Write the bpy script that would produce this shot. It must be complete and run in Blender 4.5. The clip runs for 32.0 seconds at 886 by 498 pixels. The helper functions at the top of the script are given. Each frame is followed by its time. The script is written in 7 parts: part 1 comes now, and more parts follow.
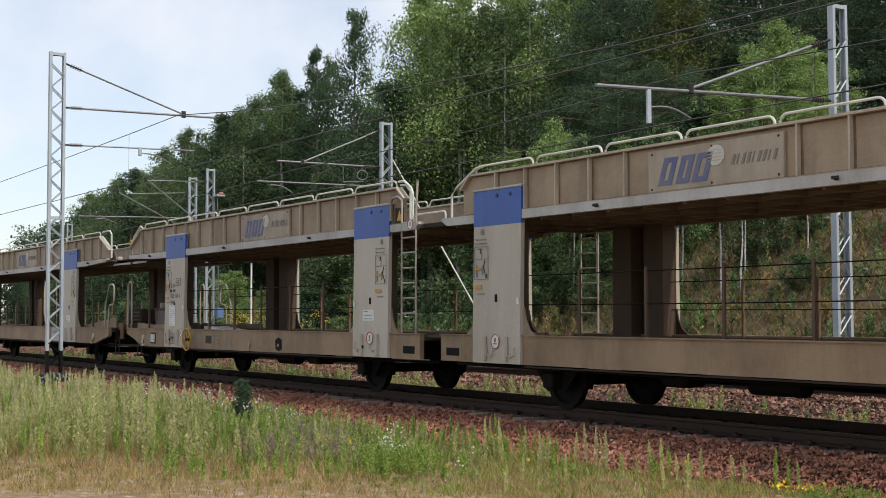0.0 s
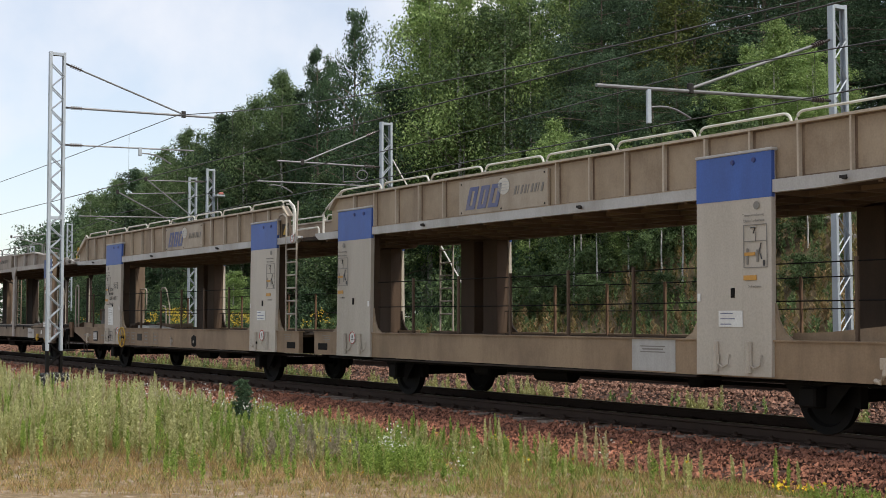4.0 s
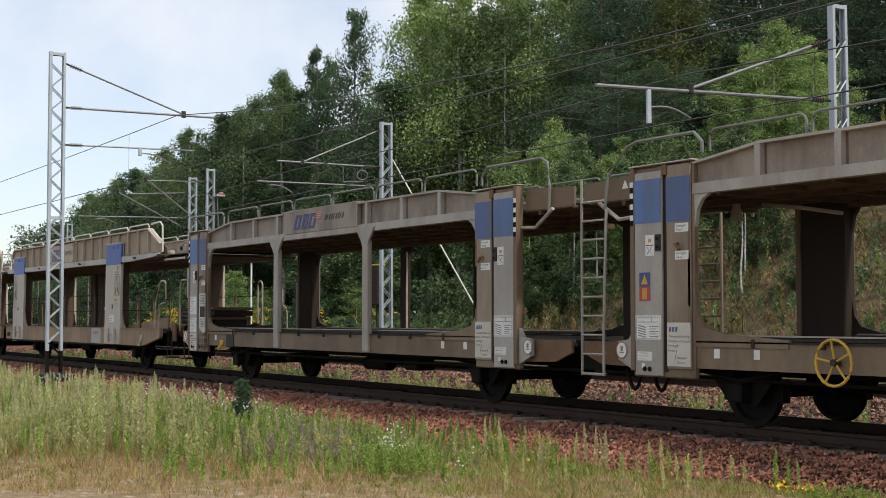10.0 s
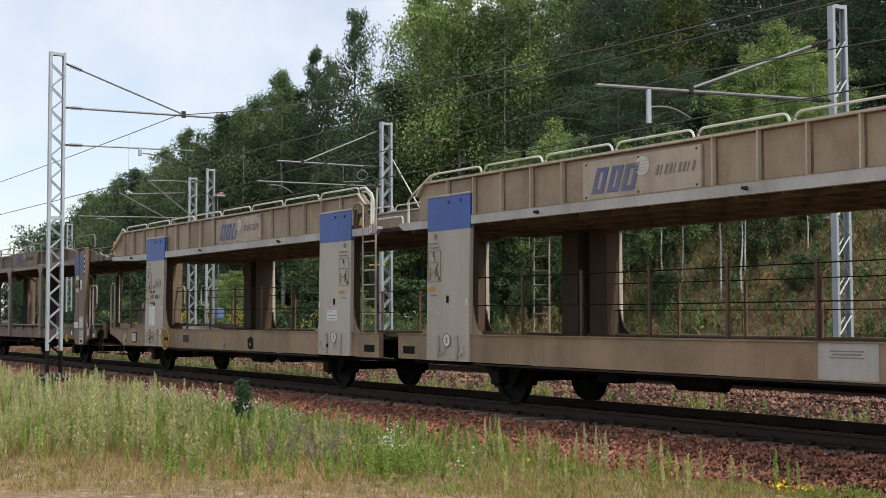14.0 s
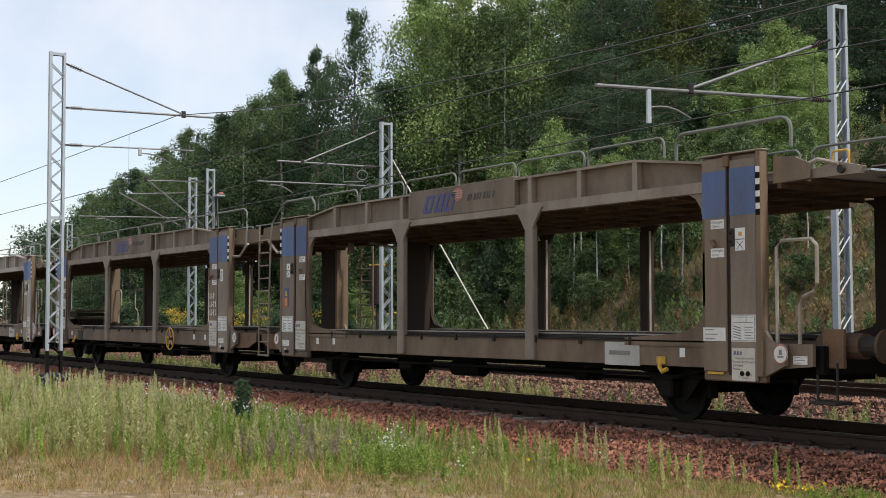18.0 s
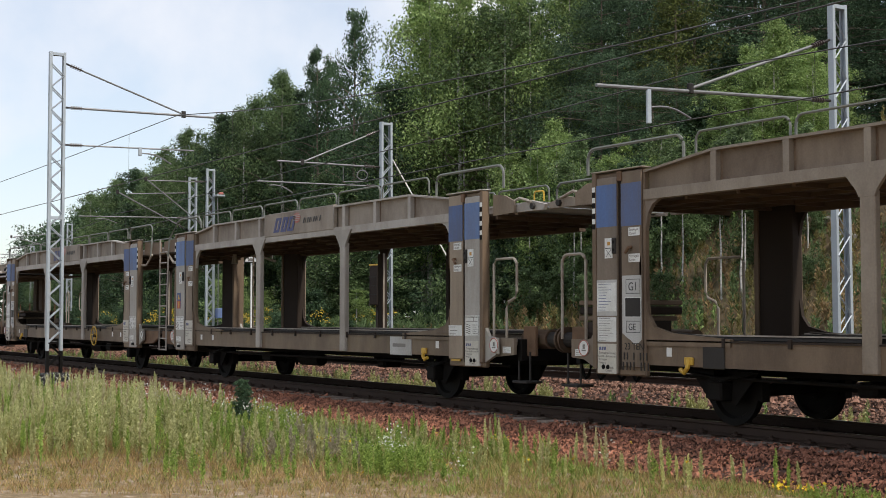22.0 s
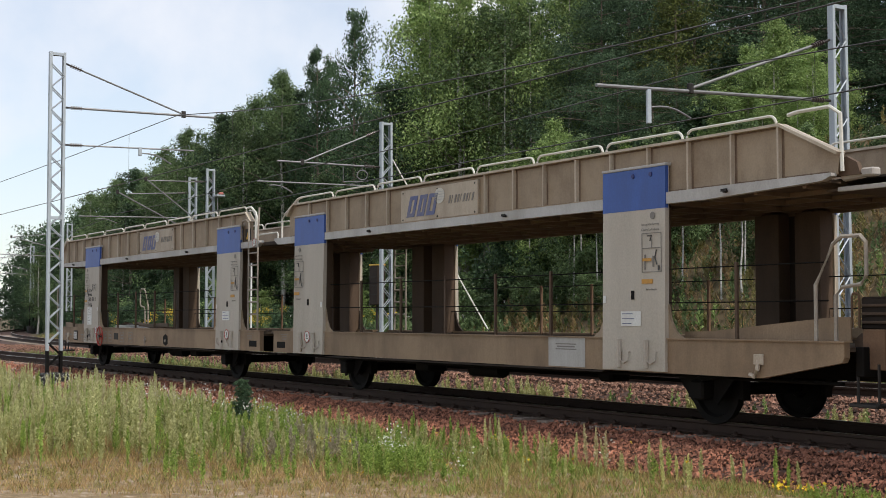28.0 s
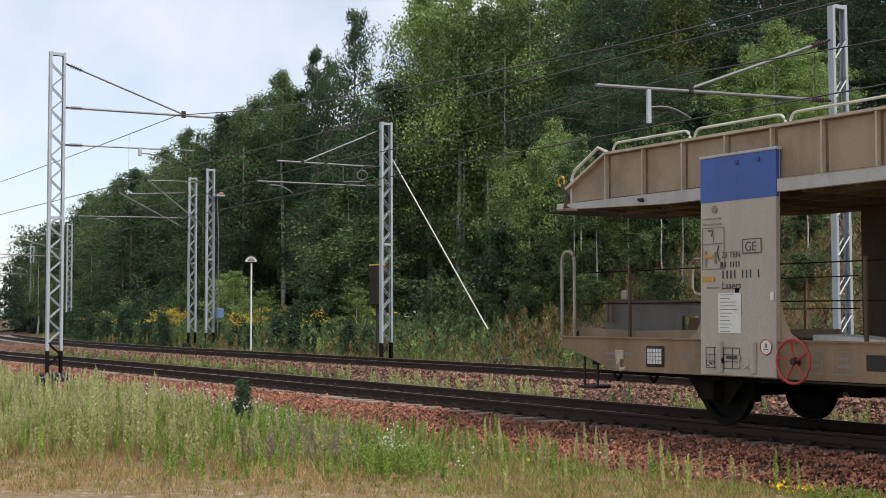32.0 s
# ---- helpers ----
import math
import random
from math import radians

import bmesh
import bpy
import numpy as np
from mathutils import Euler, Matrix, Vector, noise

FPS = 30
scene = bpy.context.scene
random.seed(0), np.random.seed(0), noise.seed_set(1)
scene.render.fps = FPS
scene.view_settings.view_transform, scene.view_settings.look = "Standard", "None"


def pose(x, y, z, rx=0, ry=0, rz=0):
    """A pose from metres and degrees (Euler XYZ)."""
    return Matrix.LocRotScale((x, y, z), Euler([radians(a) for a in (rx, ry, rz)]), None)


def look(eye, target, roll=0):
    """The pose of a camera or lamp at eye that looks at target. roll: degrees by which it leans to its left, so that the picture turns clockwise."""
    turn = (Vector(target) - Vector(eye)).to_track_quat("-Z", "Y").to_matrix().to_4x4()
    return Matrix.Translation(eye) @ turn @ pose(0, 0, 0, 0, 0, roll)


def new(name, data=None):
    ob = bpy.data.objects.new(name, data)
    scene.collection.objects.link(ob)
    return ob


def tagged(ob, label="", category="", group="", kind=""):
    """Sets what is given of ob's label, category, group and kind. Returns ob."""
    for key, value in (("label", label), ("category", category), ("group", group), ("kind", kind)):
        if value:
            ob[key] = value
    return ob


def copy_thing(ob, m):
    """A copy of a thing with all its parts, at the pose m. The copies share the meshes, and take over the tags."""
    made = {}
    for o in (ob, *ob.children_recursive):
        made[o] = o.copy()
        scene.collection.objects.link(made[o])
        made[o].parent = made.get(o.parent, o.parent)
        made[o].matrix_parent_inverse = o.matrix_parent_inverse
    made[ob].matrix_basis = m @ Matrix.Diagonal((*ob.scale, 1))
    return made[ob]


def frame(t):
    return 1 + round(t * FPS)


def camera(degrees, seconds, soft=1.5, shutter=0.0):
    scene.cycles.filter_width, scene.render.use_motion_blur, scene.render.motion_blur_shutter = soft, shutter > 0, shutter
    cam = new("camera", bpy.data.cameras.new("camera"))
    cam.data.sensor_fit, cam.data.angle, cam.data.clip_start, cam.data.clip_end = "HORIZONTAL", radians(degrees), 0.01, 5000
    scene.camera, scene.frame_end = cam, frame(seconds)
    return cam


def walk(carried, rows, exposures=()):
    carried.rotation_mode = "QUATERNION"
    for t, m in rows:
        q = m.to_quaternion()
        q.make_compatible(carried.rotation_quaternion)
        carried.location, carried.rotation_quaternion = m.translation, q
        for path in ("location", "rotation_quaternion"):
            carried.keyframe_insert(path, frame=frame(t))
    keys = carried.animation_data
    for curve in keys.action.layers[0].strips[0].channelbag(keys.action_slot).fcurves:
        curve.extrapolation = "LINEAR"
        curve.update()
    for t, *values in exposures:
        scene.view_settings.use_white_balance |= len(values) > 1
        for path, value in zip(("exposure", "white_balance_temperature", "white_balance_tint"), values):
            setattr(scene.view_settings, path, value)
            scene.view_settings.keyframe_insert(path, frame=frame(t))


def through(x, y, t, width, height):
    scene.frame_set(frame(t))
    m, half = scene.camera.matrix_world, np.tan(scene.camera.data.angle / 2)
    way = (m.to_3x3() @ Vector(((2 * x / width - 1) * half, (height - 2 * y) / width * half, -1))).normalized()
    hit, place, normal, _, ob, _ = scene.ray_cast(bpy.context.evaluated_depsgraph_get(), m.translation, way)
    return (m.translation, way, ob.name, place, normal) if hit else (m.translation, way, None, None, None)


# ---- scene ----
# World: x runs along the track in the train's direction, y away from the camera, z up; rail top of the near track is z = 0.
EYE = (0.0, 0.0, 1.37)
cam = camera(36.18, 32.0, soft=0.7)
VIEW = look(EYE, (-85.006, 52.423, 1.37 + 5.077))
walk(cam, [(0.0, VIEW), (32.0, VIEW)])

YC, Y2, Z2 = 13.34, 19.2, 0.17       # centre lines of the two tracks, rail top of the far one
SPEED, BRAKE = 7.1134, -0.018870     # m/s at the start, m/s2


def run(t):
    return SPEED * t + 0.5 * BRAKE * t * t


# ---- light ----
SUN_EL, SUN_AZ = 50.0, 10.0          # azimuth from +x towards +y, where the light comes from
world = bpy.data.worlds.new("sky")
scene.world = world
world.use_nodes = True
wn, wl = world.node_tree.nodes, world.node_tree.links
bg = wn["Background"]
sky = wn.new("ShaderNodeTexSky")
sky.sky_type, sky.sun_disc = "NISHITA", False
sky.sun_elevation, sky.sun_rotation = radians(SUN_EL), radians(90 - SUN_AZ)
sky.air_density, sky.dust_density, sky.ozone_density = 1.0, 0.8, 1.0
cl = wn.new("ShaderNodeTexNoise")
cl.inputs["Scale"].default_value, cl.inputs["Detail"].default_value, cl.inputs["Roughness"].default_value = 6.0, 6.0, 0.5
cr = wn.new("ShaderNodeValToRGB")
cr.color_ramp.elements[0].position, cr.color_ramp.elements[1].position = 0.42, 0.67
cr.color_ramp.elements[0].color = (0.44, 0.44, 0.44, 1)
cr.color_ramp.elements[1].color = (1.0, 1.0, 1.0, 1)
mixc = wn.new("ShaderNodeMix")
mixc.data_type = "RGBA"
mixc.inputs[7].default_value = (6.35, 6.45, 6.85, 1)
wl.new(cl.outputs["Fac"], cr.inputs["Fac"])
wl.new(cr.outputs["Color"], mixc.inputs[0])
wl.new(sky.outputs["Color"], mixc.inputs[6])
wl.new(mixc.outputs[2], bg.inputs["Color"])
bg.inputs["Strength"].default_value = 0.15
sun_data = bpy.data.lights.new("sun", "SUN")
sun_data.energy, sun_data.angle, sun_data.color = 3.1, radians(4.0), (1.0, 0.95, 0.87)
sun = new("sun", sun_data)
_d = Vector((math.cos(radians(SUN_EL)) * math.cos(radians(SUN_AZ)), math.cos(radians(SUN_EL)) * math.sin(radians(SUN_AZ)), math.sin(radians(SUN_EL))))
sun.matrix_world = look(_d * 100, (0, 0, 0))
scene.view_settings.exposure = 0.0
# ---- materials ----
def mat(name, base, rough=0.6, metal=0.0, dirt=(0.12, 0.09, 0.06), amount=0.35, scale=1.5, grain=40.0, bump=0.15, streak=1.0, vary=0.0, island=0.0, spec=0.5, runs=0.0):
    """Paint, steel, stone or earth: a base colour with stains at one scale, grain at another, and a fine relief."""
    m = bpy.data.materials.new(name)
    m.use_nodes = True
    n, l = m.node_tree.nodes, m.node_tree.links
    b = n["Principled BSDF"]
    b.inputs["Roughness"].default_value, b.inputs["Metallic"].default_value = rough, metal
    b.inputs["Specular IOR Level"].default_value = spec
    co = n.new("ShaderNodeTexCoord")
    mp = n.new("ShaderNodeMapping")
    mp.inputs["Scale"].default_value = (1, 1, 1 / streak)
    l.new(co.outputs["Object"], mp.inputs["Vector"])
    big, fine = n.new("ShaderNodeTexNoise"), n.new("ShaderNodeTexNoise")
    big.inputs["Scale"].default_value, big.inputs["Detail"].default_value, big.inputs["Roughness"].default_value = scale, 5, 0.65
    fine.inputs["Scale"].default_value, fine.inputs["Detail"].default_value = grain, 3
    l.new(mp.outputs["Vector"], big.inputs["Vector"])
    l.new(co.outputs["Object"], fine.inputs["Vector"])
    ramp = n.new("ShaderNodeMapRange")
    ramp.inputs["From Min"].default_value, ramp.inputs["From Max"].default_value = 0.42, 0.72
    ramp.inputs["To Max"].default_value = amount
    l.new(big.outputs["Fac"], ramp.inputs["Value"])
    mix = n.new("ShaderNodeMix")
    mix.data_type = "RGBA"
    mix.inputs[6].default_value, mix.inputs[7].default_value = (*base, 1), (*dirt, 1)
    l.new(ramp.outputs["Result"], mix.inputs[0])
    colour = mix.outputs[2]
    if runs:
        # thin dark runs down the face
        mp2, thin, r3 = n.new("ShaderNodeMapping"), n.new("ShaderNodeTexNoise"), n.new("ShaderNodeMapRange")
        mp2.inputs["Scale"].default_value = (2.6, 2.6, 0.35)
        thin.inputs["Scale"].default_value, thin.inputs["Detail"].default_value, thin.inputs["Roughness"].default_value = 1.0, 6, 0.7
        r3.inputs["From Min"].default_value, r3.inputs["From Max"].default_value, r3.inputs["To Max"].default_value = 0.46, 0.80, runs
        l.new(co.outputs["Object"], mp2.inputs["Vector"])
        l.new(mp2.outputs["Vector"], thin.inputs["Vector"])
        l.new(thin.outputs["Fac"], r3.inputs["Value"])
        mix2 = n.new("ShaderNodeMix")
        mix2.data_type = "RGBA"
        mix2.inputs[7].default_value = (*[c * 0.7 for c in dirt], 1)
        l.new(r3.outputs["Result"], mix2.inputs[0])
        l.new(colour, mix2.inputs[6])
        colour = mix2.outputs[2]
    hsv = n.new("ShaderNodeHueSaturation")
    l.new(colour, hsv.inputs["Color"])
    gm = n.new("ShaderNodeMapRange")
    gm.inputs["To Min"].default_value, gm.inputs["To Max"].default_value = 0.82, 1.18
    l.new(fine.outputs["Fac"], gm.inputs["Value"])
    val = gm.outputs["Result"]
    for amt, node, sock in ((vary, "ShaderNodeObjectInfo", "Random"), (island, "ShaderNodeNewGeometry", "Random Per Island")):
        if amt:
            src = n.new(node)
            r2 = n.new("ShaderNodeMapRange")
            r2.inputs["To Min"].default_value, r2.inputs["To Max"].default_value = 1 - amt, 1 + amt
            l.new(src.outputs[sock], r2.inputs["Value"])
            mu = n.new("ShaderNodeMath")
            mu.operation = "MULTIPLY"
            l.new(val, mu.inputs[0])
            l.new(r2.outputs["Result"], mu.inputs[1])
            val = mu.outputs["Value"]
    l.new(val, hsv.inputs["Value"])
    l.new(hsv.outputs["Color"], b.inputs["Base Color"])
    if bump:
        bp = n.new("ShaderNodeBump")
        bp.inputs["Strength"].default_value, bp.inputs["Distance"].default_value = bump, 0.01
        l.new(fine.outputs["Fac"], bp.inputs["Height"])
        l.new(bp.outputs["Normal"], b.inputs["Normal"])
    return m


def leafy(name, dark, light, through=0.35, rough=0.55, patch=0.6, gloss=0.25):
    """Leaves and grass: two tones by leaf, part of the light goes through."""
    m = bpy.data.materials.new(name)
    m.use_nodes = True
    n, l = m.node_tree.nodes, m.node_tree.links
    b, out = n["Principled BSDF"], n["Material Output"]
    b.inputs["Roughness"].default_value, b.inputs["Specular IOR Level"].default_value = rough, gloss
    geo, info, co = n.new("ShaderNodeNewGeometry"), n.new("ShaderNodeObjectInfo"), n.new("ShaderNodeTexCoord")
    noise_big = n.new("ShaderNodeTexNoise")
    noise_big.inputs["Scale"].default_value, noise_big.inputs["Detail"].default_value = patch, 3
    l.new(co.outputs["Object"], noise_big.inputs["Vector"])
    add = n.new("ShaderNodeMath")
    add.operation = "ADD"
    l.new(geo.outputs["Random Per Island"], add.inputs[0])
    l.new(noise_big.outputs["Fac"], add.inputs[1])
    half = n.new("ShaderNodeMath")
    half.operation = "MULTIPLY"
    half.inputs[1].default_value = 0.5
    l.new(add.outputs["Value"], half.inputs[0])
    mix = n.new("ShaderNodeMix")
    mix.data_type = "RGBA"
    mix.inputs[6].default_value, mix.inputs[7].default_value = (*dark, 1), (*light, 1)
    spread = n.new("ShaderNodeMapRange")
    spread.inputs["From Min"].default_value, spread.inputs["From Max"].default_value = 0.25, 0.75
    l.new(half.outputs["Value"], spread.inputs["Value"])
    l.new(spread.outputs["Result"], mix.inputs[0])
    hsv = n.new("ShaderNodeHueSaturation")
    r2 = n.new("ShaderNodeMapRange")
    r2.inputs["To Min"].default_value, r2.inputs["To Max"].default_value = 0.8, 1.2
    l.new(info.outputs["Random"], r2.inputs["Value"])
    l.new(r2.outputs["Result"], hsv.inputs["Value"])
    l.new(mix.outputs[2], hsv.inputs["Color"])
    l.new(hsv.outputs["Color"], b.inputs["Base Color"])
    tr = n.new("ShaderNodeBsdfTranslucent")
    l.new(hsv.outputs["Color"], tr.inputs["Color"])
    ms = n.new("ShaderNodeMixShader")
    ms.inputs["Fac"].default_value = through
    l.new(b.outputs["BSDF"], ms.inputs[1])
    l.new(tr.outputs["BSDF"], ms.inputs[2])
    l.new(ms.outputs["Shader"], out.inputs["Surface"])
    return m


M = {
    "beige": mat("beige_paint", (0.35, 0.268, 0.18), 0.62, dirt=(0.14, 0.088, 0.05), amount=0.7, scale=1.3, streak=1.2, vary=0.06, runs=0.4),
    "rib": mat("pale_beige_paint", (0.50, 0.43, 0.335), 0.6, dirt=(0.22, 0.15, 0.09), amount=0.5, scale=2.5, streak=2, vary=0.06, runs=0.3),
    "panel": mat("pale_panel_paint", (0.43, 0.36, 0.275), 0.6, dirt=(0.19, 0.135, 0.085), amount=0.65, scale=1.6, streak=1.5, vary=0.12, runs=0.4),
    "ochre": mat("dusty_ochre_paint", (0.305, 0.212, 0.128), 0.65, dirt=(0.13, 0.08, 0.045), amount=0.75, scale=0.9, streak=1.2, vary=0.06, runs=0.45),
    "web": mat("brown_web_paint", (0.30, 0.25, 0.20), 0.62, dirt=(0.10, 0.066, 0.042), amount=0.8, scale=1.2, streak=1.3, vary=0.10, runs=0.5),
    "sill": mat("dark_brown_paint", (0.195, 0.143, 0.09), 0.62, dirt=(0.09, 0.055, 0.034), amount=0.75, scale=1.1, streak=1.6, vary=0.10, runs=0.45),
    "flange": mat("weathered_light_grey_paint", (0.405, 0.37, 0.33), 0.6, dirt=(0.17, 0.13, 0.095), amount=0.65, scale=1.0, streak=2, vary=0.08, runs=0.35),
    "pillar": mat("grey_metal_sheet", (0.48, 0.43, 0.36), 0.5, dirt=(0.25, 0.205, 0.15), amount=0.5, scale=0.8, streak=5, vary=0.06, runs=0.2),
    "band": mat("light_grey_flange", (0.46, 0.45, 0.43), 0.55, dirt=(0.23, 0.195, 0.16), amount=0.6, scale=1.2, streak=2, vary=0.05, runs=0.4),
    "blue": mat("blue_paint", (0.035, 0.10, 0.38), 0.45, dirt=(0.03, 0.05, 0.14), amount=0.45, scale=1.3, streak=3, vary=0.05, runs=0.3),
    "faded": mat("faded_blue_paint", (0.10, 0.19, 0.42), 0.6, dirt=(0.13, 0.13, 0.15), amount=0.65, scale=1.6, streak=3, vary=0.15, runs=0.4),
    "brown": mat("brown_grey_paint", (0.275, 0.215, 0.155), 0.62, dirt=(0.11, 0.075, 0.048), amount=0.8, scale=1.0, streak=2.2, vary=0.12, runs=0.45),
    "browngrey": mat("weathered_grey_paint", (0.37, 0.345, 0.31), 0.5, dirt=(0.17, 0.14, 0.11), amount=0.6, scale=0.9, streak=2.5, vary=0.12, runs=0.35),
    "matt_blue": mat("matt_dark_blue_paint", (0.075, 0.125, 0.28), 0.65, dirt=(0.11, 0.10, 0.11), amount=0.7, scale=1.6, streak=3, vary=0.1, runs=0.5),
    "cream": mat("yellowed_sign", (0.56, 0.53, 0.46), 0.55, dirt=(0.38, 0.33, 0.26), amount=0.5, scale=3, bump=0.03),
    "rust": mat("rusty_steel", (0.165, 0.095, 0.052), 0.8, dirt=(0.06, 0.034, 0.022), amount=0.6, scale=3),
    # for dark brown parts, and far-side faces with their shade in the colour
    "inner": mat("dark_and_shaded_brown_steel", (0.036, 0.025, 0.018), 0.75, dirt=(0.02, 0.015, 0.011), amount=0.7, scale=1.1, streak=3, spec=0.25),
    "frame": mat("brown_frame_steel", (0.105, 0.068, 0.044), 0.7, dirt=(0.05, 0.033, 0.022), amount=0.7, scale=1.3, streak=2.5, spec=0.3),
    "seam_brown": mat("mottled_seam_brown", (0.13, 0.085, 0.055), 0.85, dirt=(0.25, 0.19, 0.13), amount=0.8, scale=5, streak=2),
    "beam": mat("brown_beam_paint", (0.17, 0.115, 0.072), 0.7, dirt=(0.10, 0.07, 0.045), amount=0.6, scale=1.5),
    "slate": mat("grey_brown_sheet", (0.125, 0.112, 0.098), 0.6, dirt=(0.06, 0.045, 0.035), amount=0.7, scale=2, streak=2),
    "deck": mat("worn_deck_steel", (0.10, 0.07, 0.047), 0.75, dirt=(0.045, 0.03, 0.02), amount=0.7, scale=1.0, spec=0.3),
    # for black parts, and underfloor gear with the train's shade in its colour
    "black": mat("black_and_shaded_steel", (0.006, 0.0055, 0.005), 0.75, dirt=(0.013, 0.01, 0.008), amount=0.6, scale=2.5, spec=0.15),
    "dark": mat("dark_grey_steel", (0.035, 0.031, 0.028), 0.65, dirt=(0.016, 0.013, 0.011), amount=0.5, scale=2.5, spec=0.25),
    "white_rail": mat("white_tube_paint", (0.60, 0.59, 0.53), 0.5, dirt=(0.30, 0.24, 0.17), amount=0.5, scale=2),
    "grey_rail": mat("green_grey_tube_paint", (0.15, 0.16, 0.14), 0.5, dirt=(0.12, 0.10, 0.08), amount=0.5, scale=2),
    "pale_tube": mat("pale_dirty_tube", (0.36, 0.32, 0.265), 0.55, dirt=(0.15, 0.10, 0.07), amount=0.7, scale=2),
    "white": mat("white_sign", (0.72, 0.72, 0.69), 0.5, dirt=(0.45, 0.42, 0.36), amount=0.4, scale=3, bump=0.03),
    "print": mat("black_print", (0.05, 0.05, 0.05), 0.6, bump=0.0, amount=0.2),
    "greyprint": mat("faded_grey_print", (0.20, 0.185, 0.165), 0.6, bump=0.0, amount=0.2),
    "logo": mat("dark_blue_print", (0.03, 0.04, 0.16), 0.5, dirt=(0.10, 0.09, 0.12), amount=0.3, scale=3, bump=0.0),
    "logo_old": mat("faded_blue_print", (0.09, 0.11, 0.24), 0.6, dirt=(0.25, 0.22, 0.19), amount=0.5, scale=3, bump=0.0),
    "red": mat("red_paint", (0.42, 0.045, 0.03), 0.5, dirt=(0.2, 0.05, 0.03), amount=0.4, scale=4),
    "faded_red": mat("faded_red_print", (0.42, 0.13, 0.10), 0.6, dirt=(0.33, 0.24, 0.2), amount=0.6, scale=4, bump=0.0),
    "yellow": mat("yellow_paint", (0.56, 0.34, 0.035), 0.5, dirt=(0.30, 0.18, 0.05), amount=0.5, scale=4),
    "orange": mat("orange_print", (0.55, 0.28, 0.05), 0.6, amount=0.2, bump=0.0),
    "globe": mat("pale_globe_print", (0.58, 0.55, 0.48), 0.6, amount=0.2, bump=0.0),
    "signblue": mat("sign_blue", (0.03, 0.06, 0.20), 0.5, amount=0.2, bump=0.0),
    "rail_side": mat("rail_steel_rust", (0.042, 0.026, 0.019), 0.8, dirt=(0.02, 0.014, 0.01), amount=0.6, scale=3, spec=0.25),
    "rail_top": mat("polished_rail", (0.42, 0.40, 0.38), 0.28, metal=0.9, dirt=(0.2, 0.17, 0.14), amount=0.3, bump=0.02),
    "sleeper": mat("weathered_sleeper", (0.23, 0.18, 0.145), 0.85, dirt=(0.12, 0.08, 0.06), amount=0.7, scale=4, grain=25, vary=0.2),
    "stone": mat("red_brown_ballast", (0.295, 0.125, 0.077), 0.9, dirt=(0.095, 0.05, 0.035), amount=0.7, scale=1.0, grain=60, island=0.85, spec=0.3),
    "stone_far": mat("brown_grey_ballast", (0.23, 0.125, 0.088), 0.9, dirt=(0.10, 0.06, 0.045), amount=0.7, scale=1.0, grain=60, island=0.9, spec=0.3),
    "galv": mat("galvanised_steel", (0.41, 0.45, 0.48), 0.5, metal=0.25, dirt=(0.28, 0.31, 0.33), amount=0.5, scale=1.5, bump=0.05),
    "wire": mat("dark_copper_wire", (0.05, 0.05, 0.05), 0.6, bump=0.0),
    "tube": mat("aluminium_tube", (0.21, 0.21, 0.21), 0.5, metal=0.3, dirt=(0.12, 0.115, 0.11), amount=0.4, bump=0.03),
    "insul": mat("brown_insulator", (0.06, 0.045, 0.04), 0.3, bump=0.0),
    "concrete": mat("tarred_concrete", (0.014, 0.013, 0.012), 0.85, dirt=(0.035, 0.03, 0.027), amount=0.5, scale=4, grain=30, bump=0.5),
    "rock": mat("grey_rock", (0.33, 0.30, 0.27), 0.85, dirt=(0.16, 0.14, 0.12), amount=0.6, scale=3, grain=12, bump=0.6),
    "bark": mat("grey_brown_bark", (0.16, 0.125, 0.095), 0.9, dirt=(0.06, 0.05, 0.04), amount=0.7, scale=3, grain=18, bump=0.6, streak=3),
    "birchbark": mat("white_birch_bark", (0.52, 0.50, 0.46), 0.8, dirt=(0.06, 0.055, 0.05), amount=0.85, scale=5, grain=18, bump=0.3, streak=0.4),
    "leaf_birch": leafy("birch_leaves", (0.041, 0.074, 0.028), (0.192, 0.27, 0.115), 0.36, 0.5, gloss=0.22),
    "bank": leafy("bank_herbs", (0.085, 0.085, 0.028), (0.30, 0.26, 0.10), 0.35, patch=1.2),
    "heath": leafy("heath_growth", (0.155, 0.10, 0.05), (0.42, 0.30, 0.15), 0.3, patch=1.2),
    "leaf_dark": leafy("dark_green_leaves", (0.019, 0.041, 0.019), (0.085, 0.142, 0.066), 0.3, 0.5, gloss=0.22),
    "leaf_light": leafy("light_green_leaves", (0.082, 0.145, 0.038), (0.385, 0.50, 0.185), 0.42, 0.5, gloss=0.25),
    "leaf_oak": leafy("yellowing_oak_leaves", (0.045, 0.072, 0.018), (0.19, 0.215, 0.06), 0.36, 0.5, gloss=0.22),
    "needle": leafy("pine_needles", (0.028, 0.055, 0.031), (0.12, 0.188, 0.10), 0.24, 0.9),
    "grass": leafy("meadow_grass", (0.135, 0.128, 0.035), (0.50, 0.455, 0.155), 0.45, patch=4.0),
    "dry": leafy("dry_grass", (0.24, 0.145, 0.06), (0.66, 0.465, 0.22), 0.4, patch=4.0),
    "weed": leafy("pale_green_weeds", (0.34, 0.37, 0.12), (0.82, 0.79, 0.43), 0.45, patch=5.0),
    "straw": leafy("pale_straw_weeds", (0.46, 0.41, 0.20), (0.78, 0.72, 0.46), 0.45),
    "fresh": leafy("fresh_green_weeds", (0.13, 0.215, 0.035), (0.46, 0.57, 0.16), 0.45, patch=4.0),
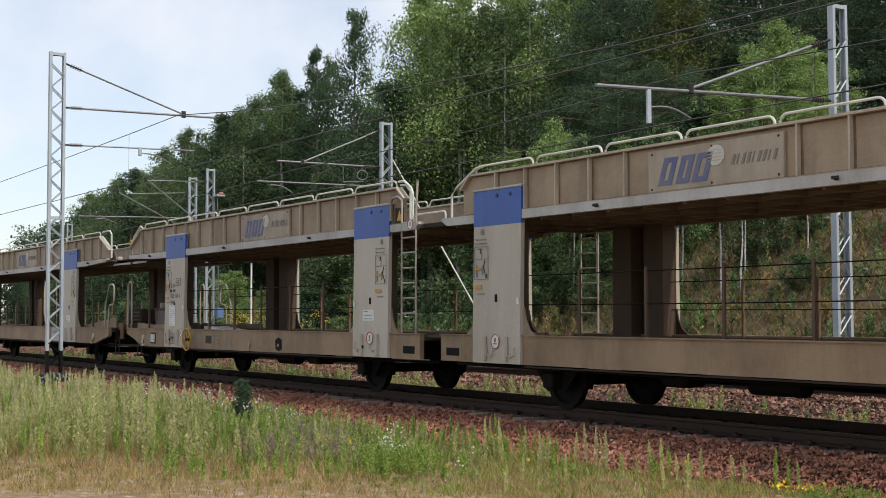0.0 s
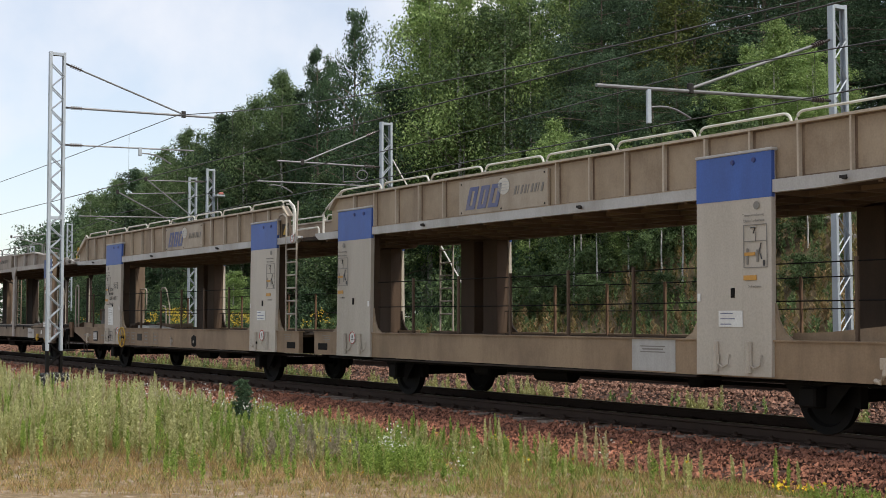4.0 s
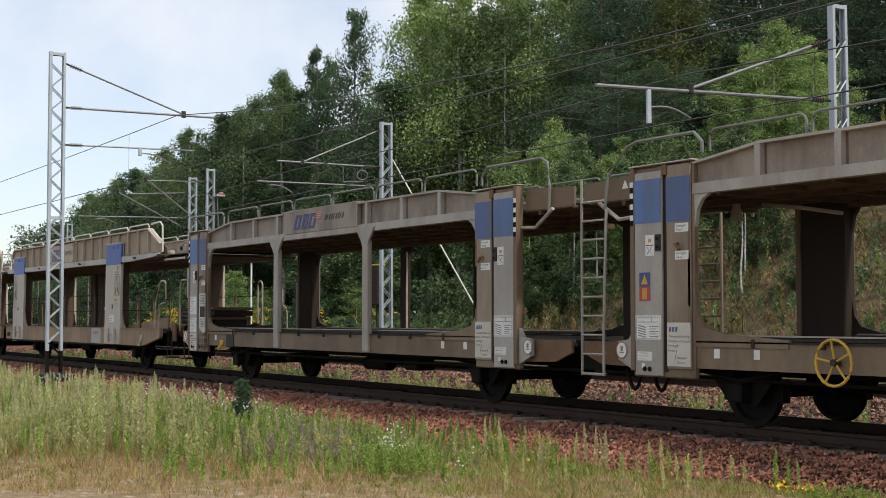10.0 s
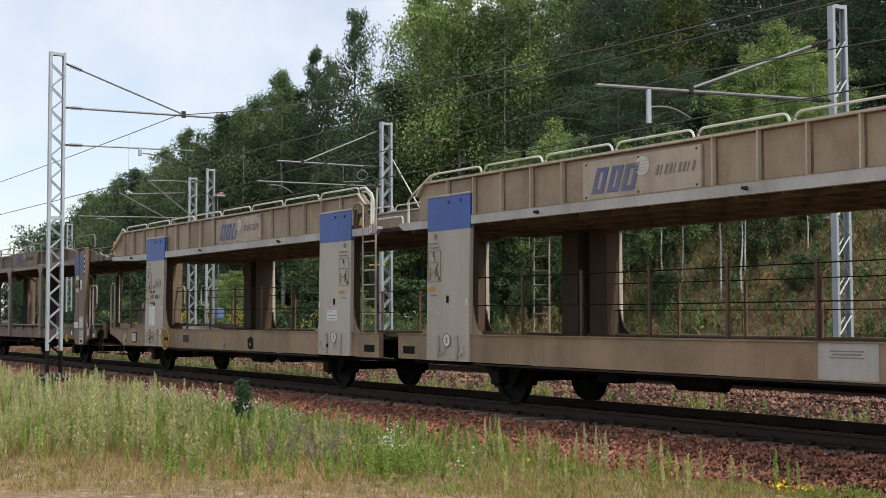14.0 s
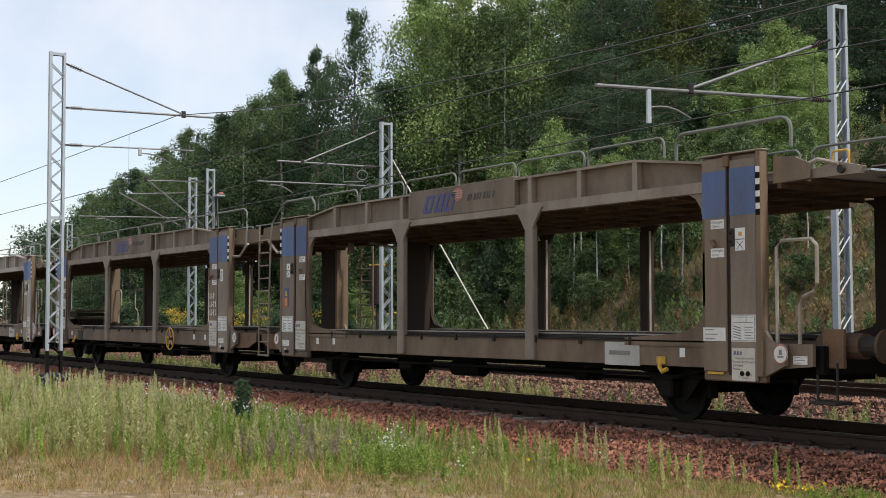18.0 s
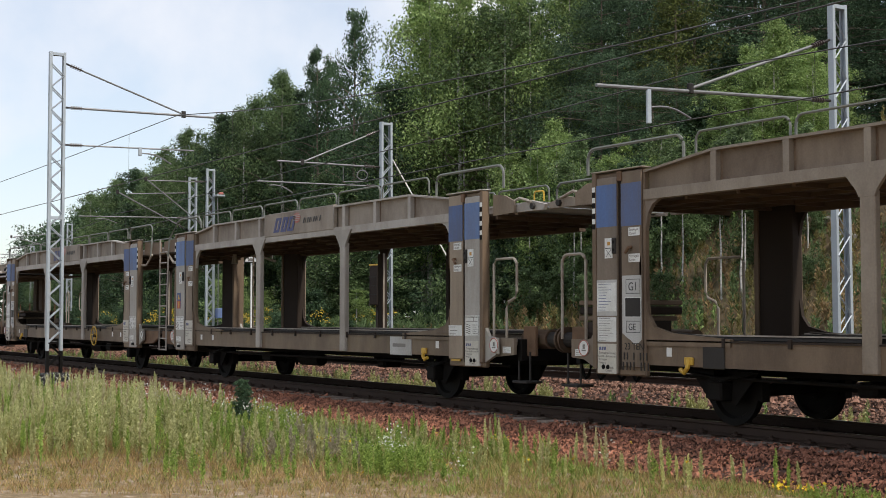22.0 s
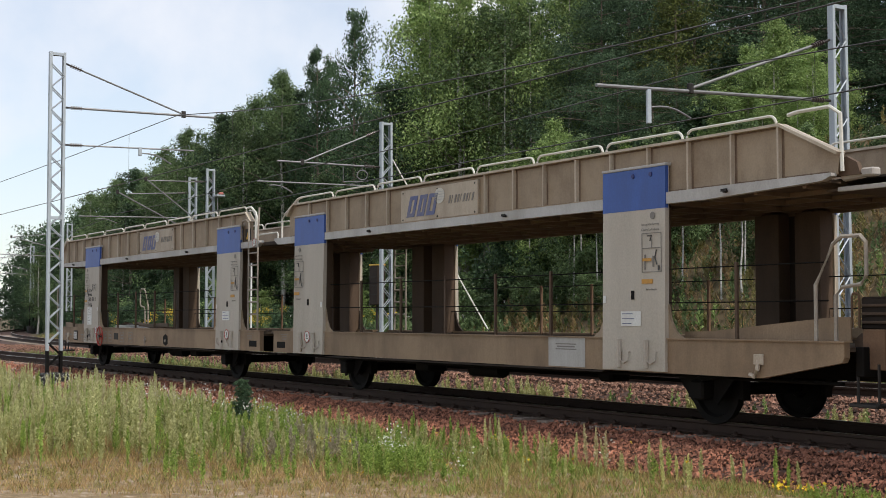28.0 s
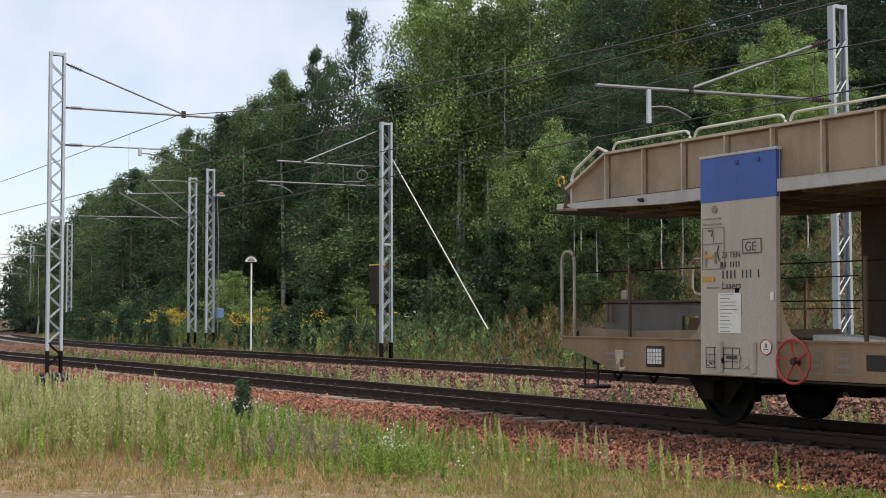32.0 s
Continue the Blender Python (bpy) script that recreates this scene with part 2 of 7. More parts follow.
    "purple": leafy("grey_feathery_grass", (0.27, 0.235, 0.15), (0.45, 0.40, 0.28), 0.35),
    "whiteflower": leafy("white_petals", (0.55, 0.55, 0.5), (0.8, 0.8, 0.75), 0.3),
    "goldenrod": leafy("goldenrod_petals", (0.42, 0.30, 0.03), (0.66, 0.47, 0.07), 0.3),
    "yellowflower": leafy("yellow_petals", (0.55, 0.38, 0.02), (0.75, 0.55, 0.05), 0.3),
}
# the paint of the dirtiest wagon: the same coats under more brown dust
DUSTY = {
    "web": mat("dusty_web_paint", (0.20, 0.152, 0.108), 0.68, dirt=(0.085, 0.055, 0.035), amount=0.85, scale=1.2, streak=1.3, vary=0.08, runs=0.6),
    "flange": mat("dusty_grey_paint", (0.275, 0.23, 0.18), 0.65, dirt=(0.13, 0.095, 0.065), amount=0.75, scale=1.0, streak=2, vary=0.08, runs=0.5),
    "sill": mat("dusty_sill_paint", (0.185, 0.13, 0.083), 0.68, dirt=(0.075, 0.046, 0.028), amount=0.8, scale=1.1, streak=1.6, vary=0.08, runs=0.5),
    "brown": mat("dusty_brown_paint", (0.205, 0.152, 0.105), 0.65, dirt=(0.085, 0.057, 0.036), amount=0.85, scale=1.0, streak=2.2, vary=0.1, runs=0.55),
    "browngrey": mat("dusty_pillar_paint", (0.235, 0.185, 0.14), 0.6, dirt=(0.11, 0.078, 0.052), amount=0.75, scale=0.9, streak=2.5, vary=0.1, runs=0.5),
    "faded": mat("dusty_blue_paint", (0.075, 0.14, 0.32), 0.6, dirt=(0.09, 0.09, 0.11), amount=0.7, scale=1.6, streak=3, vary=0.1, runs=0.5),
}
# ---- mesh code ----
class G:
    """Collects vertices and faces of one part. sx, sy mirror it."""

    def __init__(self, sx=1, sy=1):
        self.v, self.f, self.sx, self.sy = [], [], sx, sy

    def add(self, verts, faces):
        o = len(self.v)
        self.v += [(x * self.sx, y * self.sy, z) for x, y, z in verts]
        flip = self.sx * self.sy < 0
        self.f += [tuple(o + i for i in (reversed(f) if flip else f)) for f in faces]
        return self

    def box(self, x0, x1, y0, y1, z0, z1, c=0.0):
        if c <= 0:
            return self.add([(x, y, z) for z in (z0, z1) for y in (y0, y1) for x in (x0, x1)],
                            [(0, 2, 3, 1), (4, 5, 7, 6), (0, 1, 5, 4), (2, 6, 7, 3), (0, 4, 6, 2), (1, 3, 7, 5)])
        xs, ys, zs = (x0, x0 + c, x1 - c, x1), (y0, y0 + c, y1 - c, y1), (z0, z0 + c, z1 - c, z1)
        vs, ix = [], {}
        for i in range(4):
            for j in range(4):
                for k in range(4):
                    if sum(a in (0, 3) for a in (i, j, k)) == 1:
                        ix[i, j, k] = len(vs)
                        vs.append((xs[i], ys[j], zs[k]))
        fs = []
        A = lambda *t: ix[t]
        fs += [(A(1, 1, 0), A(1, 2, 0), A(2, 2, 0), A(2, 1, 0)), (A(1, 1, 3), A(2, 1, 3), A(2, 2, 3), A(1, 2, 3)),
               (A(1, 0, 1), A(2, 0, 1), A(2, 0, 2), A(1, 0, 2)), (A(1, 3, 1), A(1, 3, 2), A(2, 3, 2), A(2, 3, 1)),
               (A(0, 1, 1), A(0, 1, 2), A(0, 2, 2), A(0, 2, 1)), (A(3, 1, 1), A(3, 2, 1), A(3, 2, 2), A(3, 1, 2))]
        e = {0: 1, 3: 2}
        for a in (0, 3):
            for b in (0, 3):
                p, q = e[a], e[b]
                fs += [(A(1, a, q), A(2, a, q), A(2, p, b), A(1, p, b)), (A(a, 1, q), A(a, 2, q), A(p, 2, b), A(p, 1, b)),
                       (A(a, q, 1), A(a, q, 2), A(p, b, 2), A(p, b, 1))]
                for d in (0, 3):
                    fs.append((A(a, q, e[d]), A(p, b, e[d]), A(p, q, d)))
        return self.add(vs, fs)

    def prism(self, poly, y0, y1):
        """poly: (x, z) corners; thickness from y0 to y1."""
        n = len(poly)
        vs = [(x, y0, z) for x, z in poly] + [(x, y1, z) for x, z in poly]
        fs = [tuple(range(n)), tuple(reversed(range(n, 2 * n)))]
        fs += [(i, i + n, (i + 1) % n + n, (i + 1) % n) for i in range(n)]
        return self.add(vs, fs)

    def slab(self, poly, x0, x1):
        """poly: (y, z) corners; drawn out from x0 to x1."""
        n = len(poly)
        vs = [(x0, y, z) for y, z in poly] + [(x1, y, z) for y, z in poly]
        fs = [tuple(reversed(range(n))), tuple(range(n, 2 * n))]
        fs += [(i, (i + 1) % n, (i + 1) % n + n, i + n) for i in range(n)]
        return self.add(vs, fs)

    def tube(self, pts, r, n=6, r2=None):
        pts = [Vector(p) for p in pts]
        vs, fs, m = [], [], len(pts)
        for i, p in enumerate(pts):
            d = (pts[min(i + 1, m - 1)] - pts[max(i - 1, 0)]).normalized()
            s = d.cross(Vector((0, 0, 1)) if abs(d.z) < 0.9 else Vector((1, 0, 0))).normalized()
            w = s.cross(d)
            rr = r if r2 is None else r + (r2 - r) * i / (m - 1)
            for k in range(n):
                a = 2 * math.pi * k / n
                vs.append(tuple(p + s * (rr * math.cos(a)) + w * (rr * math.sin(a))))
        for i in range(m - 1):
            for k in range(n):
                k2 = (k + 1) % n
                fs.append((i * n + k, i * n + k2, (i + 1) * n + k2, (i + 1) * n + k))
        fs += [tuple(reversed(range(n))), tuple(range((m - 1) * n, m * n))]
        return self.add(vs, fs)

    def turned(self, prof, cx, cy, cz, n=20):
        """prof: (y, r) pairs turned round an axis along y."""
        vs, fs, m = [], [], len(prof)
        for y, r in prof:
            vs += [(cx + r * math.cos(2 * math.pi * k / n), cy + y, cz + r * math.sin(2 * math.pi * k / n)) for k in range(n)]
        for i in range(m - 1):
            for k in range(n):
                k2 = (k + 1) % n
                fs.append((i * n + k, i * n + k2, (i + 1) * n + k2, (i + 1) * n + k))
        fs += [tuple(reversed(range(n))), tuple(range((m - 1) * n, m * n))]
        return self.add(vs, fs)

    def mesh(self, name, material):
        me = bpy.data.meshes.new(name)
        me.from_pydata(self.v, [], self.f)
        me.materials.append(material)
        return me


def part(name, g, material, parent, label="", at=None):
    ob = new(name, g.mesh(name, material) if isinstance(g, G) else g)
    ob.parent = parent
    if at is not None:
        ob.matrix_basis = at
    if label:
        tagged(ob, label=label)
    return ob


def root(name, m, label, category, group="", kind=""):
    ob = new(name)
    ob.empty_display_size = 0.3
    ob.matrix_basis = m
    return tagged(ob, label, category, group, kind)


def solid(name, g, material, label="", category="", group="", kind="", m=None):
    ob = new(name, g.mesh(name, material) if isinstance(g, G) else g)
    if m is not None:
        ob.matrix_basis = m
    return tagged(ob, label, category, group, kind)


def quick(name, verts, faces, material, smooth_faces=False):
    """A mesh from arrays: verts (n, 3), faces (m, 3 or 4)."""
    me = bpy.data.meshes.new(name)
    verts, faces = np.asarray(verts, np.float32), np.asarray(faces, np.int32)
    k = faces.shape[1]
    me.vertices.add(len(verts))
    me.vertices.foreach_set("co", verts.ravel())
    me.loops.add(faces.size)
    me.loops.foreach_set("vertex_index", faces.ravel())
    me.polygons.add(len(faces))
    me.polygons.foreach_set("loop_start", np.arange(0, faces.size, k, dtype=np.int32))
    me.polygons.foreach_set("loop_total", np.full(len(faces), k, np.int32))
    me.update(calc_edges=True)
    if not smooth_faces:
        me.shade_flat()
    me.materials.append(material)
    return me


def smooth(a, b, x):
    t = np.clip((np.asarray(x, float) - a) / (b - a), 0, 1)
    return t * t * (3 - 2 * t)


def wavy(x, y, seed=0.0):
    """Gentle unevenness, -1 to 1, on arrays."""
    return (np.sin(x * 0.9 + 1.3 * np.sin(y * 0.7 + seed)) + np.sin(y * 1.3 + 1.1 * np.sin(x * 0.6 + 2 * seed)) + 0.6 * np.sin(x * 2.7 + y * 2.1 + seed) + 0.4 * np.sin(x * 4.9 - y * 5.3 + seed)) / 3.0
# ---- ground and tracks ----
def bend(x):
    return 0.0018 * np.maximum(0, -(np.asarray(x, float) + 45)) ** 2


def ground_z(x, y):
    x, y = np.broadcast_arrays(np.asarray(x, float), np.asarray(y, float))
    yy = np.where(y > 16, y - np.minimum(bend(x), 60), y)
    z = np.interp(yy, [-3000, -20, 3, 8, 10.2, 11.5, 15.8, 17.0, 21.5, 22.6, 24.5, 60, 3000], [-1.5, -0.6, -0.42, -0.52, -0.52, -0.55, -0.50, -0.42, -0.34, -0.08, 0.08, 1.2, 6.0])
    hill = smooth(-50, -25, x) * (1 - smooth(40, 120, x))
    z = z + hill * (np.clip(yy - 23.6, 0, 7.6) * 0.86 + np.clip(yy - 31.2, 0, 30) * 0.12)
    z = z + 0.05 * wavy(x * 1.4, y * 1.4) * smooth(0, 2, np.abs(y - 16) - 5.2) + 0.25 * hill * wavy(x * 0.8, y * 0.8, 3) * smooth(24.5, 27, yy)
    return z


def axis(*stretches):
    return np.unique(np.concatenate([np.arange(a, b, s) for a, b, s in stretches]))


def ground():
    xs = axis((-3000, -400, 400), (-400, -120, 20), (-120, -62, 2.5), (-62, 0, 0.5), (0, 60, 5), (60, 400, 40), (400, 3001, 400))
    ys = axis((-3000, -100, 400), (-100, 0, 10), (0, 34, 0.5), (34, 80, 4), (80, 400, 40), (400, 3001, 400))
    X, Y = np.meshgrid(xs, ys)
    v = np.stack([X, Y, ground_z(X, Y)], -1).reshape(-1, 3)
    nx, ny = len(xs), len(ys)
    i = (np.arange(ny - 1)[:, None] * nx + np.arange(nx - 1)[None]).ravel()
    me = quick("ground", v, np.stack([i, i + 1, i + nx + 1, i + nx], -1), M["soil"], True)
    tagged(new("ground", me), "sandy soil with patches of moss and dry grass", "ground", kind="structure")


M["soil"] = mat("mossy_soil", (0.135, 0.095, 0.05), 0.95, dirt=(0.06, 0.055, 0.022), amount=0.9, scale=1.2, grain=30, bump=0.5)


def sandy_way(m):
    """Trodden sand along the way in front, breaking up into the soil of the meadow."""
    n, l = m.node_tree.nodes, m.node_tree.links
    co, dot, noise, add, ramp, mix = (n.new("ShaderNode" + k) for k in ("TexCoord", "VectorMath", "TexNoise", "Math", "MapRange", "Mix"))
    dot.operation = "DOT_PRODUCT"
    dot.inputs[1].default_value = (-0.851, 0.525, 0)
    noise.inputs["Scale"].default_value, noise.inputs["Detail"].default_value, noise.inputs["Roughness"].default_value = 1.1, 8, 0.75
    l.new(co.outputs["Object"], dot.inputs[0])
    l.new(co.outputs["Object"], noise.inputs["Vector"])
    add.operation = "MULTIPLY_ADD"
    add.inputs[1].default_value = 3.5
    l.new(noise.outputs["Fac"], add.inputs[0])
    l.new(dot.outputs["Value"], add.inputs[2])
    ramp.inputs["From Min"].default_value, ramp.inputs["From Max"].default_value = 18.0, 21.3
    l.new(add.outputs["Value"], ramp.inputs["Value"])
    mix.data_type = "RGBA"
    hsv = next(k for k in n if k.type == "HUE_SAT")
    old = hsv.inputs["Color"].links[0].from_socket
    fine, tone = n.new("ShaderNodeTexNoise"), n.new("ShaderNodeValToRGB")
    fine.inputs["Scale"].default_value, fine.inputs["Detail"].default_value, fine.inputs["Roughness"].default_value = 5.0, 10, 0.78
    for e, (p, c) in zip((tone.color_ramp.elements[0], tone.color_ramp.elements[1], tone.color_ramp.elements.new(0.52)), ((0.36, (0.115, 0.085, 0.036, 1)), (0.66, (0.37, 0.25, 0.14, 1)), (0.52, (0.245, 0.165, 0.08, 1)))):
        e.position, e.color = p, c
    l.new(co.outputs["Object"], fine.inputs["Vector"])
    l.new(fine.outputs["Fac"], tone.inputs["Fac"])
    l.new(tone.outputs["Color"], mix.inputs[6])
    l.new(ramp.outputs["Result"], mix.inputs[0])
    l.new(old, mix.inputs[7])
    l.new(mix.outputs[2], hsv.inputs["Color"])


sandy_way(M["soil"])


def toe(x):
    """Near edge of the near ballast bed; it draws back beside the way."""
    return YC - 2.68 + 0.55 * smooth(-13.6, -11.0, x)


def near_z(x, y):
    return -0.48 + 0.225 * np.clip((y - toe(x)) / (YC - 1.75 - toe(x)), -0.3, 1) + 0.025 * np.clip((y - YC + 1.75) / 0.33, 0, 1)


def bed(name, yc, zr, curved):
    """Ballast bed: shoulders, flat top under the sleepers."""
    xs = axis((-200, -62, 4), (-62, 14, 1.0), (14, 60, 8))
    prof = [(-2.85, -0.75), (-2.68, -0.50), (-1.75, -0.275), (-1.42, -0.25), (1.42, -0.25), (1.75, -0.275), (3.0, -0.5), (3.2, -0.75)]
    v, f, n = [], [], len(prof)
    for i, x in enumerate(xs):
        c = float(bend(x)) if curved else 0.0
        v += [(x, yc + c + p + 0.06 * math.sin(x * 1.7 + k), zr + z + 0.012 * math.sin(3.1 * x + 2 * k)) for k, (p, z) in enumerate(prof)]
        if not curved:
            v[-n:-n + 2] = [(a, b + float(toe(x)) - YC + 2.68, c) for a, b, c in v[-n:-n + 2]]
        if i:
            f += [((i - 1) * n + k, (i - 1) * n + k + 1, i * n + k + 1, i * n + k) for k in range(n - 1)]
    tagged(new(name, quick(name, v, f, M["stone_bed"])), "red-brown crushed stone ballast bed of the track", "ballast", kind="structure")


# bed darker than its stones: painted shade for the gaps between them
M["stone_bed"] = mat("gap_shaded_ballast", (0.075, 0.038, 0.027), 0.95, dirt=(0.03, 0.018, 0.013), amount=0.8, scale=1.2, grain=38, bump=1.0)


def rail(yc, zr, side, curved, track):
    prof = [(-0.075, -0.172), (0.075, -0.172), (0.075, -0.158), (0.012, -0.135), (0.009, -0.045), (0.036, -0.036), (0.036, -0.006), (0.028, 0.0), (-0.028, 0.0), (-0.036, -0.006), (-0.036, -0.036), (-0.009, -0.045), (-0.012, -0.135), (-0.075, -0.158)]
    xs = axis((-200, -62, 4), (-62, 15, 2.0), (15, 60, 9)) if curved else axis((-200, 61, 10))
    v, f, n = [], [], len(prof)
    for i, x in enumerate(xs):
        c = float(bend(x)) if curved else 0.0
        v += [(x, yc + c + side * 0.752 + p, zr + z) for p, z in prof]
        if i:
            f += [((i - 1) * n + k, i * n + k, i * n + (k + 1) % n, (i - 1) * n + (k + 1) % n) for k in range(n)]
    me = quick("rail", v, f, M["rail_side"])
    me.materials.append(M["rail_top"])
    mi = np.zeros(len(f), np.int32)
    mi[np.arange(len(f)) % n == 7] = 1
    me.polygons.foreach_set("material_index", mi)
    part("rail", me, None, track, "rust-brown rail with a polished running surface")


def track(name, yc, zr, curved, x0, x1):
    t = root(name, Matrix.Identity(4), "railway track of rusty rails on worn sleepers in ballast", "railway track", kind="structure")
    for s in (-1, 1):
        rail(yc, zr, s, curved, t)
    g = G().box(-0.13, 0.13, -1.3, 1.3, -0.39, -0.176, 0.015)
    sl = g.mesh("sleeper", M["sleeper"])
    fg = G()
    for s in (-1, 1):
        fg.box(-0.09, 0.09, s * 0.752 - 0.19, s * 0.752 + 0.19, -0.176, -0.162, 0.004)
        for q in (-1, 1):
            fg.tube([(0.0, s * 0.752 + q * 0.12, -0.17), (0.0, s * 0.752 + q * 0.12, -0.10)], 0.028, 6)
            fg.box(-0.055, 0.055, s * 0.752 + q * 0.10 - 0.045, s * 0.752 + q * 0.10 + 0.045, -0.155, -0.125, 0.006)
    fm = fg.mesh("rail_fastening", M["rail_side"])
    x = x0
    k = 0
    while x < x1:
        c = float(bend(x)) if curved else 0.0
        m = Matrix.Translation((x + 0.02 * math.sin(7 * k), yc + c, zr)) @ Matrix.Rotation(0.012 * math.sin(3.3 * k), 4, "Z")
        sob = part("sleeper", sl, None, t, at=m)
        if not curved:
            part("rail_fastening", fm, None, sob)
        x += 0.62
        k += 1


def stones(name, n, xr, yr, zf, seed, label, size=(0.018, 0.042), kind="stone"):
    rng = np.random.default_rng(seed)
    u = rng.random(n)
    x = xr[1] - (xr[1] - xr[0]) * u ** 1.35
    y = rng.uniform(*yr, n)
    k = ((np.abs(x + 38.3) > 0.45) | (np.abs(y - 10.5) > 0.7)) & (y > toe(x) - 0.08)
    x, y, n = x[k], y[k], int(k.sum())
    base = np.array([(-1, -1, -0.6), (1, -1, -0.6), (1, 1, -0.6), (-1, 1, -0.6), (0, 0, 0.9)], float)
    faces = np.array([(0, 1, 4), (1, 2, 4), (2, 3, 4), (3, 0, 4)])
    s = rng.uniform(*size, (n, 1, 3)) * rng.uniform(0.8, 1.4, (n, 1, 1))
    p = base[None] * s * rng.uniform(0.6, 1.3, (n, 5, 1)) + rng.normal(0, 0.35, (n, 5, 3)) * s
    a, b = rng.uniform(0, 6.28, (n, 1)), rng.uniform(-0.7, 0.7, (n, 1))
    ca, sa, cb, sb = np.cos(a), np.sin(a), np.cos(b), np.sin(b)
    px, py, pz = p[..., 0], p[..., 1], p[..., 2]
    py, pz = py * cb - pz * sb, py * sb + pz * cb
    px, py = px * ca - py * sa, px * sa + py * ca
    v = np.stack([px + x[:, None], py + y[:, None], pz + (zf(x, y) + 0.012)[:, None]], -1).reshape(-1, 3)
    f = (np.arange(n)[:, None, None] * 5 + faces[None]).reshape(-1, 3)
    tagged(new(name, quick(name, v, f, M[kind])), label, "ballast stones", kind="stuff")


def bed_z(yc, zr):
    return lambda x, y: zr + np.interp(y - yc, [-2.85, -2.68, -1.75, -1.42, 1.42, 1.75, 3.0, 3.2], [-0.7, -0.50, -0.275, -0.25, -0.25, -0.275, -0.5, -0.7]) + 0.02


ground()
bed("ballast_bed", YC, 0.0, False)
bed("ballast_bed", Y2, Z2, True)
# ---- overhead line ----
def lattice_mast(name, x, y, z0, h, w=0.42, w_top=0.30, lean=-0.012, label="galvanised lattice mast of the overhead line", black=0.55, panels=11):
    """Two channels joined by zigzag bars on both faces, a black foot on a concrete block."""
    t = root(name, Matrix.Translation((x, y, z0)) @ Matrix.Rotation(0.0, 4, "Z"), label, "overhead line mast", "overhead line masts")
    fl, th, d = 0.075, 0.012, 0.15
    half = lambda z: (w + (w_top - w) * z / h) / 2
    lx = lambda z: lean * z
    # channel: web outside, two flanges turned inwards
    shape = [(-d / 2, 0.0), (d / 2, 0.0), (d / 2, fl), (d / 2 - th, fl), (d / 2 - th, th), (-d / 2 + th, th), (-d / 2 + th, fl), (-d / 2, fl)]
    for s in (-1, 1):
        for lo, hi, m, lab in ((0.0, black, "black", "black-painted mast foot"), (black, h, "galv", "")):
            vs = [(lx(z) + q, s * (half(z) - i), z) for z in (lo, hi) for q, i in shape]
            fs = [(k, (k + 1) % 8, (k + 1) % 8 + 8, k + 8) for k in range(8)]
            fs += [(0, 1, 4, 5), (1, 2, 3, 4), (0, 5, 6, 7), (8, 13, 12, 9), (9, 12, 11, 10), (8, 15, 14, 13)]
            part("mast_chord", G().add(vs, [f[::s] for f in fs]), M[m], t, lab)
    zs = [black * 0.3 + (h - black * 0.3 - 0.35) * k / (2 * panels) for k in range(2 * panels + 1)]
    for fx in (-1, 1):
        for k in range(2 * panels):
            s0 = 1 if k % 2 else -1
            p = Vector((lx(zs[k]) + fx * d / 2, s0 * (half(zs[k]) - 0.05), zs[k]))
            q = Vector((lx(zs[k + 1]) + fx * d / 2, -s0 * (half(zs[k + 1]) - 0.05), zs[k + 1]))
            part("lattice_bar", G().tube([p, q], 0.017, 4), M["galv" if zs[k] > black else "black"], t)
    for zz in (h - 0.06, h * 0.48):
        part("cross_plate", G().box(lx(zz) - d / 2, lx(zz) + d / 2, -half(zz) + th, half(zz) - th, zz - 0.04, zz + 0.04), M["galv"], t)
    g = G().box(-0.34, 0.34, -0.36, 0.36, -0.75, 0.0, 0.05)
    part("concrete_foot", g, M["concrete"], t, "tarred concrete block foot")
    return t


def arm(x, bars, bracket=None, steady=None, label="aluminium catenary cantilever on brown insulators, bolted to the mast"):
    """Cantilever in the plane x. bars: (y, z, y, z, radius) from the mast outwards; bracket: y, low z, high z; steady: y, z, y, z."""
    t = root("catenary_arm", Matrix.Identity(4), label, "catenary arm", "catenary arms")
    for y0, z0, y1, z1, r in bars:
        p, q = Vector((x, y0, z0)), Vector((x, y1, z1))
        d = (q - p).normalized()
        part("clamp", G().tube([p, p + d * 0.16], 0.03, 6), M["dark"], t)
        ins = G().tube([p + d * 0.14, p + d * 0.60], 0.024, 6)
        for k in range(5):
            c = p + d * (0.22 + 0.07 * k)
            ins.tube([c, c + d * 0.022], 0.056, 8)
        part("insulator", ins, M["insul"], t, "ribbed brown insulator")
        part("arm_tube", G().tube([p + d * 0.58, q], r, 8), M["tube"], t)
    if len(bars) > 1:
        y, z = bars[0][2], bars[0][3]
        part("joint_clamp", G().box(x - 0.04, x + 0.04, y - 0.06, y + 0.06, z - 0.1, z + 0.1, 0.012), M["dark"], t)
    if bracket:
        y, za, zb = bracket
        part("bracket", G().box(x - 0.03, x + 0.03, y - 0.05, y + 0.05, za, zb, 0.01), M["galv"], t)
    if steady:
        y0, z0, y1, z1 = steady
        pts = [(x, y0 + (y1 - y0) * a, z0 + (z1 - z0) * a + 0.09 * math.sin(math.pi * a)) for a in [k / 7 for k in range(8)]]
        part("steady_arm", G().tube(pts, 0.02, 6), M["tube"], t, "curved steady arm")
    return t


def line_wire(name, supports, z_cat, label):
    """Contact wire, carrying wire sagging after each support (x, y, contact height, sag), and droppers."""
    t = root(name, Matrix.Identity(4), label, "overhead wire", kind="structure")
    for (a, ya, za, s), (b, yb, zb, _) in zip(supports[:-1], supports[1:]):
        n = 14
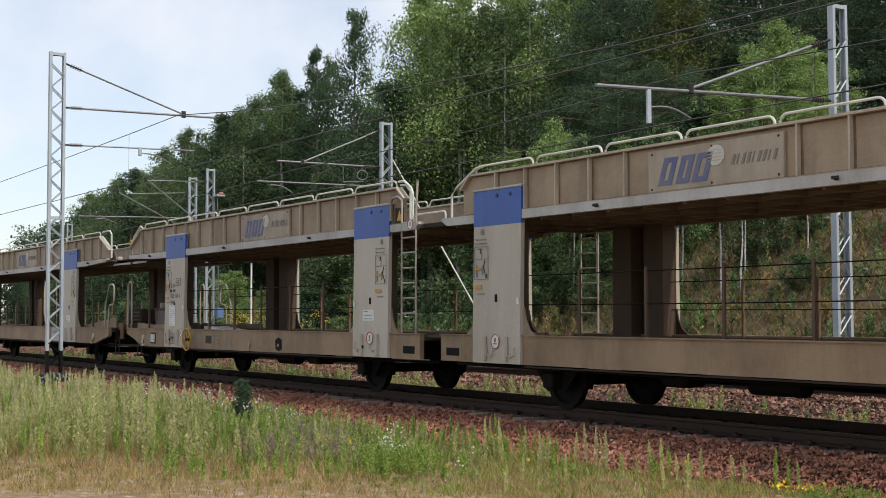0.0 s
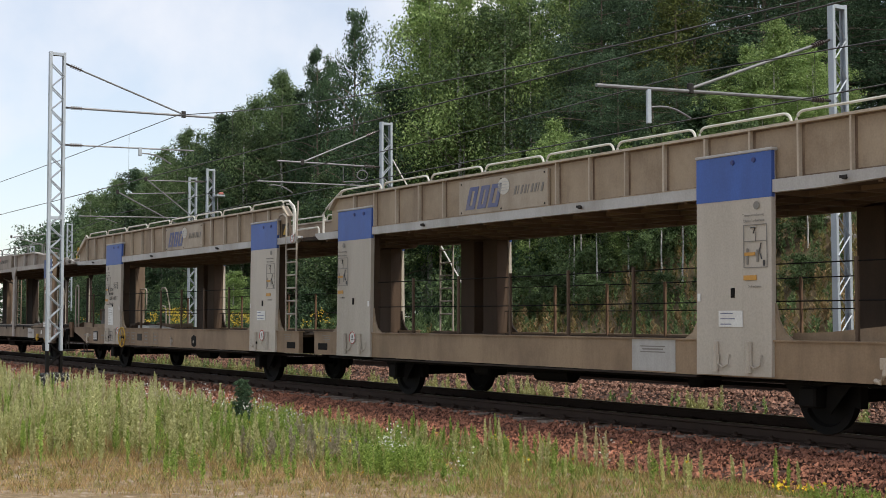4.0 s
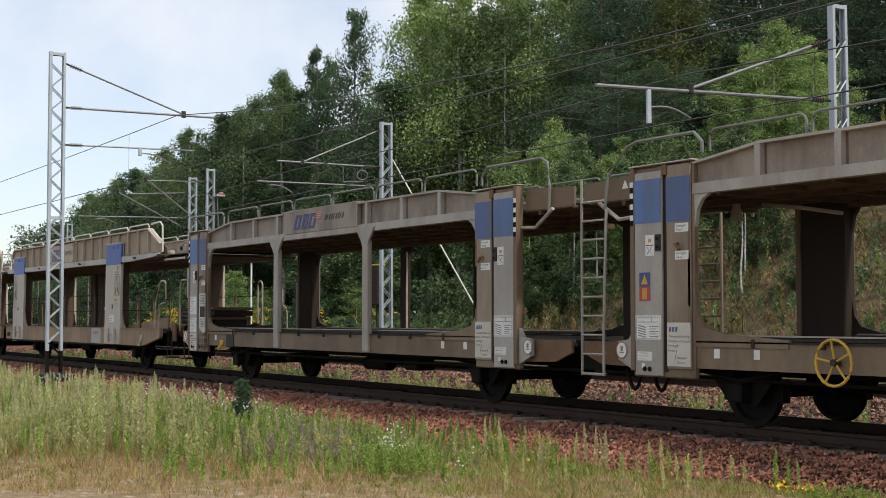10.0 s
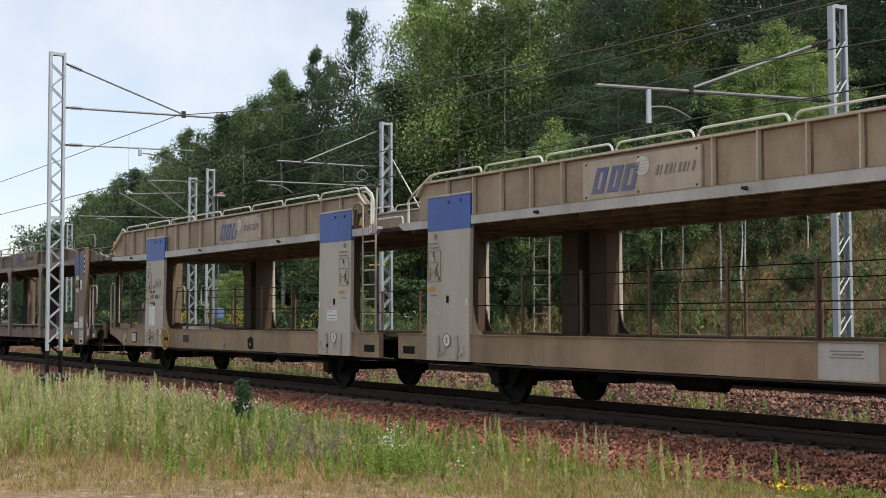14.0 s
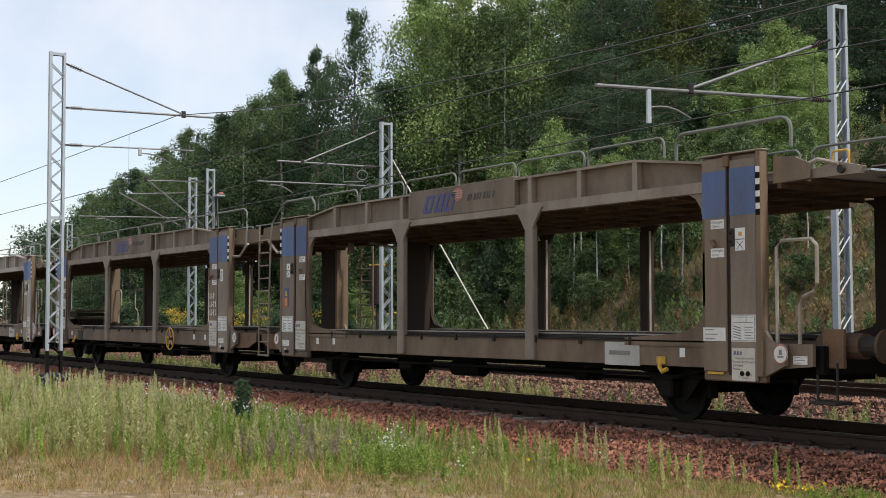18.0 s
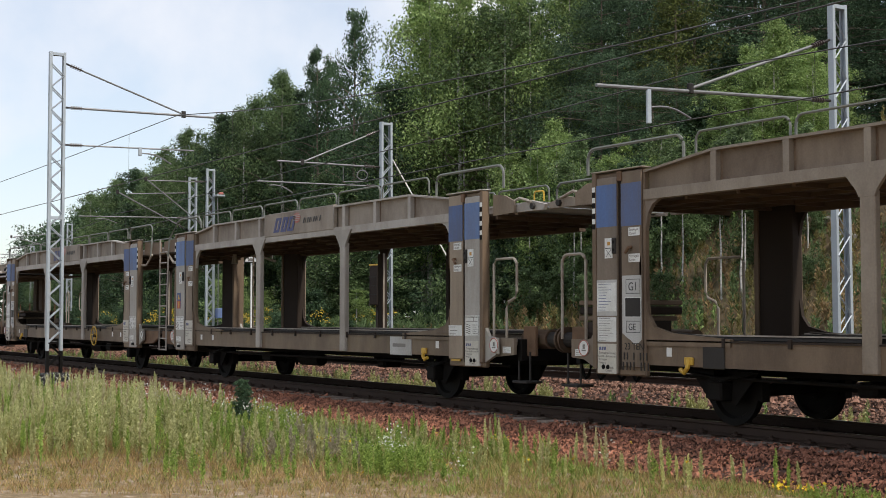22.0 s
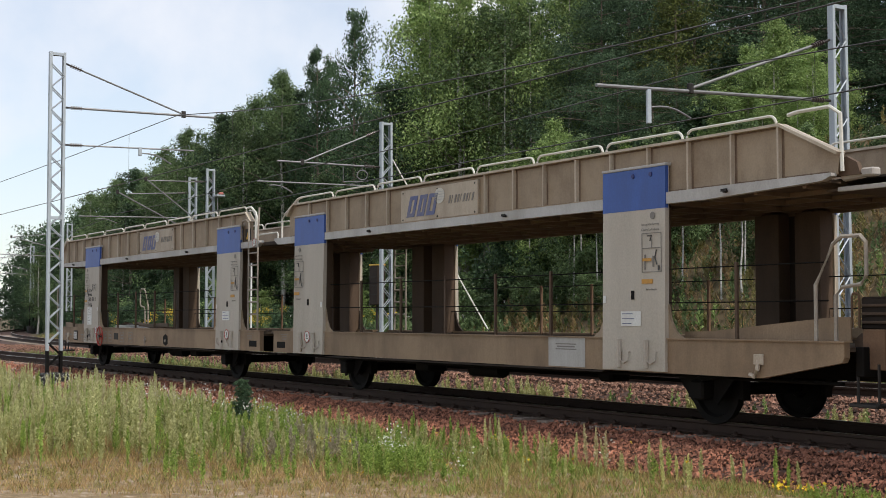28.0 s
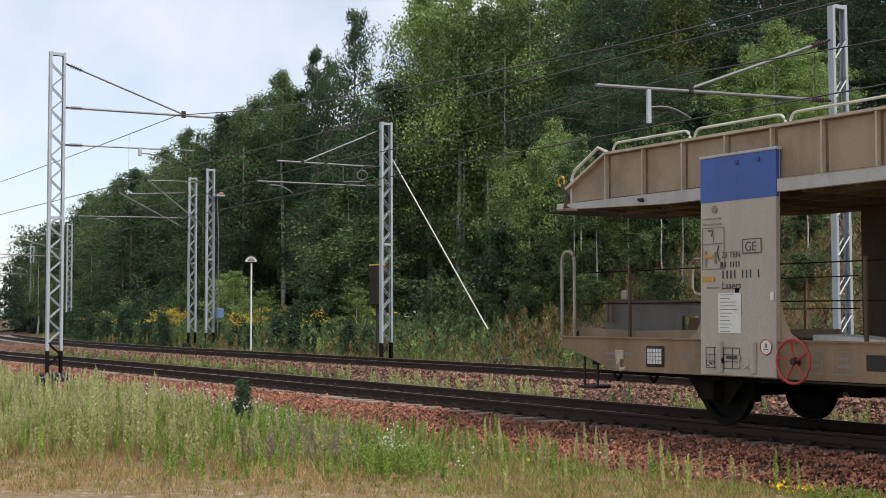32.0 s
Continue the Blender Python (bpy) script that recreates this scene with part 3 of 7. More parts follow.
        k = [q / n for q in range(n + 1)]
        cat = [(a + (b - a) * q, ya + (yb - ya) * q, z_cat - s * 4 * q * (1 - q)) for q in k]
        con = [(p[0], p[1], za + (zb - za) * q) for p, q in zip(cat, k)]
        part("carrying_wire", G().tube(cat, 0.013, 4), M["wire"], t)
        part("contact_wire", G().tube(con, 0.013, 4), M["wire"], t)
        for q in range(1, n, 2):
            part("dropper", G().tube([cat[q], con[q]], 0.005, 4), M["wire"], t)


def overhead_line():
    # near-side mast, serves the near track
    lattice_mast("lattice_mast", -38.3, 10.76, -0.17, 9.1, w=0.46, w_top=0.46, lean=-0.0072, black=0.62, panels=13)
    arm(-38.4, [(10.95, 8.65, 14.56, 7.45, 0.026), (10.96, 7.37, 15.57, 7.43, 0.033), (10.96, 6.3, 14.9, 6.38, 0.022)], (13.23, 6.12, 6.38), (13.3, 6.20, 14.19, 5.93))
    # far side masts along the far track
    for x, y, z0, h, black, w, n in ((-19.62, 21.86, 0.05, 7.9, 0.5, 0.46, 9), (-39.0, 21.86, 0.05, 7.8, 0.5, 0.44, 10), (-60.0, 23.25, 0.2, 7.75, 0.5, 0.42, 10), (-57.8, 23.25, 0.2, 7.95, 0.5, 0.42, 10), (-94.0, 27.4, 0.45, 7.5, 0.5, 0.42, 10), (-134.0, 35.4, 0.6, 7.8, 2.2, 0.42, 10)):
        lattice_mast("lattice_mast", x, y, z0, h, w=w, w_top=w * 0.94, lean=-0.006, black=black, panels=n)
    arm(-19.65, [(21.6, 7.17, 17.74, 5.8, 0.03), (21.6, 5.89, 15.44, 5.66, 0.036)], (16.69, 5.04, 5.70), (16.75, 5.36, 17.74, 5.22))
    arm(-39.05, [(21.62, 7.56, 18.8, 6.34, 0.024), (21.62, 6.34, 17.92, 6.33, 0.03)])
    arm(-38.95, [(21.62, 5.69, 17.21, 5.64, 0.024)], None, (17.63, 5.53, 18.41, 5.33))
    arm(-60.0, [(23.03, 5.45, 19.64, 7.09, 0.03), (23.03, 7.2, 20.16, 7.03, 0.024)])
    arm(-59.9, [(23.03, 6.03, 17.84, 5.91, 0.024)], None, (18.6, 5.8, 19.6, 5.65))
    arm(-57.8, [(23.05, 5.43, 20.19, 7.52, 0.03), (23.05, 7.54, 20.34, 7.45, 0.024)])
    arm(-94.0, [(27.2, 6.0, 23.4, 6.9, 0.03), (27.2, 7.3, 23.6, 6.9, 0.024), (27.2, 5.6, 22.4, 5.7, 0.024)])
    arm(-134.0, [(35.2, 6.0, 31.0, 7.0, 0.034), (35.2, 7.6, 31.2, 7.0, 0.03), (35.2, 5.6, 30.0, 5.8, 0.03)])
    # tensioning wheel on the second mast
    tw = root("tension_wheel", Matrix.Translation((-39.1, 21.0, 6.05)), "grey tensioning wheel and levers of the overhead line", "tension wheel")
    part("wheel_rim", G().tube([(0.16 * math.cos(a) * 0.4, 0.16 * math.cos(a), 0.16 * math.sin(a)) for a in [2 * math.pi * k / 14 for k in range(15)]], 0.02, 5), M["tube"], tw)
    part("lever", G().tube([(0, -0.7, 0.3), (0, -0.7, -0.25), (0, 0.2, -0.2)], 0.02, 5), M["tube"], tw)
    part("hanger", G().tube([(0, 0, 0.16), (0, 0, 0.3)], 0.015, 5), M["tube"], tw)
    g = root("guy_wire", Matrix.Identity(4), "pale steel guy rod from a mast down to a concrete anchor", "guy wire")
    top, foot = Vector((-39.1, 22.15, 6.62)), Vector((-33.6, 22.9, 0.12))
    part("rod", G().tube([top, top + (foot - top) * 0.86], 0.023, 6), M["white_rail"], g)
    part("anchor_rod", G().tube([top + (foot - top) * 0.86, foot], 0.018, 6), M["dark"], g, "dark lower anchor rod")
    part("anchor_block", G().box(foot.x - 0.28, foot.x + 0.28, foot.y - 0.28, foot.y + 0.28, -0.3, 0.16, 0.08), M["concrete"], g, "brown concrete anchor block")
    cb = root("mast_fitting", Matrix.Identity(4), "mast cable with a red fitting and small blue box", "mast fitting")
    part("cable", G().tube([(-57.5, 23.45, 7.0), (-57.45, 23.5, 5.0), (-57.45, 23.5, 0.6)], 0.022, 5), M["tube"], cb)
    part("bracket", G().box(-57.75, -57.3, 23.35, 23.75, 6.86, 6.94, 0.01), M["galv"], cb)
    part("red_fitting", G().box(-57.55, -57.35, 23.5, 23.7, 6.95, 7.05, 0.03), M["faded_red"], cb, "faded red fitting")
    part("box", G().box(-57.7, -57.35, 23.45, 23.75, 1.35, 1.8, 0.03), M["faded"], cb, "small blue box")
    line_wire("overhead_wire", ((-100.0, 14.0, 5.8, 0.25), (-38.4, 14.4, 5.78, 1.75), (22.0, 13.2, 5.3, 1.2), (80.0, 14.0, 5.5, 1.2)), 7.42, "dark contact and carrying wires with droppers above the near track")
    line_wire("overhead_wire", ((-134.0, 31.0, 5.3, 0.3), (-94.0, 23.4, 5.3, 0.2), (-60.0, 19.6, 5.3, 0.1), (-39.0, 18.6, 5.3, 0.1), (-19.65, 17.75, 5.2, 0.4), (24.0, 18.4, 5.3, 0.3), (80.0, 18.0, 5.3, 0.3)), 6.1, "dark contact and carrying wires with droppers above the far track")
    # half-round sign on a white post
    s = root("track_sign", Matrix.Translation((-49.4, 21.6, 0.1)) @ Matrix.Rotation(radians(50), 4, "Z"), "white half-round railway sign with dark rim on a white post", "railway sign")
    part("post", G().tube([(0, 0, 0), (0, 0, 3.5)], 0.035, 8), M["white"], s)
    half = [(0.26 * math.cos(a), 3.46 + 0.26 * math.sin(a)) for a in [math.pi * k / 12 for k in range(13)]]
    part("sign_face", G().prism(half, -0.05, -0.035), M["white"], s)
    part("sign_rim", G().tube([(x, -0.055, z) for x, z in half] + [(0.26, -0.055, 3.46)], 0.022, 6), M["dark"], s, "dark rim")
    part("sign_symbol", G().prism([(0.13 * math.cos(a), 3.50 + 0.12 * math.sin(a)) for a in [math.pi * k / 10 for k in range(11)]], -0.06, -0.051), M["greyprint"], s, "grey half-round symbol")
    b = root("signal_box", Matrix.Translation((-40.6, 22.4, 0.1)), "brown metal cabinet on a post beside the mast", "trackside cabinet")
    part("post", G().tube([(0, 0, 0), (0, 0, 1.7)], 0.05, 8), M["dark"], b)
    part("cabinet", G().box(-0.28, 0.28, -0.16, 0.16, 1.72, 3.05, 0.02), M["inner"], b, "dark brown cabinet with a yellow top edge")
    part("top_edge", G().box(-0.29, 0.29, -0.17, 0.17, 3.05, 3.10, 0.01), M["yellow"], b, "yellow top edge")
    for zz in (2.05, 2.35, 2.65):
        part("louvre", G().box(-0.24, 0.24, -0.18, -0.16, zz, zz + 0.03), M["dark"], b)


overhead_line()
# ---- wagons ----
def hoop(u0, u1, z0, z1, y, r=0.021, bendr=0.12, foot0=None):
    """Points of a rounded tube hoop standing on z0."""
    a = z0 if foot0 is None else foot0
    b = bendr
    arc = [math.pi / 2 * k / 5 for k in range(6)]
    return ([(u0, y, a)] + [(u0 + b - b * math.cos(q), y, z1 - b + b * math.sin(q)) for q in arc]
            + [(u1 - b + b * math.sin(q), y, z1 - b + b * math.cos(q)) for q in arc] + [(u1, y, z0)])


def letters(body, size, x, y, z, parent, material, name="lettering"):
    """Readable print, facing the camera's side of the wagon."""
    cu = bpy.data.curves.new(name, "FONT")
    cu.body, cu.size, cu.extrude = body, size, 0.001
    ob = bpy.data.objects.new(name, cu)
    me = bpy.data.meshes.new_from_object(ob)
    bpy.data.objects.remove(ob)
    me.materials.append(material)
    return part(name, me, None, parent, at=Matrix.Translation((x, y, z)) @ Matrix.Rotation(radians(90), 4, "X"))


def bars(u, z, h, pattern):
    """One narrow upright bar for each character that is not to be spelled out."""
    g = G()
    for k, c in enumerate(pattern):
        if c != " ":
            x = u + k * h * 0.68
            g.box(x + h * 0.12, x + h * 0.3, -1.463, -1.457, z, z + h)
    return g


def placard(parent, u, z, w, h, y, rows=4, material="white", ink="greyprint", label="white printed notice", seed=0):
    """A thin sign with bars for its small print; u, z is the lower corner with the smaller x."""
    p = part("notice", G().box(u, u + w, y - 0.006, y, z, z + h), M[material], parent, label)
    rng = random.Random(seed)
    g = G()
    rows = round(rows * 1.6)
    for k in range(rows):
        zz = z + h * (k + 0.5) / rows
        L = w * rng.uniform(0.35, 0.8)
        g.box(u + w * 0.08, u + w * 0.08 + L, y - 0.0085, y - 0.006, zz - h * 0.09 / rows, zz + h * 0.09 / rows)
    tagged(part("small_print", g, M[ink], p), kind="stuff")
    return p


def ring(u, z, y, r, parent, material="white", rim="red", label="round warning sign with a red rim"):
    g = G().turned([(-0.004, 0.001), (-0.004, r), (0, r)], u, y, z, 20)
    p = part("round_sign", g, M[material], parent, label)
    pts = [(u + r * 0.93 * math.cos(a), y - 0.006, z + r * 0.93 * math.sin(a)) for a in [2 * math.pi * k / 20 for k in range(21)]]
    part("rim", G().tube(pts, r * 0.07, 4), M[rim], p)
    part("symbol", G().box(u - r * 0.4, u + r * 0.4, y - 0.007, y - 0.0045, z - r * 0.35, z - r * 0.2).box(u - r * 0.2, u + r * 0.2, y - 0.007, y - 0.0045, z - r * 0.1, z + r * 0.45), M["greyprint"], p)
    return p


def handwheel(u, z, y, r, parent, paint, label):
    pts = [(u + r * math.cos(a), y - 0.07, z + r * math.sin(a)) for a in [2 * math.pi * k / 20 for k in range(21)]]
    w = part("handwheel", G().tube(pts, 0.018, 6), M[paint], parent, label)
    g = G()
    for k in range(5):
        a = 1.7 + 2 * math.pi * k / 5
        g.tube([(u, y - 0.05, z), (u + r * math.cos(a), y - 0.07, z + r * math.sin(a))], 0.014, 5)
    part("spoke_star", g, M[paint], w)
    part("hub", G().turned([(-0.09, 0.001), (-0.09, 0.04), (0.0, 0.05), (0.0, 0.001)], u, y, z, 10), M["dark"], w)


def emblem(u, z, w, h, y, parent, ink, globe):
    """The owner's mark as plain slanted shapes: three outlined blocks, a globe, a row of thin bars."""
    k = w / 2.5
    sk = 0.22

    def slant(g, a, b, lo, hi):
        g.prism([(u + k * (a + sk * lo), z + h * lo), (u + k * (b + sk * lo), z + h * lo), (u + k * (b + sk * hi), z + h * hi), (u + k * (a + sk * hi), z + h * hi)], y - 0.004, y)
    for a, b in ((0.14, 0.42), (0.50, 0.76), (0.82, 1.12)):
        g = G()
        slant(g, a, a + 0.10, 0.14, 0.80)
        slant(g, b - 0.10, b, 0.14, 0.80)
        slant(g, a + 0.10, b - 0.10, 0.14, 0.26)
        slant(g, a + 0.10, b - 0.10, 0.68, 0.80)
        part("emblem_block", g, M[ink], parent, "blue slanted emblem shape")
    cx, cz = u + k * 1.33, z + h * 0.70
    disc = [(cx + k * 0.17 * math.cos(a), cz + h * 0.24 * math.sin(a)) for a in [2 * math.pi * q / 18 for q in range(18)]]
    part("emblem_globe", G().prism(disc, y - 0.004, y), M[globe], parent, "ribbed globe emblem")
    g = G()
    for q in (-0.12, -0.04, 0.04, 0.12):
        g.box(cx - k * 0.15, cx + k * 0.15, y - 0.006, y - 0.004, cz + h * q - 0.006, cz + h * q + 0.006)
    part("globe_grid", g, M["band"], parent)
    g = G()
    for q in range(9):
        a = 1.52 + 0.093 * q
        slant(g, a, a + (0.02 if q % 3 == 1 else 0.05), 0.42, 0.66)
    tagged(part("emblem_line", g, M["greyprint" if ink == "logo_old" else "print"], parent, "row of thin slanted bars"), kind="stuff")


def wheelset(parent, u, front):
    ws = new("wheelset")
    ws.parent = parent
    ws.empty_display_size = 0.2
    ws.matrix_basis = Matrix.Translation((u, 0, 0.42))
    for s in (-1, 1):
        prof = [(-0.07, 0.09), (-0.07, 0.12), (-0.015, 0.16), (-0.02, 0.33), (-0.068, 0.36), (-0.068, 0.418), (0.04, 0.424), (0.045, 0.45), (0.068, 0.448), (0.068, 0.36), (0.02, 0.33), (0.02, 0.16), (0.07, 0.12), (0.07, 0.09)]
        # wheels near-black, so the shade under the wagon is in their colour
        part("wheel", G(1, -s).turned(prof, 0, 0.752, 0, 28), M["black"], ws, "steel wheel blackened with the shade under the wagon")
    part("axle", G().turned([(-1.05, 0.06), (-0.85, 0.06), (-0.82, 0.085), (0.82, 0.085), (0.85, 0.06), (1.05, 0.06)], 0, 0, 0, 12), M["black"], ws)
    return ws


def running_gear(parent, u):
    """Axle guards, boxes, springs and brake blocks of one axle."""
    # the near-black here includes the underfloor shade
    for s in (-1, 1):
        for d in (-1, 1):
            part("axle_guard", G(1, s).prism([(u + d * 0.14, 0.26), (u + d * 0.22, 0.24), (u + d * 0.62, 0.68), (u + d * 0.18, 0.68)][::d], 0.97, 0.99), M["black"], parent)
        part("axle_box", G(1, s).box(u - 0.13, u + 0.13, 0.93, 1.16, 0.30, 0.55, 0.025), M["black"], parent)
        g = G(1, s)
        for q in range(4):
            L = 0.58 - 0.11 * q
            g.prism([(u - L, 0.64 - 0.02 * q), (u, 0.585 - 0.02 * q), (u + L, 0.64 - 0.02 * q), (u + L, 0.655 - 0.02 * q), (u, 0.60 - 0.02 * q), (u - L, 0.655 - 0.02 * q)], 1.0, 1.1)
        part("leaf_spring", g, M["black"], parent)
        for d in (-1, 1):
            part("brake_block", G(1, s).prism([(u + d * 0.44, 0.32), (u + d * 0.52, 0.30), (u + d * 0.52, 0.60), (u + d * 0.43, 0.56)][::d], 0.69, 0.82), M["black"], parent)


def underframe(parent, sx, a, b):
    # underframe blackened to hold the shade beneath the deck
    part("centre_sill", G(sx).box(a, b, -0.32, 0.32, 0.60, 0.96, 0.01), M["black"], parent, "centre sill blackened with the shade under the deck")
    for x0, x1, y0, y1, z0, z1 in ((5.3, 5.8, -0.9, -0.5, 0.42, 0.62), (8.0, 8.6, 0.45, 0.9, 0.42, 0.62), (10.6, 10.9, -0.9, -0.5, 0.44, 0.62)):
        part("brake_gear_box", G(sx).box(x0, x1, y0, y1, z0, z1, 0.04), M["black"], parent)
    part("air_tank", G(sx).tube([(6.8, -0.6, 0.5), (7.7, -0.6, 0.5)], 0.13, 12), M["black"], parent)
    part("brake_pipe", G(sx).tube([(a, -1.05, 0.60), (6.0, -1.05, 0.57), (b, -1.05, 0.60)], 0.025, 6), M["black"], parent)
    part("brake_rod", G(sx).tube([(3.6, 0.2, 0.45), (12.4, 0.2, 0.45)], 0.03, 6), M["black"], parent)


def coupling(parent, sx, x):
    """Buffers, draw hook and hoses at an outer end."""
    for s in (-1, 1):
        bf = part("buffer", G(sx).tube([(x - 0.5, s * 0.87, 1.04), (x + 0.14, s * 0.87, 1.04)], 0.155, 14), M["frame"], parent, "worn brown steel buffer")
        part("plunger", G(sx).tube([(x + 0.14, s * 0.87, 1.04), (x + 0.42, s * 0.87, 1.04)], 0.12, 14), M["dark"], bf)
        part("buffer_head", G(sx).tube([(x + 0.42, s * 0.87, 1.04), (x + 0.46, s * 0.87, 1.04)], 0.2, 18), M["frame"], bf)
    part("end_plate", G(sx).box(x - 0.30, x + 0.02, -1.12, -1.06, 0.78, 1.24, 0.01), M["rust"], parent, "rust-brown end plate")
    part("draw_hook", G(sx).box(x - 0.3, x + 0.40, -0.05, 0.05, 0.92, 1.08, 0.02), M["black"], parent)
    for s, d in ((-0.35, 0.0), (0.35, 0.05)):
        pts = [(x + 0.1 + 0.4 * k / 6, s, 0.86 - 0.42 * math.sin(math.pi * k / 6) - d) for k in range(7)]
        part("brake_hose", G(sx).tube(pts, 0.03, 6), M["black"], parent)
    part("end_beam", G(sx).box(x - 0.32, x - 0.2, -1.22, 1.22, 0.70, 1.04, 0.01), M["black"], parent)
    part("shunter_step", G(sx).box(x - 0.35, x + 0.05, -1.30, -1.0, 0.36, 0.40, 0.008).tube([(x - 0.3, -1.2, 0.38), (x - 0.3, -1.2, 0.85)], 0.018, 5).tube([(x, -1.2, 0.38), (x, -1.2, 0.85)], 0.018, 5), M["dark"], parent)


def pillar_a(w, sx, sy, a, b, front):
    """Sheet-metal pillar of the grey wagons: outer sheet with a blue head, brown inner frame."""
    near = sy < 0
    lean = 0.035
    p = part("pillar", G(sx, sy).add([(x, y - (lean if z > 1 else 0), z) for z in (0.66, 3.39) for y in (1.40, 1.47) for x in (a, b)],
                                     [(0, 2, 3, 1), (4, 5, 7, 6), (0, 1, 5, 4), (2, 6, 7, 3), (0, 4, 6, 2), (1, 3, 7, 5)]), M["pillar"], w, "grey sheet-metal pillar with a blue head")
    yl = lambda z: 1.47 - lean * (z - 0.66) / 2.73
    g = G(sx, sy)
    g.add([(x, yl(z) + d, z) for z in (2.83, 3.392) for d in (-0.05, 0.004) for x in (a - 0.004, b + 0.004)],
          [(0, 2, 3, 1), (4, 5, 7, 6), (0, 1, 5, 4), (2, 6, 7, 3), (0, 4, 6, 2), (1, 3, 7, 5)])
    part("head_panel", g, M["blue"], p, "blue painted head panel")
    part("cap", G(sx, sy).box(a - 0.02, b + 0.02, 1.34, 1.455, 3.392, 3.43, 0.008), M["band"], p)
    for q in (0.22, 0.5):
        part("lifting_eye", G(sx, sy).turned([(0.0, 0.001), (0.0, 0.035), (0.02, 0.03), (0.02, 0.001)], a + (b - a) * (q if not front else 1 - q), yl(3.3), 3.30, 8), M["logo"], p)
    k = 0.24 if near else 0.02
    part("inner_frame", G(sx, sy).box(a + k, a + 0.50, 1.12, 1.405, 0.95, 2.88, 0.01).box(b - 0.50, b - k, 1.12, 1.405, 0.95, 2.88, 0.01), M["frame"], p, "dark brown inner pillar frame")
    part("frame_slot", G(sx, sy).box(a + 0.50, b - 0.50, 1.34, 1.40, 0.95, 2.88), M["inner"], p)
    if not near:
        # pale strip on the +x edge paints the sunlight caught there
        e = max(sx * a, sx * b)
        part("edge_strip", G(1, sy).box(e - 0.018, e + 0.008, 1.375, 1.40, 1.08, 2.80), M["rib"], p, "pale strip painted as the sunlit edge")
    for e0, e1 in ((a, a - 0.3), (b, b + 0.3)):
        pts = [(e0, 1.10), (e1, 1.10), (e0 + (e1 - e0) * 0.5, 1.19), (e0 + (e1 - e0) * 0.18, 1.34), (e0, 1.55)]
        # far gussets darkened for shade; the near ones keep the beige
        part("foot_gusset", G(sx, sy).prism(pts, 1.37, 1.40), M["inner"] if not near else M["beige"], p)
    if near:
        y = -1.482
        c = (a + b) / 2
        X = lambda u: sx * u
        for q in (0.28, 0.72):
            part("stake_pocket", G(sx, -1).tube([(a + (b - a) * q, 1.485, 0.70), (a + (b - a) * q, 1.485, 1.08)], 0.045, 8), M["pillar"], p)
        part("slot", G(sx, -1).box(c - 0.03, c + 0.03, 1.455, 1.468, 1.62, 1.74), M["black"], p)
        part("drain_hole", G(sx, -1).turned([(0.0, 0.001), (0.0, 0.05), (0.03, 0.04), (0.03, 0.001)], b - 0.38, 1.47, 0.84, 10), M["black"], p)
        # instruction strip with small print and orange marks
        side = max(X(a), X(b)) - 0.46 if a > 6 and sx > 0 or a < 6 and sx < 0 else min(X(a), X(b)) + 0.04
        yy = -1.457
        g = G()
        for x0, x1, z0, z1 in ((0, .4, 2.50, 2.51), (0, .4, 2.30, 2.31), (0, .4, 1.98, 1.99), (0, .01, 1.98, 2.51), (.39, .40, 1.98, 2.51), (.2, .21, 2.3, 2.42), (.05, .08, 2.02, 2.22), (.22, .25, 2.05, 2.2), ):
            g.box(side + x0, side + x1, yy - 0.008, yy - 0.003, z0, z1)
        part("instruction_print", g, M["greyprint"], p, "small printed loading instructions")
        for txt, size, dx, z in (("Transportsicherung", 0.046, -0.01, 2.61), ("Obere Ladeebene", 0.05, 0.0, 2.54), ("Seil entlasten", 0.042, 0.08, 1.74)):
            letters(txt, size, side + dx, yy - 0.009, z, p, M["greyprint"])
        part("pictogram", G().tube([(side + 0.3, yy - 0.007, 2.28), (side + 0.27, yy - 0.007, 2.18), (side + 0.31, yy - 0.007, 2.08)], 0.008, 5), M["print"], p)
        part("pictogram", G().tube([(side + 0.12, yy - 0.007, 2.47), (side + 0.2, yy - 0.007, 2.47), (side + 0.17, yy - 0.007, 2.40)], 0.009, 5), M["print"], p)
        part("pictogram", G().box(side + 0.33, side + 0.36, yy - 0.011, yy - 0.005, 2.0, 2.07), M["print"], p)
        part("orange_mark", G().box(side + 0.02, side + 0.2, yy - 0.0115, yy - 0.006, 2.13, 2.17), M["orange"], p, "orange print mark")
        part("orange_mark", G().box(side, side + 0.22, yy - 0.0115, yy - 0.006, 1.83, 1.89), M["orange"], p, "orange print mark")
        part("crest", G().turned([(-0.004, 0.001), (-0.004, 0.05), (0, 0.05)], side + 0.22, -1.455, 2.74, 12), M["greyprint"], p)
        part("small_tag", G().box(max(X(a), X(b)) - 0.08 if side < c * sx else min(X(a), X(b)) + 0.03, (max(X(a), X(b)) - 0.03) if side < c * sx else min(X(a), X(b)) + 0.08, -1.475, -1.464, 1.58, 1.68), M["white"], p)
    return p


def girder_hoops(w, sx, sy, y, zt, h, spans, paint):
    for u0, u1 in spans:
        part("handrail_hoop", G(sx, sy).tube(hoop(u0, u1, zt, zt + h, y), 0.018, 6), M[paint], w)


def unit_a(w, sx, front):
    """One half of a grey car carrier; u counts from the wagon's middle."""
    for sy in (-1, 1):
        S = lambda: G(sx, sy)
        near = sy < 0
        for a, b in ((1.40, 2.72), (11.44, 12.75)):
            d = 0.0 if near else 0.33 * sx
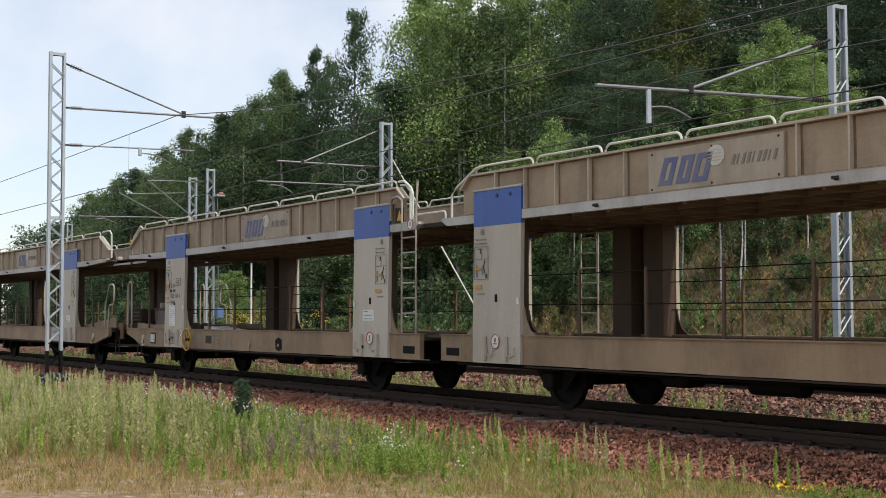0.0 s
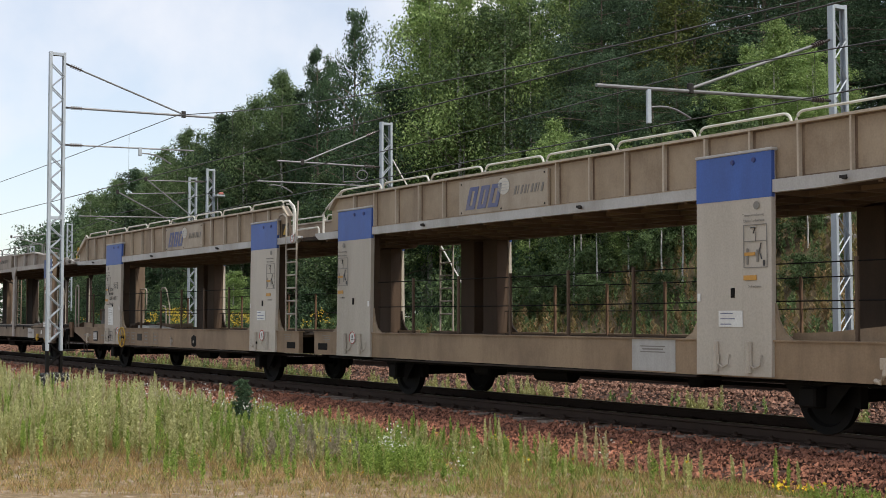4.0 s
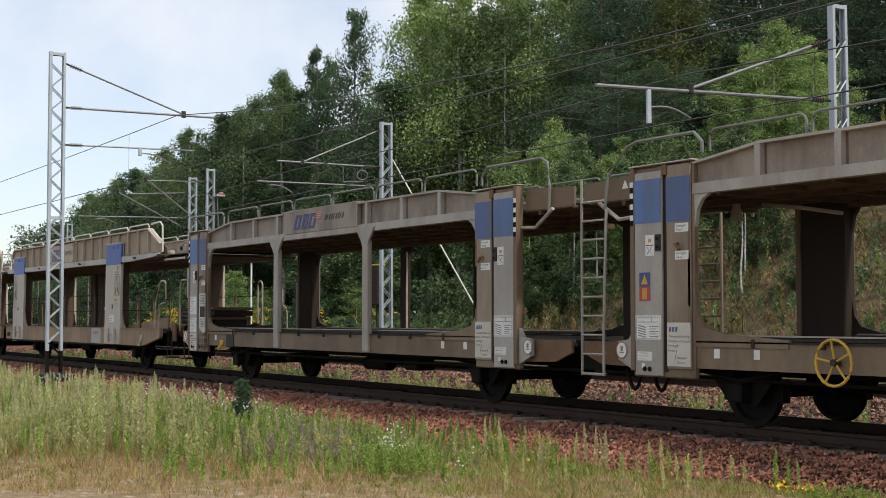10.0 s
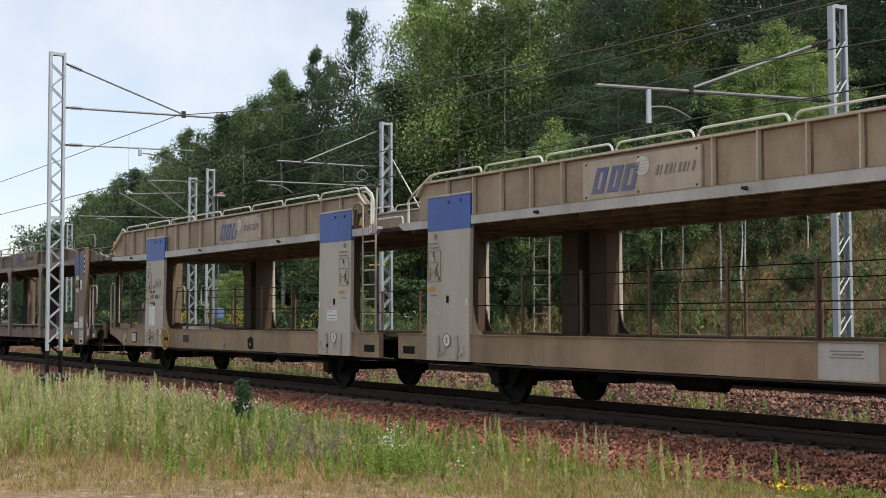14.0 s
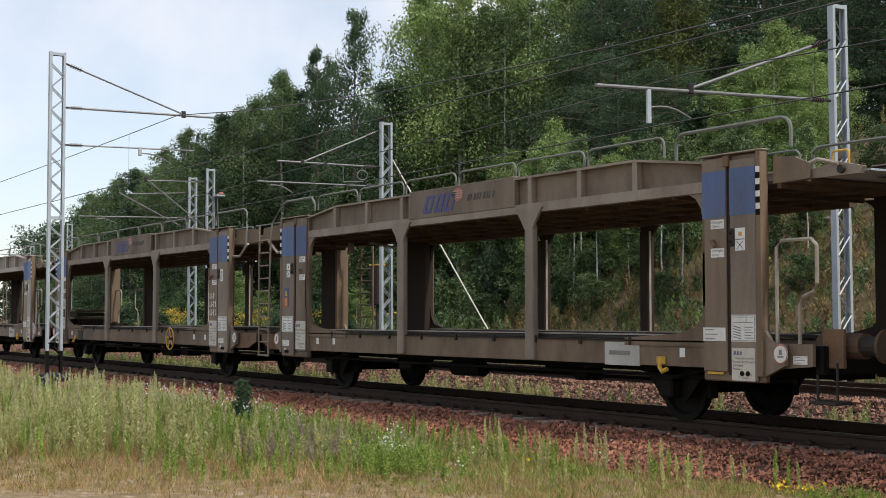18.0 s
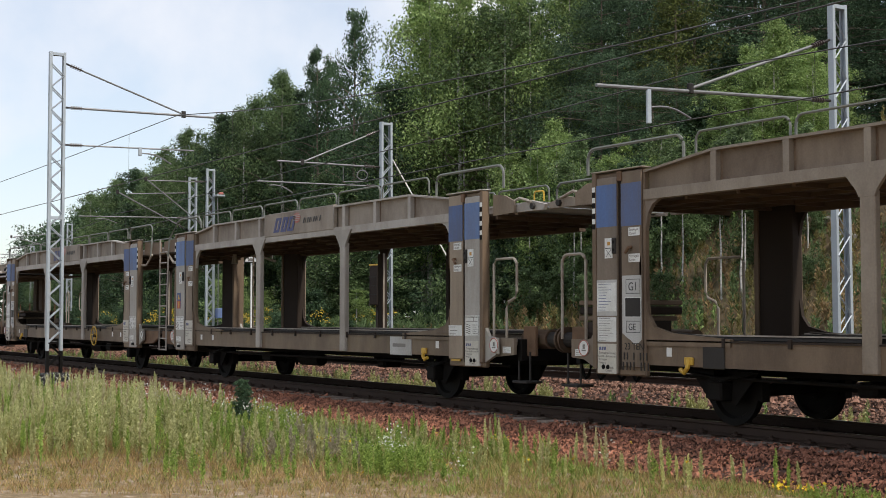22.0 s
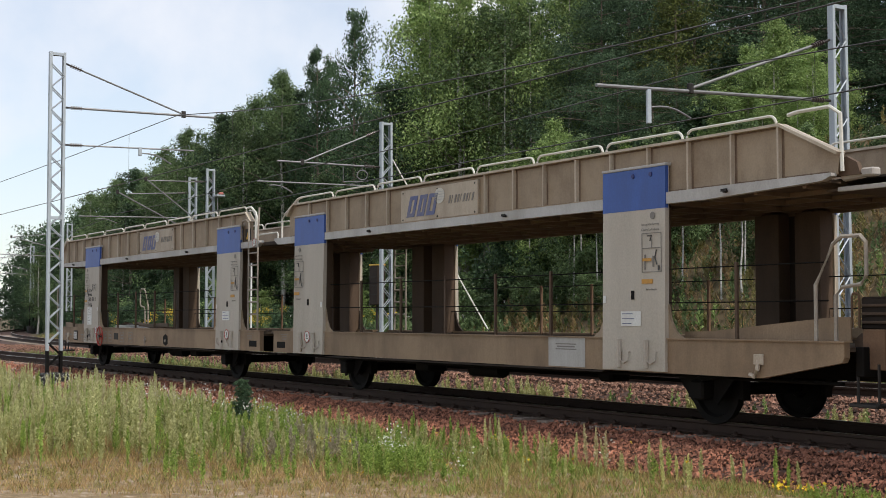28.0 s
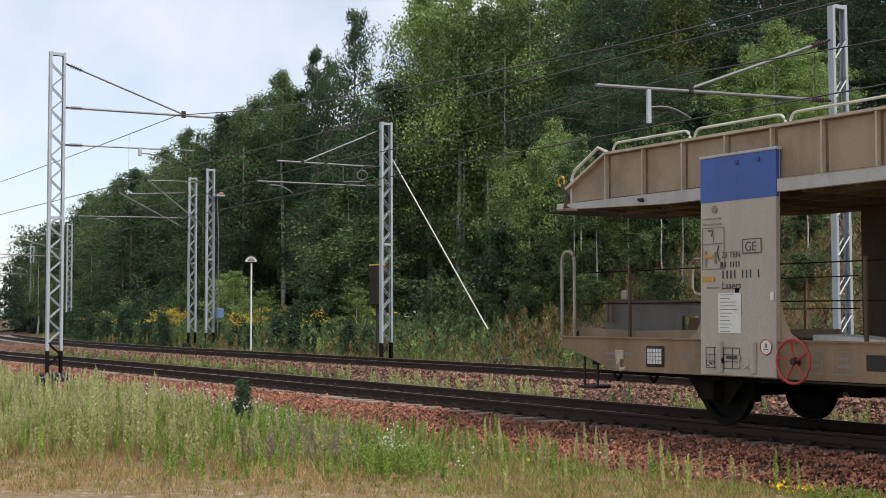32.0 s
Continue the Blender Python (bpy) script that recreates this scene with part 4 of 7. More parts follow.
            pillar_a(w, sx, sy, a + d, b + d, front)
        web = [(0.95, 3.02), (15.62, 3.02), (15.66, 3.24), (14.76, 3.67), (1.22, 3.67), (0.95, 3.46)]
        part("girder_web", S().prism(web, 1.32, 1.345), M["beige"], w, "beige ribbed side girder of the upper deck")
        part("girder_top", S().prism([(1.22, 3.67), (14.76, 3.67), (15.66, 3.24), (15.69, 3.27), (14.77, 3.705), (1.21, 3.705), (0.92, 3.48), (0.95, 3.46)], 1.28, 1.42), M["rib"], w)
        u = 1.95
        while u < 14.9:
            if not 5.7 < u < 8.1:
                part("stiffener", S().box(u - 0.014, u + 0.014, 1.344, 1.41, 3.03, 3.672), M["rib"], w)
                if near:
                    for q in (-1, 1):
                        # dark brown strip along each side of the stiffener
                        part("rust_seam", S().box(u + q * 0.034 - 0.02, u + q * 0.034 + 0.02, 1.344, 1.3475, 3.05, 3.665), M["seam_brown"], w)
            u += 0.8
        lip = 0.0 if near else 0.035
        band = [(0.38, 2.99), (0.55, 2.90 - lip), (13.5, 2.88 - lip), (15.45, 2.95), (15.6, 3.0), (15.6, 3.035), (0.38, 3.035)]
        # brown on the far beam stands in for the shade under the deck
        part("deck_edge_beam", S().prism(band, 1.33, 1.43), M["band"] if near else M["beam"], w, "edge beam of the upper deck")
        part("edge_lip", S().box(2.74, 11.42, 1.345, 1.434, 3.034, 3.046), M["beige"], w)
        for u in (4.6, 9.0, 13.9):
            part("beam_peg", S().tube([(u, 1.40, 2.955), (u, 1.49, 2.955)], 0.022, 6).box(u - 0.05, u + 0.05, 1.47, 1.49, 2.95, 2.985), M["dark"], w)
        if near:
            part("rust_seam", S().box(1.0, 15.5, 1.344, 1.3485, 3.035, 3.062), M["seam_brown"], w)
            part("rust_seam", S().box(1.3, 14.7, 1.344, 1.3485, 3.648, 3.669), M["seam_brown"], w)
        pan = part("emblem_panel", S().box(5.66, 8.14, 1.347, 1.40, 3.05, 3.61, 0.008), M["panel"], w, "pale beige panel with a faded blue emblem")
        if near:
            emblem(-8.10 if sx < 0 else 5.70, 3.05, 2.4, 0.55, -1.403, pan, "logo_old", "globe")
            for u in (5.74, 6.9, 8.06):
                for z in (3.09, 3.56):
                    part("rivet", S().turned([(0.0, 0.001), (0.0, 0.018), (0.01, 0.012), (0.01, 0.001)], u, 1.40, z, 6), M["dark"], pan)
        girder_hoops(w, sx, sy, 1.33, 3.70, 0.125, [(1.3 + 1.68 * k, 1.3 + 1.68 * k + 1.60) for k in range(8)], "white_rail")
        part("end_rail", S().tube([(14.85, 1.33, 3.80), (15.0, 1.33, 3.82), (15.5, 1.33, 3.82), (15.66, 1.33, 3.72), (15.68, 1.33, 3.05)] if front else [(14.8, 1.33, 3.72), (15.0, 1.33, 3.80), (15.55, 1.33, 3.52), (15.62, 1.33, 3.42), (15.62, 1.33, 3.05)], 0.024, 6), M["white_rail"], w)
        sole = [(0.35, 0.66), (14.45, 0.64), (15.72, 0.86), (15.75, 0.92), (15.75, 1.09), (0.35, 1.09)] if front else [(0.35, 0.66), (14.6, 0.64), (15.1, 0.80), (15.75, 0.95), (15.75, 1.09), (0.35, 1.09)]
        s = part("sole_bar", S().prism(sole, 1.33, 1.42), M["ochre"], w, "beige dusty side sill")
        part("sill_flange", S().box(0.33, 15.77, 1.30, 1.445, 1.088, 1.105), M["ochre"], s)
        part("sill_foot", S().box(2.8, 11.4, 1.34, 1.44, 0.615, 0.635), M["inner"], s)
        part("low_wall", S().prism([(12.78, 1.10), (15.6, 1.10), (15.6, 1.38), (15.35, 1.38), (13.3, 1.20), (12.78, 1.19)] if front else [(12.78, 1.10), (15.7, 1.10), (15.7, 1.24), (14.6, 1.19), (12.78, 1.22)], 1.12, 1.145), M["ochre"], w)
        if near:
            if front:
                part("data_board", S().box(10.10, 10.98, 1.42, 1.424, 0.665, 1.085), M["band"], s, "light grey repainted data field")
                part("board_print", S().box(10.28, 10.78, 1.424, 1.427, 0.91, 0.925).box(10.28, 10.78, 1.424, 1.427, 0.985, 1.0).box(10.32, 10.74, 1.424, 1.427, 0.945, 0.965), M["greyprint"], s)
            else:
                part("buffer_slot", S().prism([(5.94, 0.72), (6.08, 0.68), (6.24, 0.72), (6.26, 0.90), (6.10, 0.97), (5.95, 0.92)], 1.40, 1.425), M["black"], s, "dark opening in the side sill")
                part("slot_valve", S().tube([(6.1, 1.40, 0.80), (6.1, 1.44, 0.80)], 0.035, 8), M["pale_tube"], s)
                part("red_valve", S().turned([(0.0, 0.001), (0.0, 0.05), (0.05, 0.035), (0.05, 0.001)], 7.55, 1.42, 0.80, 8).box(7.53, 7.57, 1.44, 1.47, 0.68, 0.9, 0.01), M["pale_tube"], s, "small worn drain valve")
                for k, u in enumerate((8.6, 9.3, 10.3, 10.75)):
                    part("sill_print", S().box(u, u + 0.3, 1.421, 1.424, 0.72, 0.735).box(u, u + 0.3, 1.421, 1.424, 0.98, 0.995).box(u, u + 0.012, 1.421, 1.424, 0.735, 0.98).box(u + 0.288, u + 0.3, 1.421, 1.424, 0.735, 0.98).box(u + 0.06, u + 0.24, 1.421, 1.424, 0.80, 0.84).box(u + 0.08, u + 0.22, 1.421, 1.424, 0.88, 0.92), M["greyprint"], s)
                part("dark_plate", S().box(9.78, 10.12, 1.42, 1.428, 0.78, 0.96), M["dark"], s, "dark data plate with a pale frame")
                part("lamp_window", S().box(13.5, 13.86, 1.42, 1.44, 0.72, 1.0, 0.01), M["dark"], s, "dark framed white reflector panel")
                part("reflector", S().box(13.54, 13.82, 1.44, 1.446, 0.76, 0.96), M["white"], s)
                g = S()
                for q in range(1, 5):
                    g.box(13.54 + 0.056 * q - 0.004, 13.54 + 0.056 * q + 0.004, 1.445, 1.449, 0.76, 0.96)
                for q in range(1, 4):
                    g.box(13.54, 13.82, 1.445, 1.4485, 0.76 + 0.05 * q - 0.004, 0.76 + 0.05 * q + 0.004)
                part("reflector_grid", g, M["greyprint"], s)
                for u in (12.95, 14.1, 14.5):
                    part("sill_print", S().box(u, u + 0.25, 1.421, 1.424, 0.86, 0.9).box(u + 0.02, u + 0.2, 1.421, 1.424, 0.78, 0.8), M["greyprint"], s)
            part("tow_hook", S().tube([(14.42, 1.43, 0.86), (14.42, 1.46, 0.74), (14.36, 1.46, 0.66), (14.28, 1.44, 0.68)], 0.03, 6).box(14.34, 14.5, 1.40, 1.45, 0.80, 0.93, 0.01), M["rib"], s, "worn pale tow hook")
            part("inner_hole", S().box(0.52, 0.92, 1.41, 1.424, 0.75, 0.88, 0.004), M["black"], s)
            part("sill_print", S().box(0.72, 1.05, 1.421, 1.424, 1.02, 1.03).box(0.78, 1.0, 1.421, 1.424, 0.985, 0.995).box(0.75, 1.03, 1.421, 1.424, 0.95, 0.96).box(0.8, 0.98, 1.421, 1.424, 0.915, 0.925), M["greyprint"], s)
            for u in (1.77, 2.35, 11.8, 12.35):
                part("grab_loop", S().tube([(u + 0.06, 1.485, 0.92), (u + 0.06, 1.50, 0.80), (u + 0.14, 1.50, 0.76), (u + 0.24, 1.50, 0.80), (u + 0.24, 1.485, 0.92)], 0.012, 5), M["pillar"], s)
        # lower handrail at the outer end
        if front == near:
            part("grab_rail", S().tube([(15.28, 1.36, 1.10), (15.28, 1.36, 1.75), (15.55, 1.36, 2.22), (15.68, 1.36, 2.30), (15.95, 1.36, 2.30), (16.03, 1.36, 2.22), (16.03, 1.36, 1.85), (15.95, 1.36, 1.75), (15.68, 1.36, 1.72), (15.58, 1.36, 1.62), (15.58, 1.36, 1.10)], 0.025, 6), M["pale_tube"], w, "bent grab rail on the lower deck")
        else:
            part("grab_rail", S().tube(hoop(15.52, 15.82, 1.10, 2.34, 1.37, bendr=0.14), 0.025, 6), M["pale_tube"], w, "upright grab hoop on the lower deck")
    # fences of thin wires between posts, one on each side
    for y, zs, posts, top in ((-1.28, (2.02, 1.57), (4.31, 5.82, 7.30, 8.76, 10.24, 14.38) if not front else (3.97, 5.46, 6.97, 8.48, 9.97, 13.9), 2.07), (1.30, (1.95, 1.50), (3.5, 5.1, 6.62, 8.12, 9.58, 13.58) if not front else (4.65, 6.15, 7.65, 9.15, 10.6, 14.2), 1.96)):
        for z in zs:
            part("fence_wire", G(sx).tube([(2.7, y, z), (7.0, y, z - 0.012), (11.6, y, z)], 0.008, 4), M["black"], w)
            part("fence_wire", G(sx).tube([(12.6, y, z), (15.4, y, z)], 0.008, 4), M["black"], w)
        for u in posts:
            part("fence_post", G(sx).box(u - 0.022, u + 0.022, y - 0.022, y + 0.022, 1.04, top, 0.006), M["frame"] if y < 0 else M["rust"], w)
    # decks
    part("upper_deck", G(sx).box(0.4, 15.5, -1.33, 1.33, 2.93, 2.97), M["deck"], w, "brown steel plate of the upper deck")
    u = 0.7
    while u < 15.4:
        h = 2.865 if u < 13.4 else 2.865 + 0.02 * (u - 13.4)
        part("cross_beam", G(sx).box(u - 0.03, u + 0.03, -1.33, 1.33, h, 2.93), M["beam"], w)
        u += 0.8
    for y in (-0.75, 0.0, 0.75):
        part("deck_rib", G(sx).box(0.6, 15.2, y - 0.025, y + 0.025, 2.875, 2.93), M["beam"], w)
    part("lower_deck", G(sx).box(0.4, 15.7, -1.33, 1.33, 0.98, 1.03), M["deck"], w, "worn steel plate of the lower deck")
    for y in (-0.9, 0.9):
        part("wheel_guide", G(sx).box(1.0, 15.2, y - 0.04, y + 0.04, 1.03, 1.08), M["deck"], w)
    if not front:
        f = part("folded_flap", G(sx).prism([(13.3, 1.05), (13.7, 1.05), (13.7, 1.40), (14.05, 1.40), (14.05, 1.05), (15.75, 1.05), (15.75, 1.60), (13.3, 1.56)], -0.62, -0.56), M["slate"], w, "dark grey folded loading flap")
        part("flap_edge", G(sx).prism([(13.3, 1.56), (15.75, 1.60), (15.75, 1.64), (13.3, 1.60)], -0.66, -0.54), M["frame"], f)
        part("flap_rest", G(sx).prism([(13.72, 1.06), (14.03, 1.06), (13.98, 1.36), (13.70, 1.38)], -0.55, -0.50), M["rust"], f)
        for a in (13.4, 15.2):
            part("flap_buffer", G(sx).box(a, a + 0.14, -0.66, -0.54, 1.63, 1.78, 0.02), M["pale_tube"], f)
        part("flap_grip", G(sx).tube(hoop(15.5, 15.62, 1.30, 1.62, -0.68, bendr=0.04), 0.016, 5), M["rust"], f)
        part("floor_plate", G(sx).prism([(9.0, 1.035), (11.3, 1.035), (11.3, 1.17), (11.0, 1.17), (9.4, 1.06)], -1.0, -0.5), M["white_rail"], w, "pale sloping floor plate")
    else:
        f = part("folded_bridge", G(sx).box(15.35, 16.35, -0.7, 0.7, 1.22, 1.62, 0.03), M["inner"], w, "dark brown stack of folded bridge flaps")
        for z in (1.30, 1.40, 1.50):
            part("flap_rib", G(sx).box(15.4, 16.3, -0.74, -0.70, z, z + 0.035, 0.006), M["frame"], f)
        part("flap_grip", G(sx).tube(hoop(15.25, 15.36, 1.25, 1.66, -0.72, bendr=0.04), 0.016, 5), M["rust"], f)
        br = part("bridge_deck", G(sx).box(15.3, 18.2, -1.18, 1.18, 2.845, 2.87), M["deck"], w, "brown folding bridge plate under the next deck")
        part("bridge_edge", G(sx).box(15.5, 18.2, -1.215, -1.18, 2.83, 2.885, 0.006), M["band"], br)
        part("bridge_edge", G(sx).box(15.5, 18.2, 1.18, 1.215, 2.83, 2.885, 0.006), M["band"], br)
        part("bridge_joint", G(sx).box(17.0, 17.12, -1.24, -1.16, 2.80, 2.92, 0.01), M["dark"], br)
    underframe(w, sx, 0.3, 15.4)
    for u in (3.0, 13.0):
        running_gear(w, sx * u)
    coupling(w, sx, 16.05 if front else 15.5)
    # joint of the upper deck at the outer end
    part("deck_hinge", G(sx).tube([(15.6, -1.2, 3.0), (15.9, -1.2, 3.02)], 0.06, 8).box(15.9, 16.08, -1.28, -1.14, 2.97, 3.07, 0.02), M["flange"] if front else M["white_rail"], w, "hinge lug of the upper deck")
    part("hinge_plate", G(sx).prism([(15.3, 3.0), (15.9, 3.0), (15.85, 3.14), (15.7, 3.22), (15.45, 3.16)], -1.28, -1.22), M["frame"], w)
    part("hinge_bolt", G(sx).tube([(15.55, -1.34, 3.08), (15.55, -1.1, 3.08)], 0.045, 8), M["dark"], w)
    part("joint_plate", G(sx).box(15.4, 16.5, -1.15, 1.15, 2.96, 2.985), M["dark"], w, "steel bridge plate between upper decks")
    if not front:
        lv = part("hinge_lever", G(sx).tube([(15.66, -1.27, 3.04), (15.78, -1.27, 3.18), (15.92, -1.27, 3.34)], 0.035, 6), M["dark"], w, "dark hinge lever with a yellow ring")
        part("lever_ring", G(sx).tube([(15.96 + 0.075 * math.cos(q), -1.27, 3.40 + 0.075 * math.sin(q)) for q in [2 * math.pi * k / 12 for k in range(13)]], 0.016, 5), M["yellow"], lv)


def wagon_a(paint, wheel_label):
    w = root("car_carrier_wagon", Matrix.Identity(4), "double-deck car carrier wagon, beige girders, grey pillars with blue heads, empty", "freight wagon", "wagons of the train")
    unit_a(w, 1, True)
    unit_a(w, -1, False)
    handwheel(-11.13, 0.86, -1.44, 0.26, w, paint, wheel_label)
    # ladder at the middle
    lad = part("ladder", G().tube([(-0.97, -1.42, 1.10), (-0.97, -1.42, 3.25), (-0.97, -1.42, 3.45), (-1.1, -1.42, 3.52), (-1.3, -1.42, 3.50), (-1.38, -1.42, 3.38), (-1.38, -1.42, 3.1)], 0.022, 6).tube([(-0.48, -1.42, 1.10), (-0.48, -1.42, 3.2), (-0.46, -1.40, 3.75)], 0.022, 6), M["pale_tube"], w, "pale steel ladder")
    for k in range(7):
        part("rung", G().tube([(-0.97, -1.42, 1.45 + 0.265 * k), (-0.48, -1.42, 1.45 + 0.265 * k)], 0.016, 5), M["pale_tube"], lad)
    far = part("ladder", G().tube([(0.97, 1.42, 1.10), (0.97, 1.42, 3.3)], 0.022, 6).tube([(0.48, 1.42, 1.10), (0.48, 1.42, 3.6)], 0.022, 6), M["pale_tube"], w, "pale steel ladder")
    for k in range(7):
        part("rung", G().tube([(0.97, 1.42, 1.45 + 0.265 * k), (0.48, 1.42, 1.45 + 0.265 * k)], 0.016, 5), M["pale_tube"], far)
    for s in (-1, 1):
        part("middle_rail", G(1, s).tube([(-1.25, 1.33, 3.80), (-1.05, 1.33, 3.80), (-0.80, 1.33, 3.66), (-0.74, 1.33, 3.55), (-0.74, 1.33, 3.1)], 0.024, 6).tube([(-1.2, 1.31, 3.74), (-1.0, 1.31, 3.72), (-0.86, 1.31, 3.6), (-0.86, 1.31, 3.1)], 0.022, 6), M["white_rail"], w)
        part("middle_hoop", G(1, s).tube([(0.55, 1.33, 3.03), (0.55, 1.33, 3.42), (0.68, 1.33, 3.52), (1.3, 1.33, 3.80), (1.5, 1.33, 3.82)], 0.024, 6).tube(hoop(-0.7, 0.35, 3.03, 3.17, 1.33, bendr=0.06), 0.02, 5), M["white_rail"], w)
        part("bridge_beam", G(1, s).box(-0.5, 0.5, 1.15, 1.32, 2.92, 3.0, 0.01), M["inner"], w)
    part("bridge_plate", G().box(-0.9, 0.9, -1.2, 1.2, 2.975, 2.995), M["deck"], w)
    part("lower_bridge", G().box(-0.5, 0.5, -1.25, 1.25, 1.035, 1.06), M["deck"], w)
    part("middle_coupling", G().box(-0.6, 0.6, -0.35, 0.35, 0.55, 0.95, 0.03), M["black"], w)
    pl = part("warning_triangle", G().prism([(-1.28, 3.10), (-1.08, 3.10), (-1.18, 3.28)], -1.352, -1.346), M["yellow"], w, "yellow warning triangle")
    part("warning_backing", G().box(-1.33, -1.03, -1.348, -1.344, 3.06, 3.33), M["dark"], pl)
    ring(-0.65, 3.0, -1.435, 0.09, w, "white", "red", "red prohibition sign")
    ring(-2.04, 1.0, -1.475, 0.12, w)
    ring(2.06, 1.0, -1.475, 0.12, w)
    ring(-11.60, 1.02, -1.472, 0.10, w)
    placard(w, -2.32, 1.32, 0.42, 0.2, -1.466, 2, ink="logo_old", label="white owner's notice", seed=2)
    placard(w, 11.85, 1.26, 0.42, 0.2, -1.466, 2, ink="logo_old", label="white owner's notice", seed=3)
    placard(w, -12.42, 1.18, 0.4, 0.5, -1.466, 7, label="white address notice with small print", seed=4)
    g = G()
    for k in range(4):
        g.box(-12.65, -12.05, -1.478, -1.473, 0.74 + 0.085 * k, 0.748 + 0.085 * k)
    for x in (-12.65, -12.5, -12.33, -12.18, -12.05):
        g.box(x, x + 0.008, -1.478, -1.473, 0.74, 1.0)
    g.box(-12.46, -12.36, -1.478, -1.473, 0.86, 0.9).box(-12.28, -12.1, -1.478, -1.473, 0.86, 0.9).box(-12.62, -12.54, -1.478, -1.473, 0.77, 0.81)
    part("load_table", g, M["print"], w, "printed load limit table")
    ge = part("route_box", G().box(-11.99, -11.67, -1.463, -1.455, 2.16, 2.34), M["pillar"], w)
    part("route_frame", G().box(-11.99, -11.67, -1.467, -1.462, 2.16, 2.17).box(-11.99, -11.67, -1.467, -1.462, 2.33, 2.34).box(-11.99, -11.98, -1.467, -1.462, 2.17, 2.33).box(-11.68, -11.67, -1.467, -1.462, 2.17, 2.33), M["print"], ge)
    letters("GE", 0.16, -11.95, -1.466, 2.19, w, M["print"])
    letters("23 TEN", 0.105, -12.36, -1.463, 2.12, w, M["print"])
    tagged(part("owner_print", bars(-12.36, 2.0, 0.07, "11 1111"), M["print"], w, "printed bars"), kind="stuff")
    tagged(part("number_print", bars(-12.36, 1.86, 0.10, "1111 111 1"), M["print"], w, "printed bars"), kind="stuff")
    letters("Laaers", 0.13, -12.36, -1.463, 1.73, w, M["print"])
    return w


def frame_bars(x, z, w, h, y, t=0.008):
    """A thin printed rectangle."""
    return G().box(x, x + w, y, y + 0.003, z, z + t).box(x, x + w, y, y + 0.003, z + h - t, z + h).box(x, x + t, y, y + 0.003, z + t, z + h - t).box(x + w - t, x + w, y, y + 0.003, z + t, z + h - t)


def transport_notice(parent, x, z, w, h, y):
    """Yellowed sheet on the securing of the load, its words readable."""
    p = part("notice", G().box(x, x + w, y - 0.006, y, z, z + h), M["cream"], parent, "yellowed transport safety notice with dark words")
    k = w / 0.5
    for txt, fx, fz in (("Transportsicherung", 0.07, 0.66), ("Securite du transport", 0.03, 0.55), ("Verriegelt", 0.05, 0.44), ("Ferme", 0.05, 0.33), ("Entriegelt", 0.42, 0.17), ("Ouvert", 0.42, 0.06)):
        letters(txt, 0.056 * k, x + w * fx, y - 0.0065, z + h * fz, p, M["greyprint"])
    part("print_arrow", G().tube([(x + w * 0.25, y - 0.007, z + h * 0.34), (x + w * 0.42, y - 0.007, z + h * 0.36), (x + w * 0.33, y - 0.007, z + h * 0.12)], 0.004, 4), M["greyprint"], p)
    g = G()
    for q in range(3):
        a = x + w * (0.08 + 0.13 * q)
        g.prism([(a, z + h * 0.79), (a + w * 0.09, z + h * 0.79), (a + w * 0.12, z + h * 0.9), (a + w * 0.03, z + h * 0.9)], y - 0.009, y - 0.006)
    part("emblem_block", g, M["logo_old"], p, "faded blue emblem shapes")


def loading_notice(parent, x, z, w, h, y):
    """White sheet with a drawing of the wagon over two printed fields."""
    p = part("notice", G().box(x, x + w, y - 0.006, y, z, z + h), M["white"], parent, "white loading notice with drawings and small print")
    yy = y - 0.009
    part("notice_frame", frame_bars(x + w * 0.03, z + h * 0.03, w * 0.94, h * 0.94, yy, 0.005), M["greyprint"], p)
    g = G().box(x + w * 0.1, x + w * 0.9, yy, yy + 0.003, z + h * 0.70, z + h * 0.725).box(x + w * 0.62, x + w * 0.635, yy, yy + 0.003, z + h * 0.70, z + h * 0.92)
    g.box(x + w * 0.1, x + w * 0.9, yy, yy + 0.003, z + h * 0.90, z + h * 0.92)
    for k in range(5):
        zz = z + h * (0.12 + 0.1 * k)
        g.prism([(x + w * 0.1, zz + h * 0.04), (x + w * 0.4, zz - h * 0.04), (x + w * 0.4, zz), (x + w * 0.1, zz + h * 0.08)], yy, yy + 0.003)
        g.box(x + w * 0.56, x + w * (0.82 if k % 2 else 0.9), yy, yy + 0.003, zz, zz + h * 0.03)
    tagged(part("small_print", g, M["greyprint"], p), kind="stuff")


def pillar_b(w, sx, sy, a, b, outer):
    """Box pillar of the brown wagons: two plates with a dark joint between them, faded blue heads and rusty edges."""
    S = lambda: G(sx, sy)
    # far pillars get near-black brown: the shade on their inner faces, as colour
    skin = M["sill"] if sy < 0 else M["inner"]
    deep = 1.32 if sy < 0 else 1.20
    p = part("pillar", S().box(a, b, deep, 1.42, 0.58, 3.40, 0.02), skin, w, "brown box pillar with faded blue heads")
    mid = a + 0.48 if outer else b - 0.52
    e0, e1 = (mid + 0.06, b - 0.09) if outer else (a + 0.09, mid - 0.06)
    f0, f1 = (a + 0.03, mid - 0.02) if outer else (mid + 0.02, b - 0.03)
    part("end_plate", S().box(e0, e1, 1.42, 1.462, 0.60, 3.33, 0.01), M["browngrey"], p, "grey pillar plate")
    part("inner_plate", S().box(f0, f1, 1.42, 1.45, 0.70, 3.385, 0.01), M["brown"], p, "brown pillar plate")
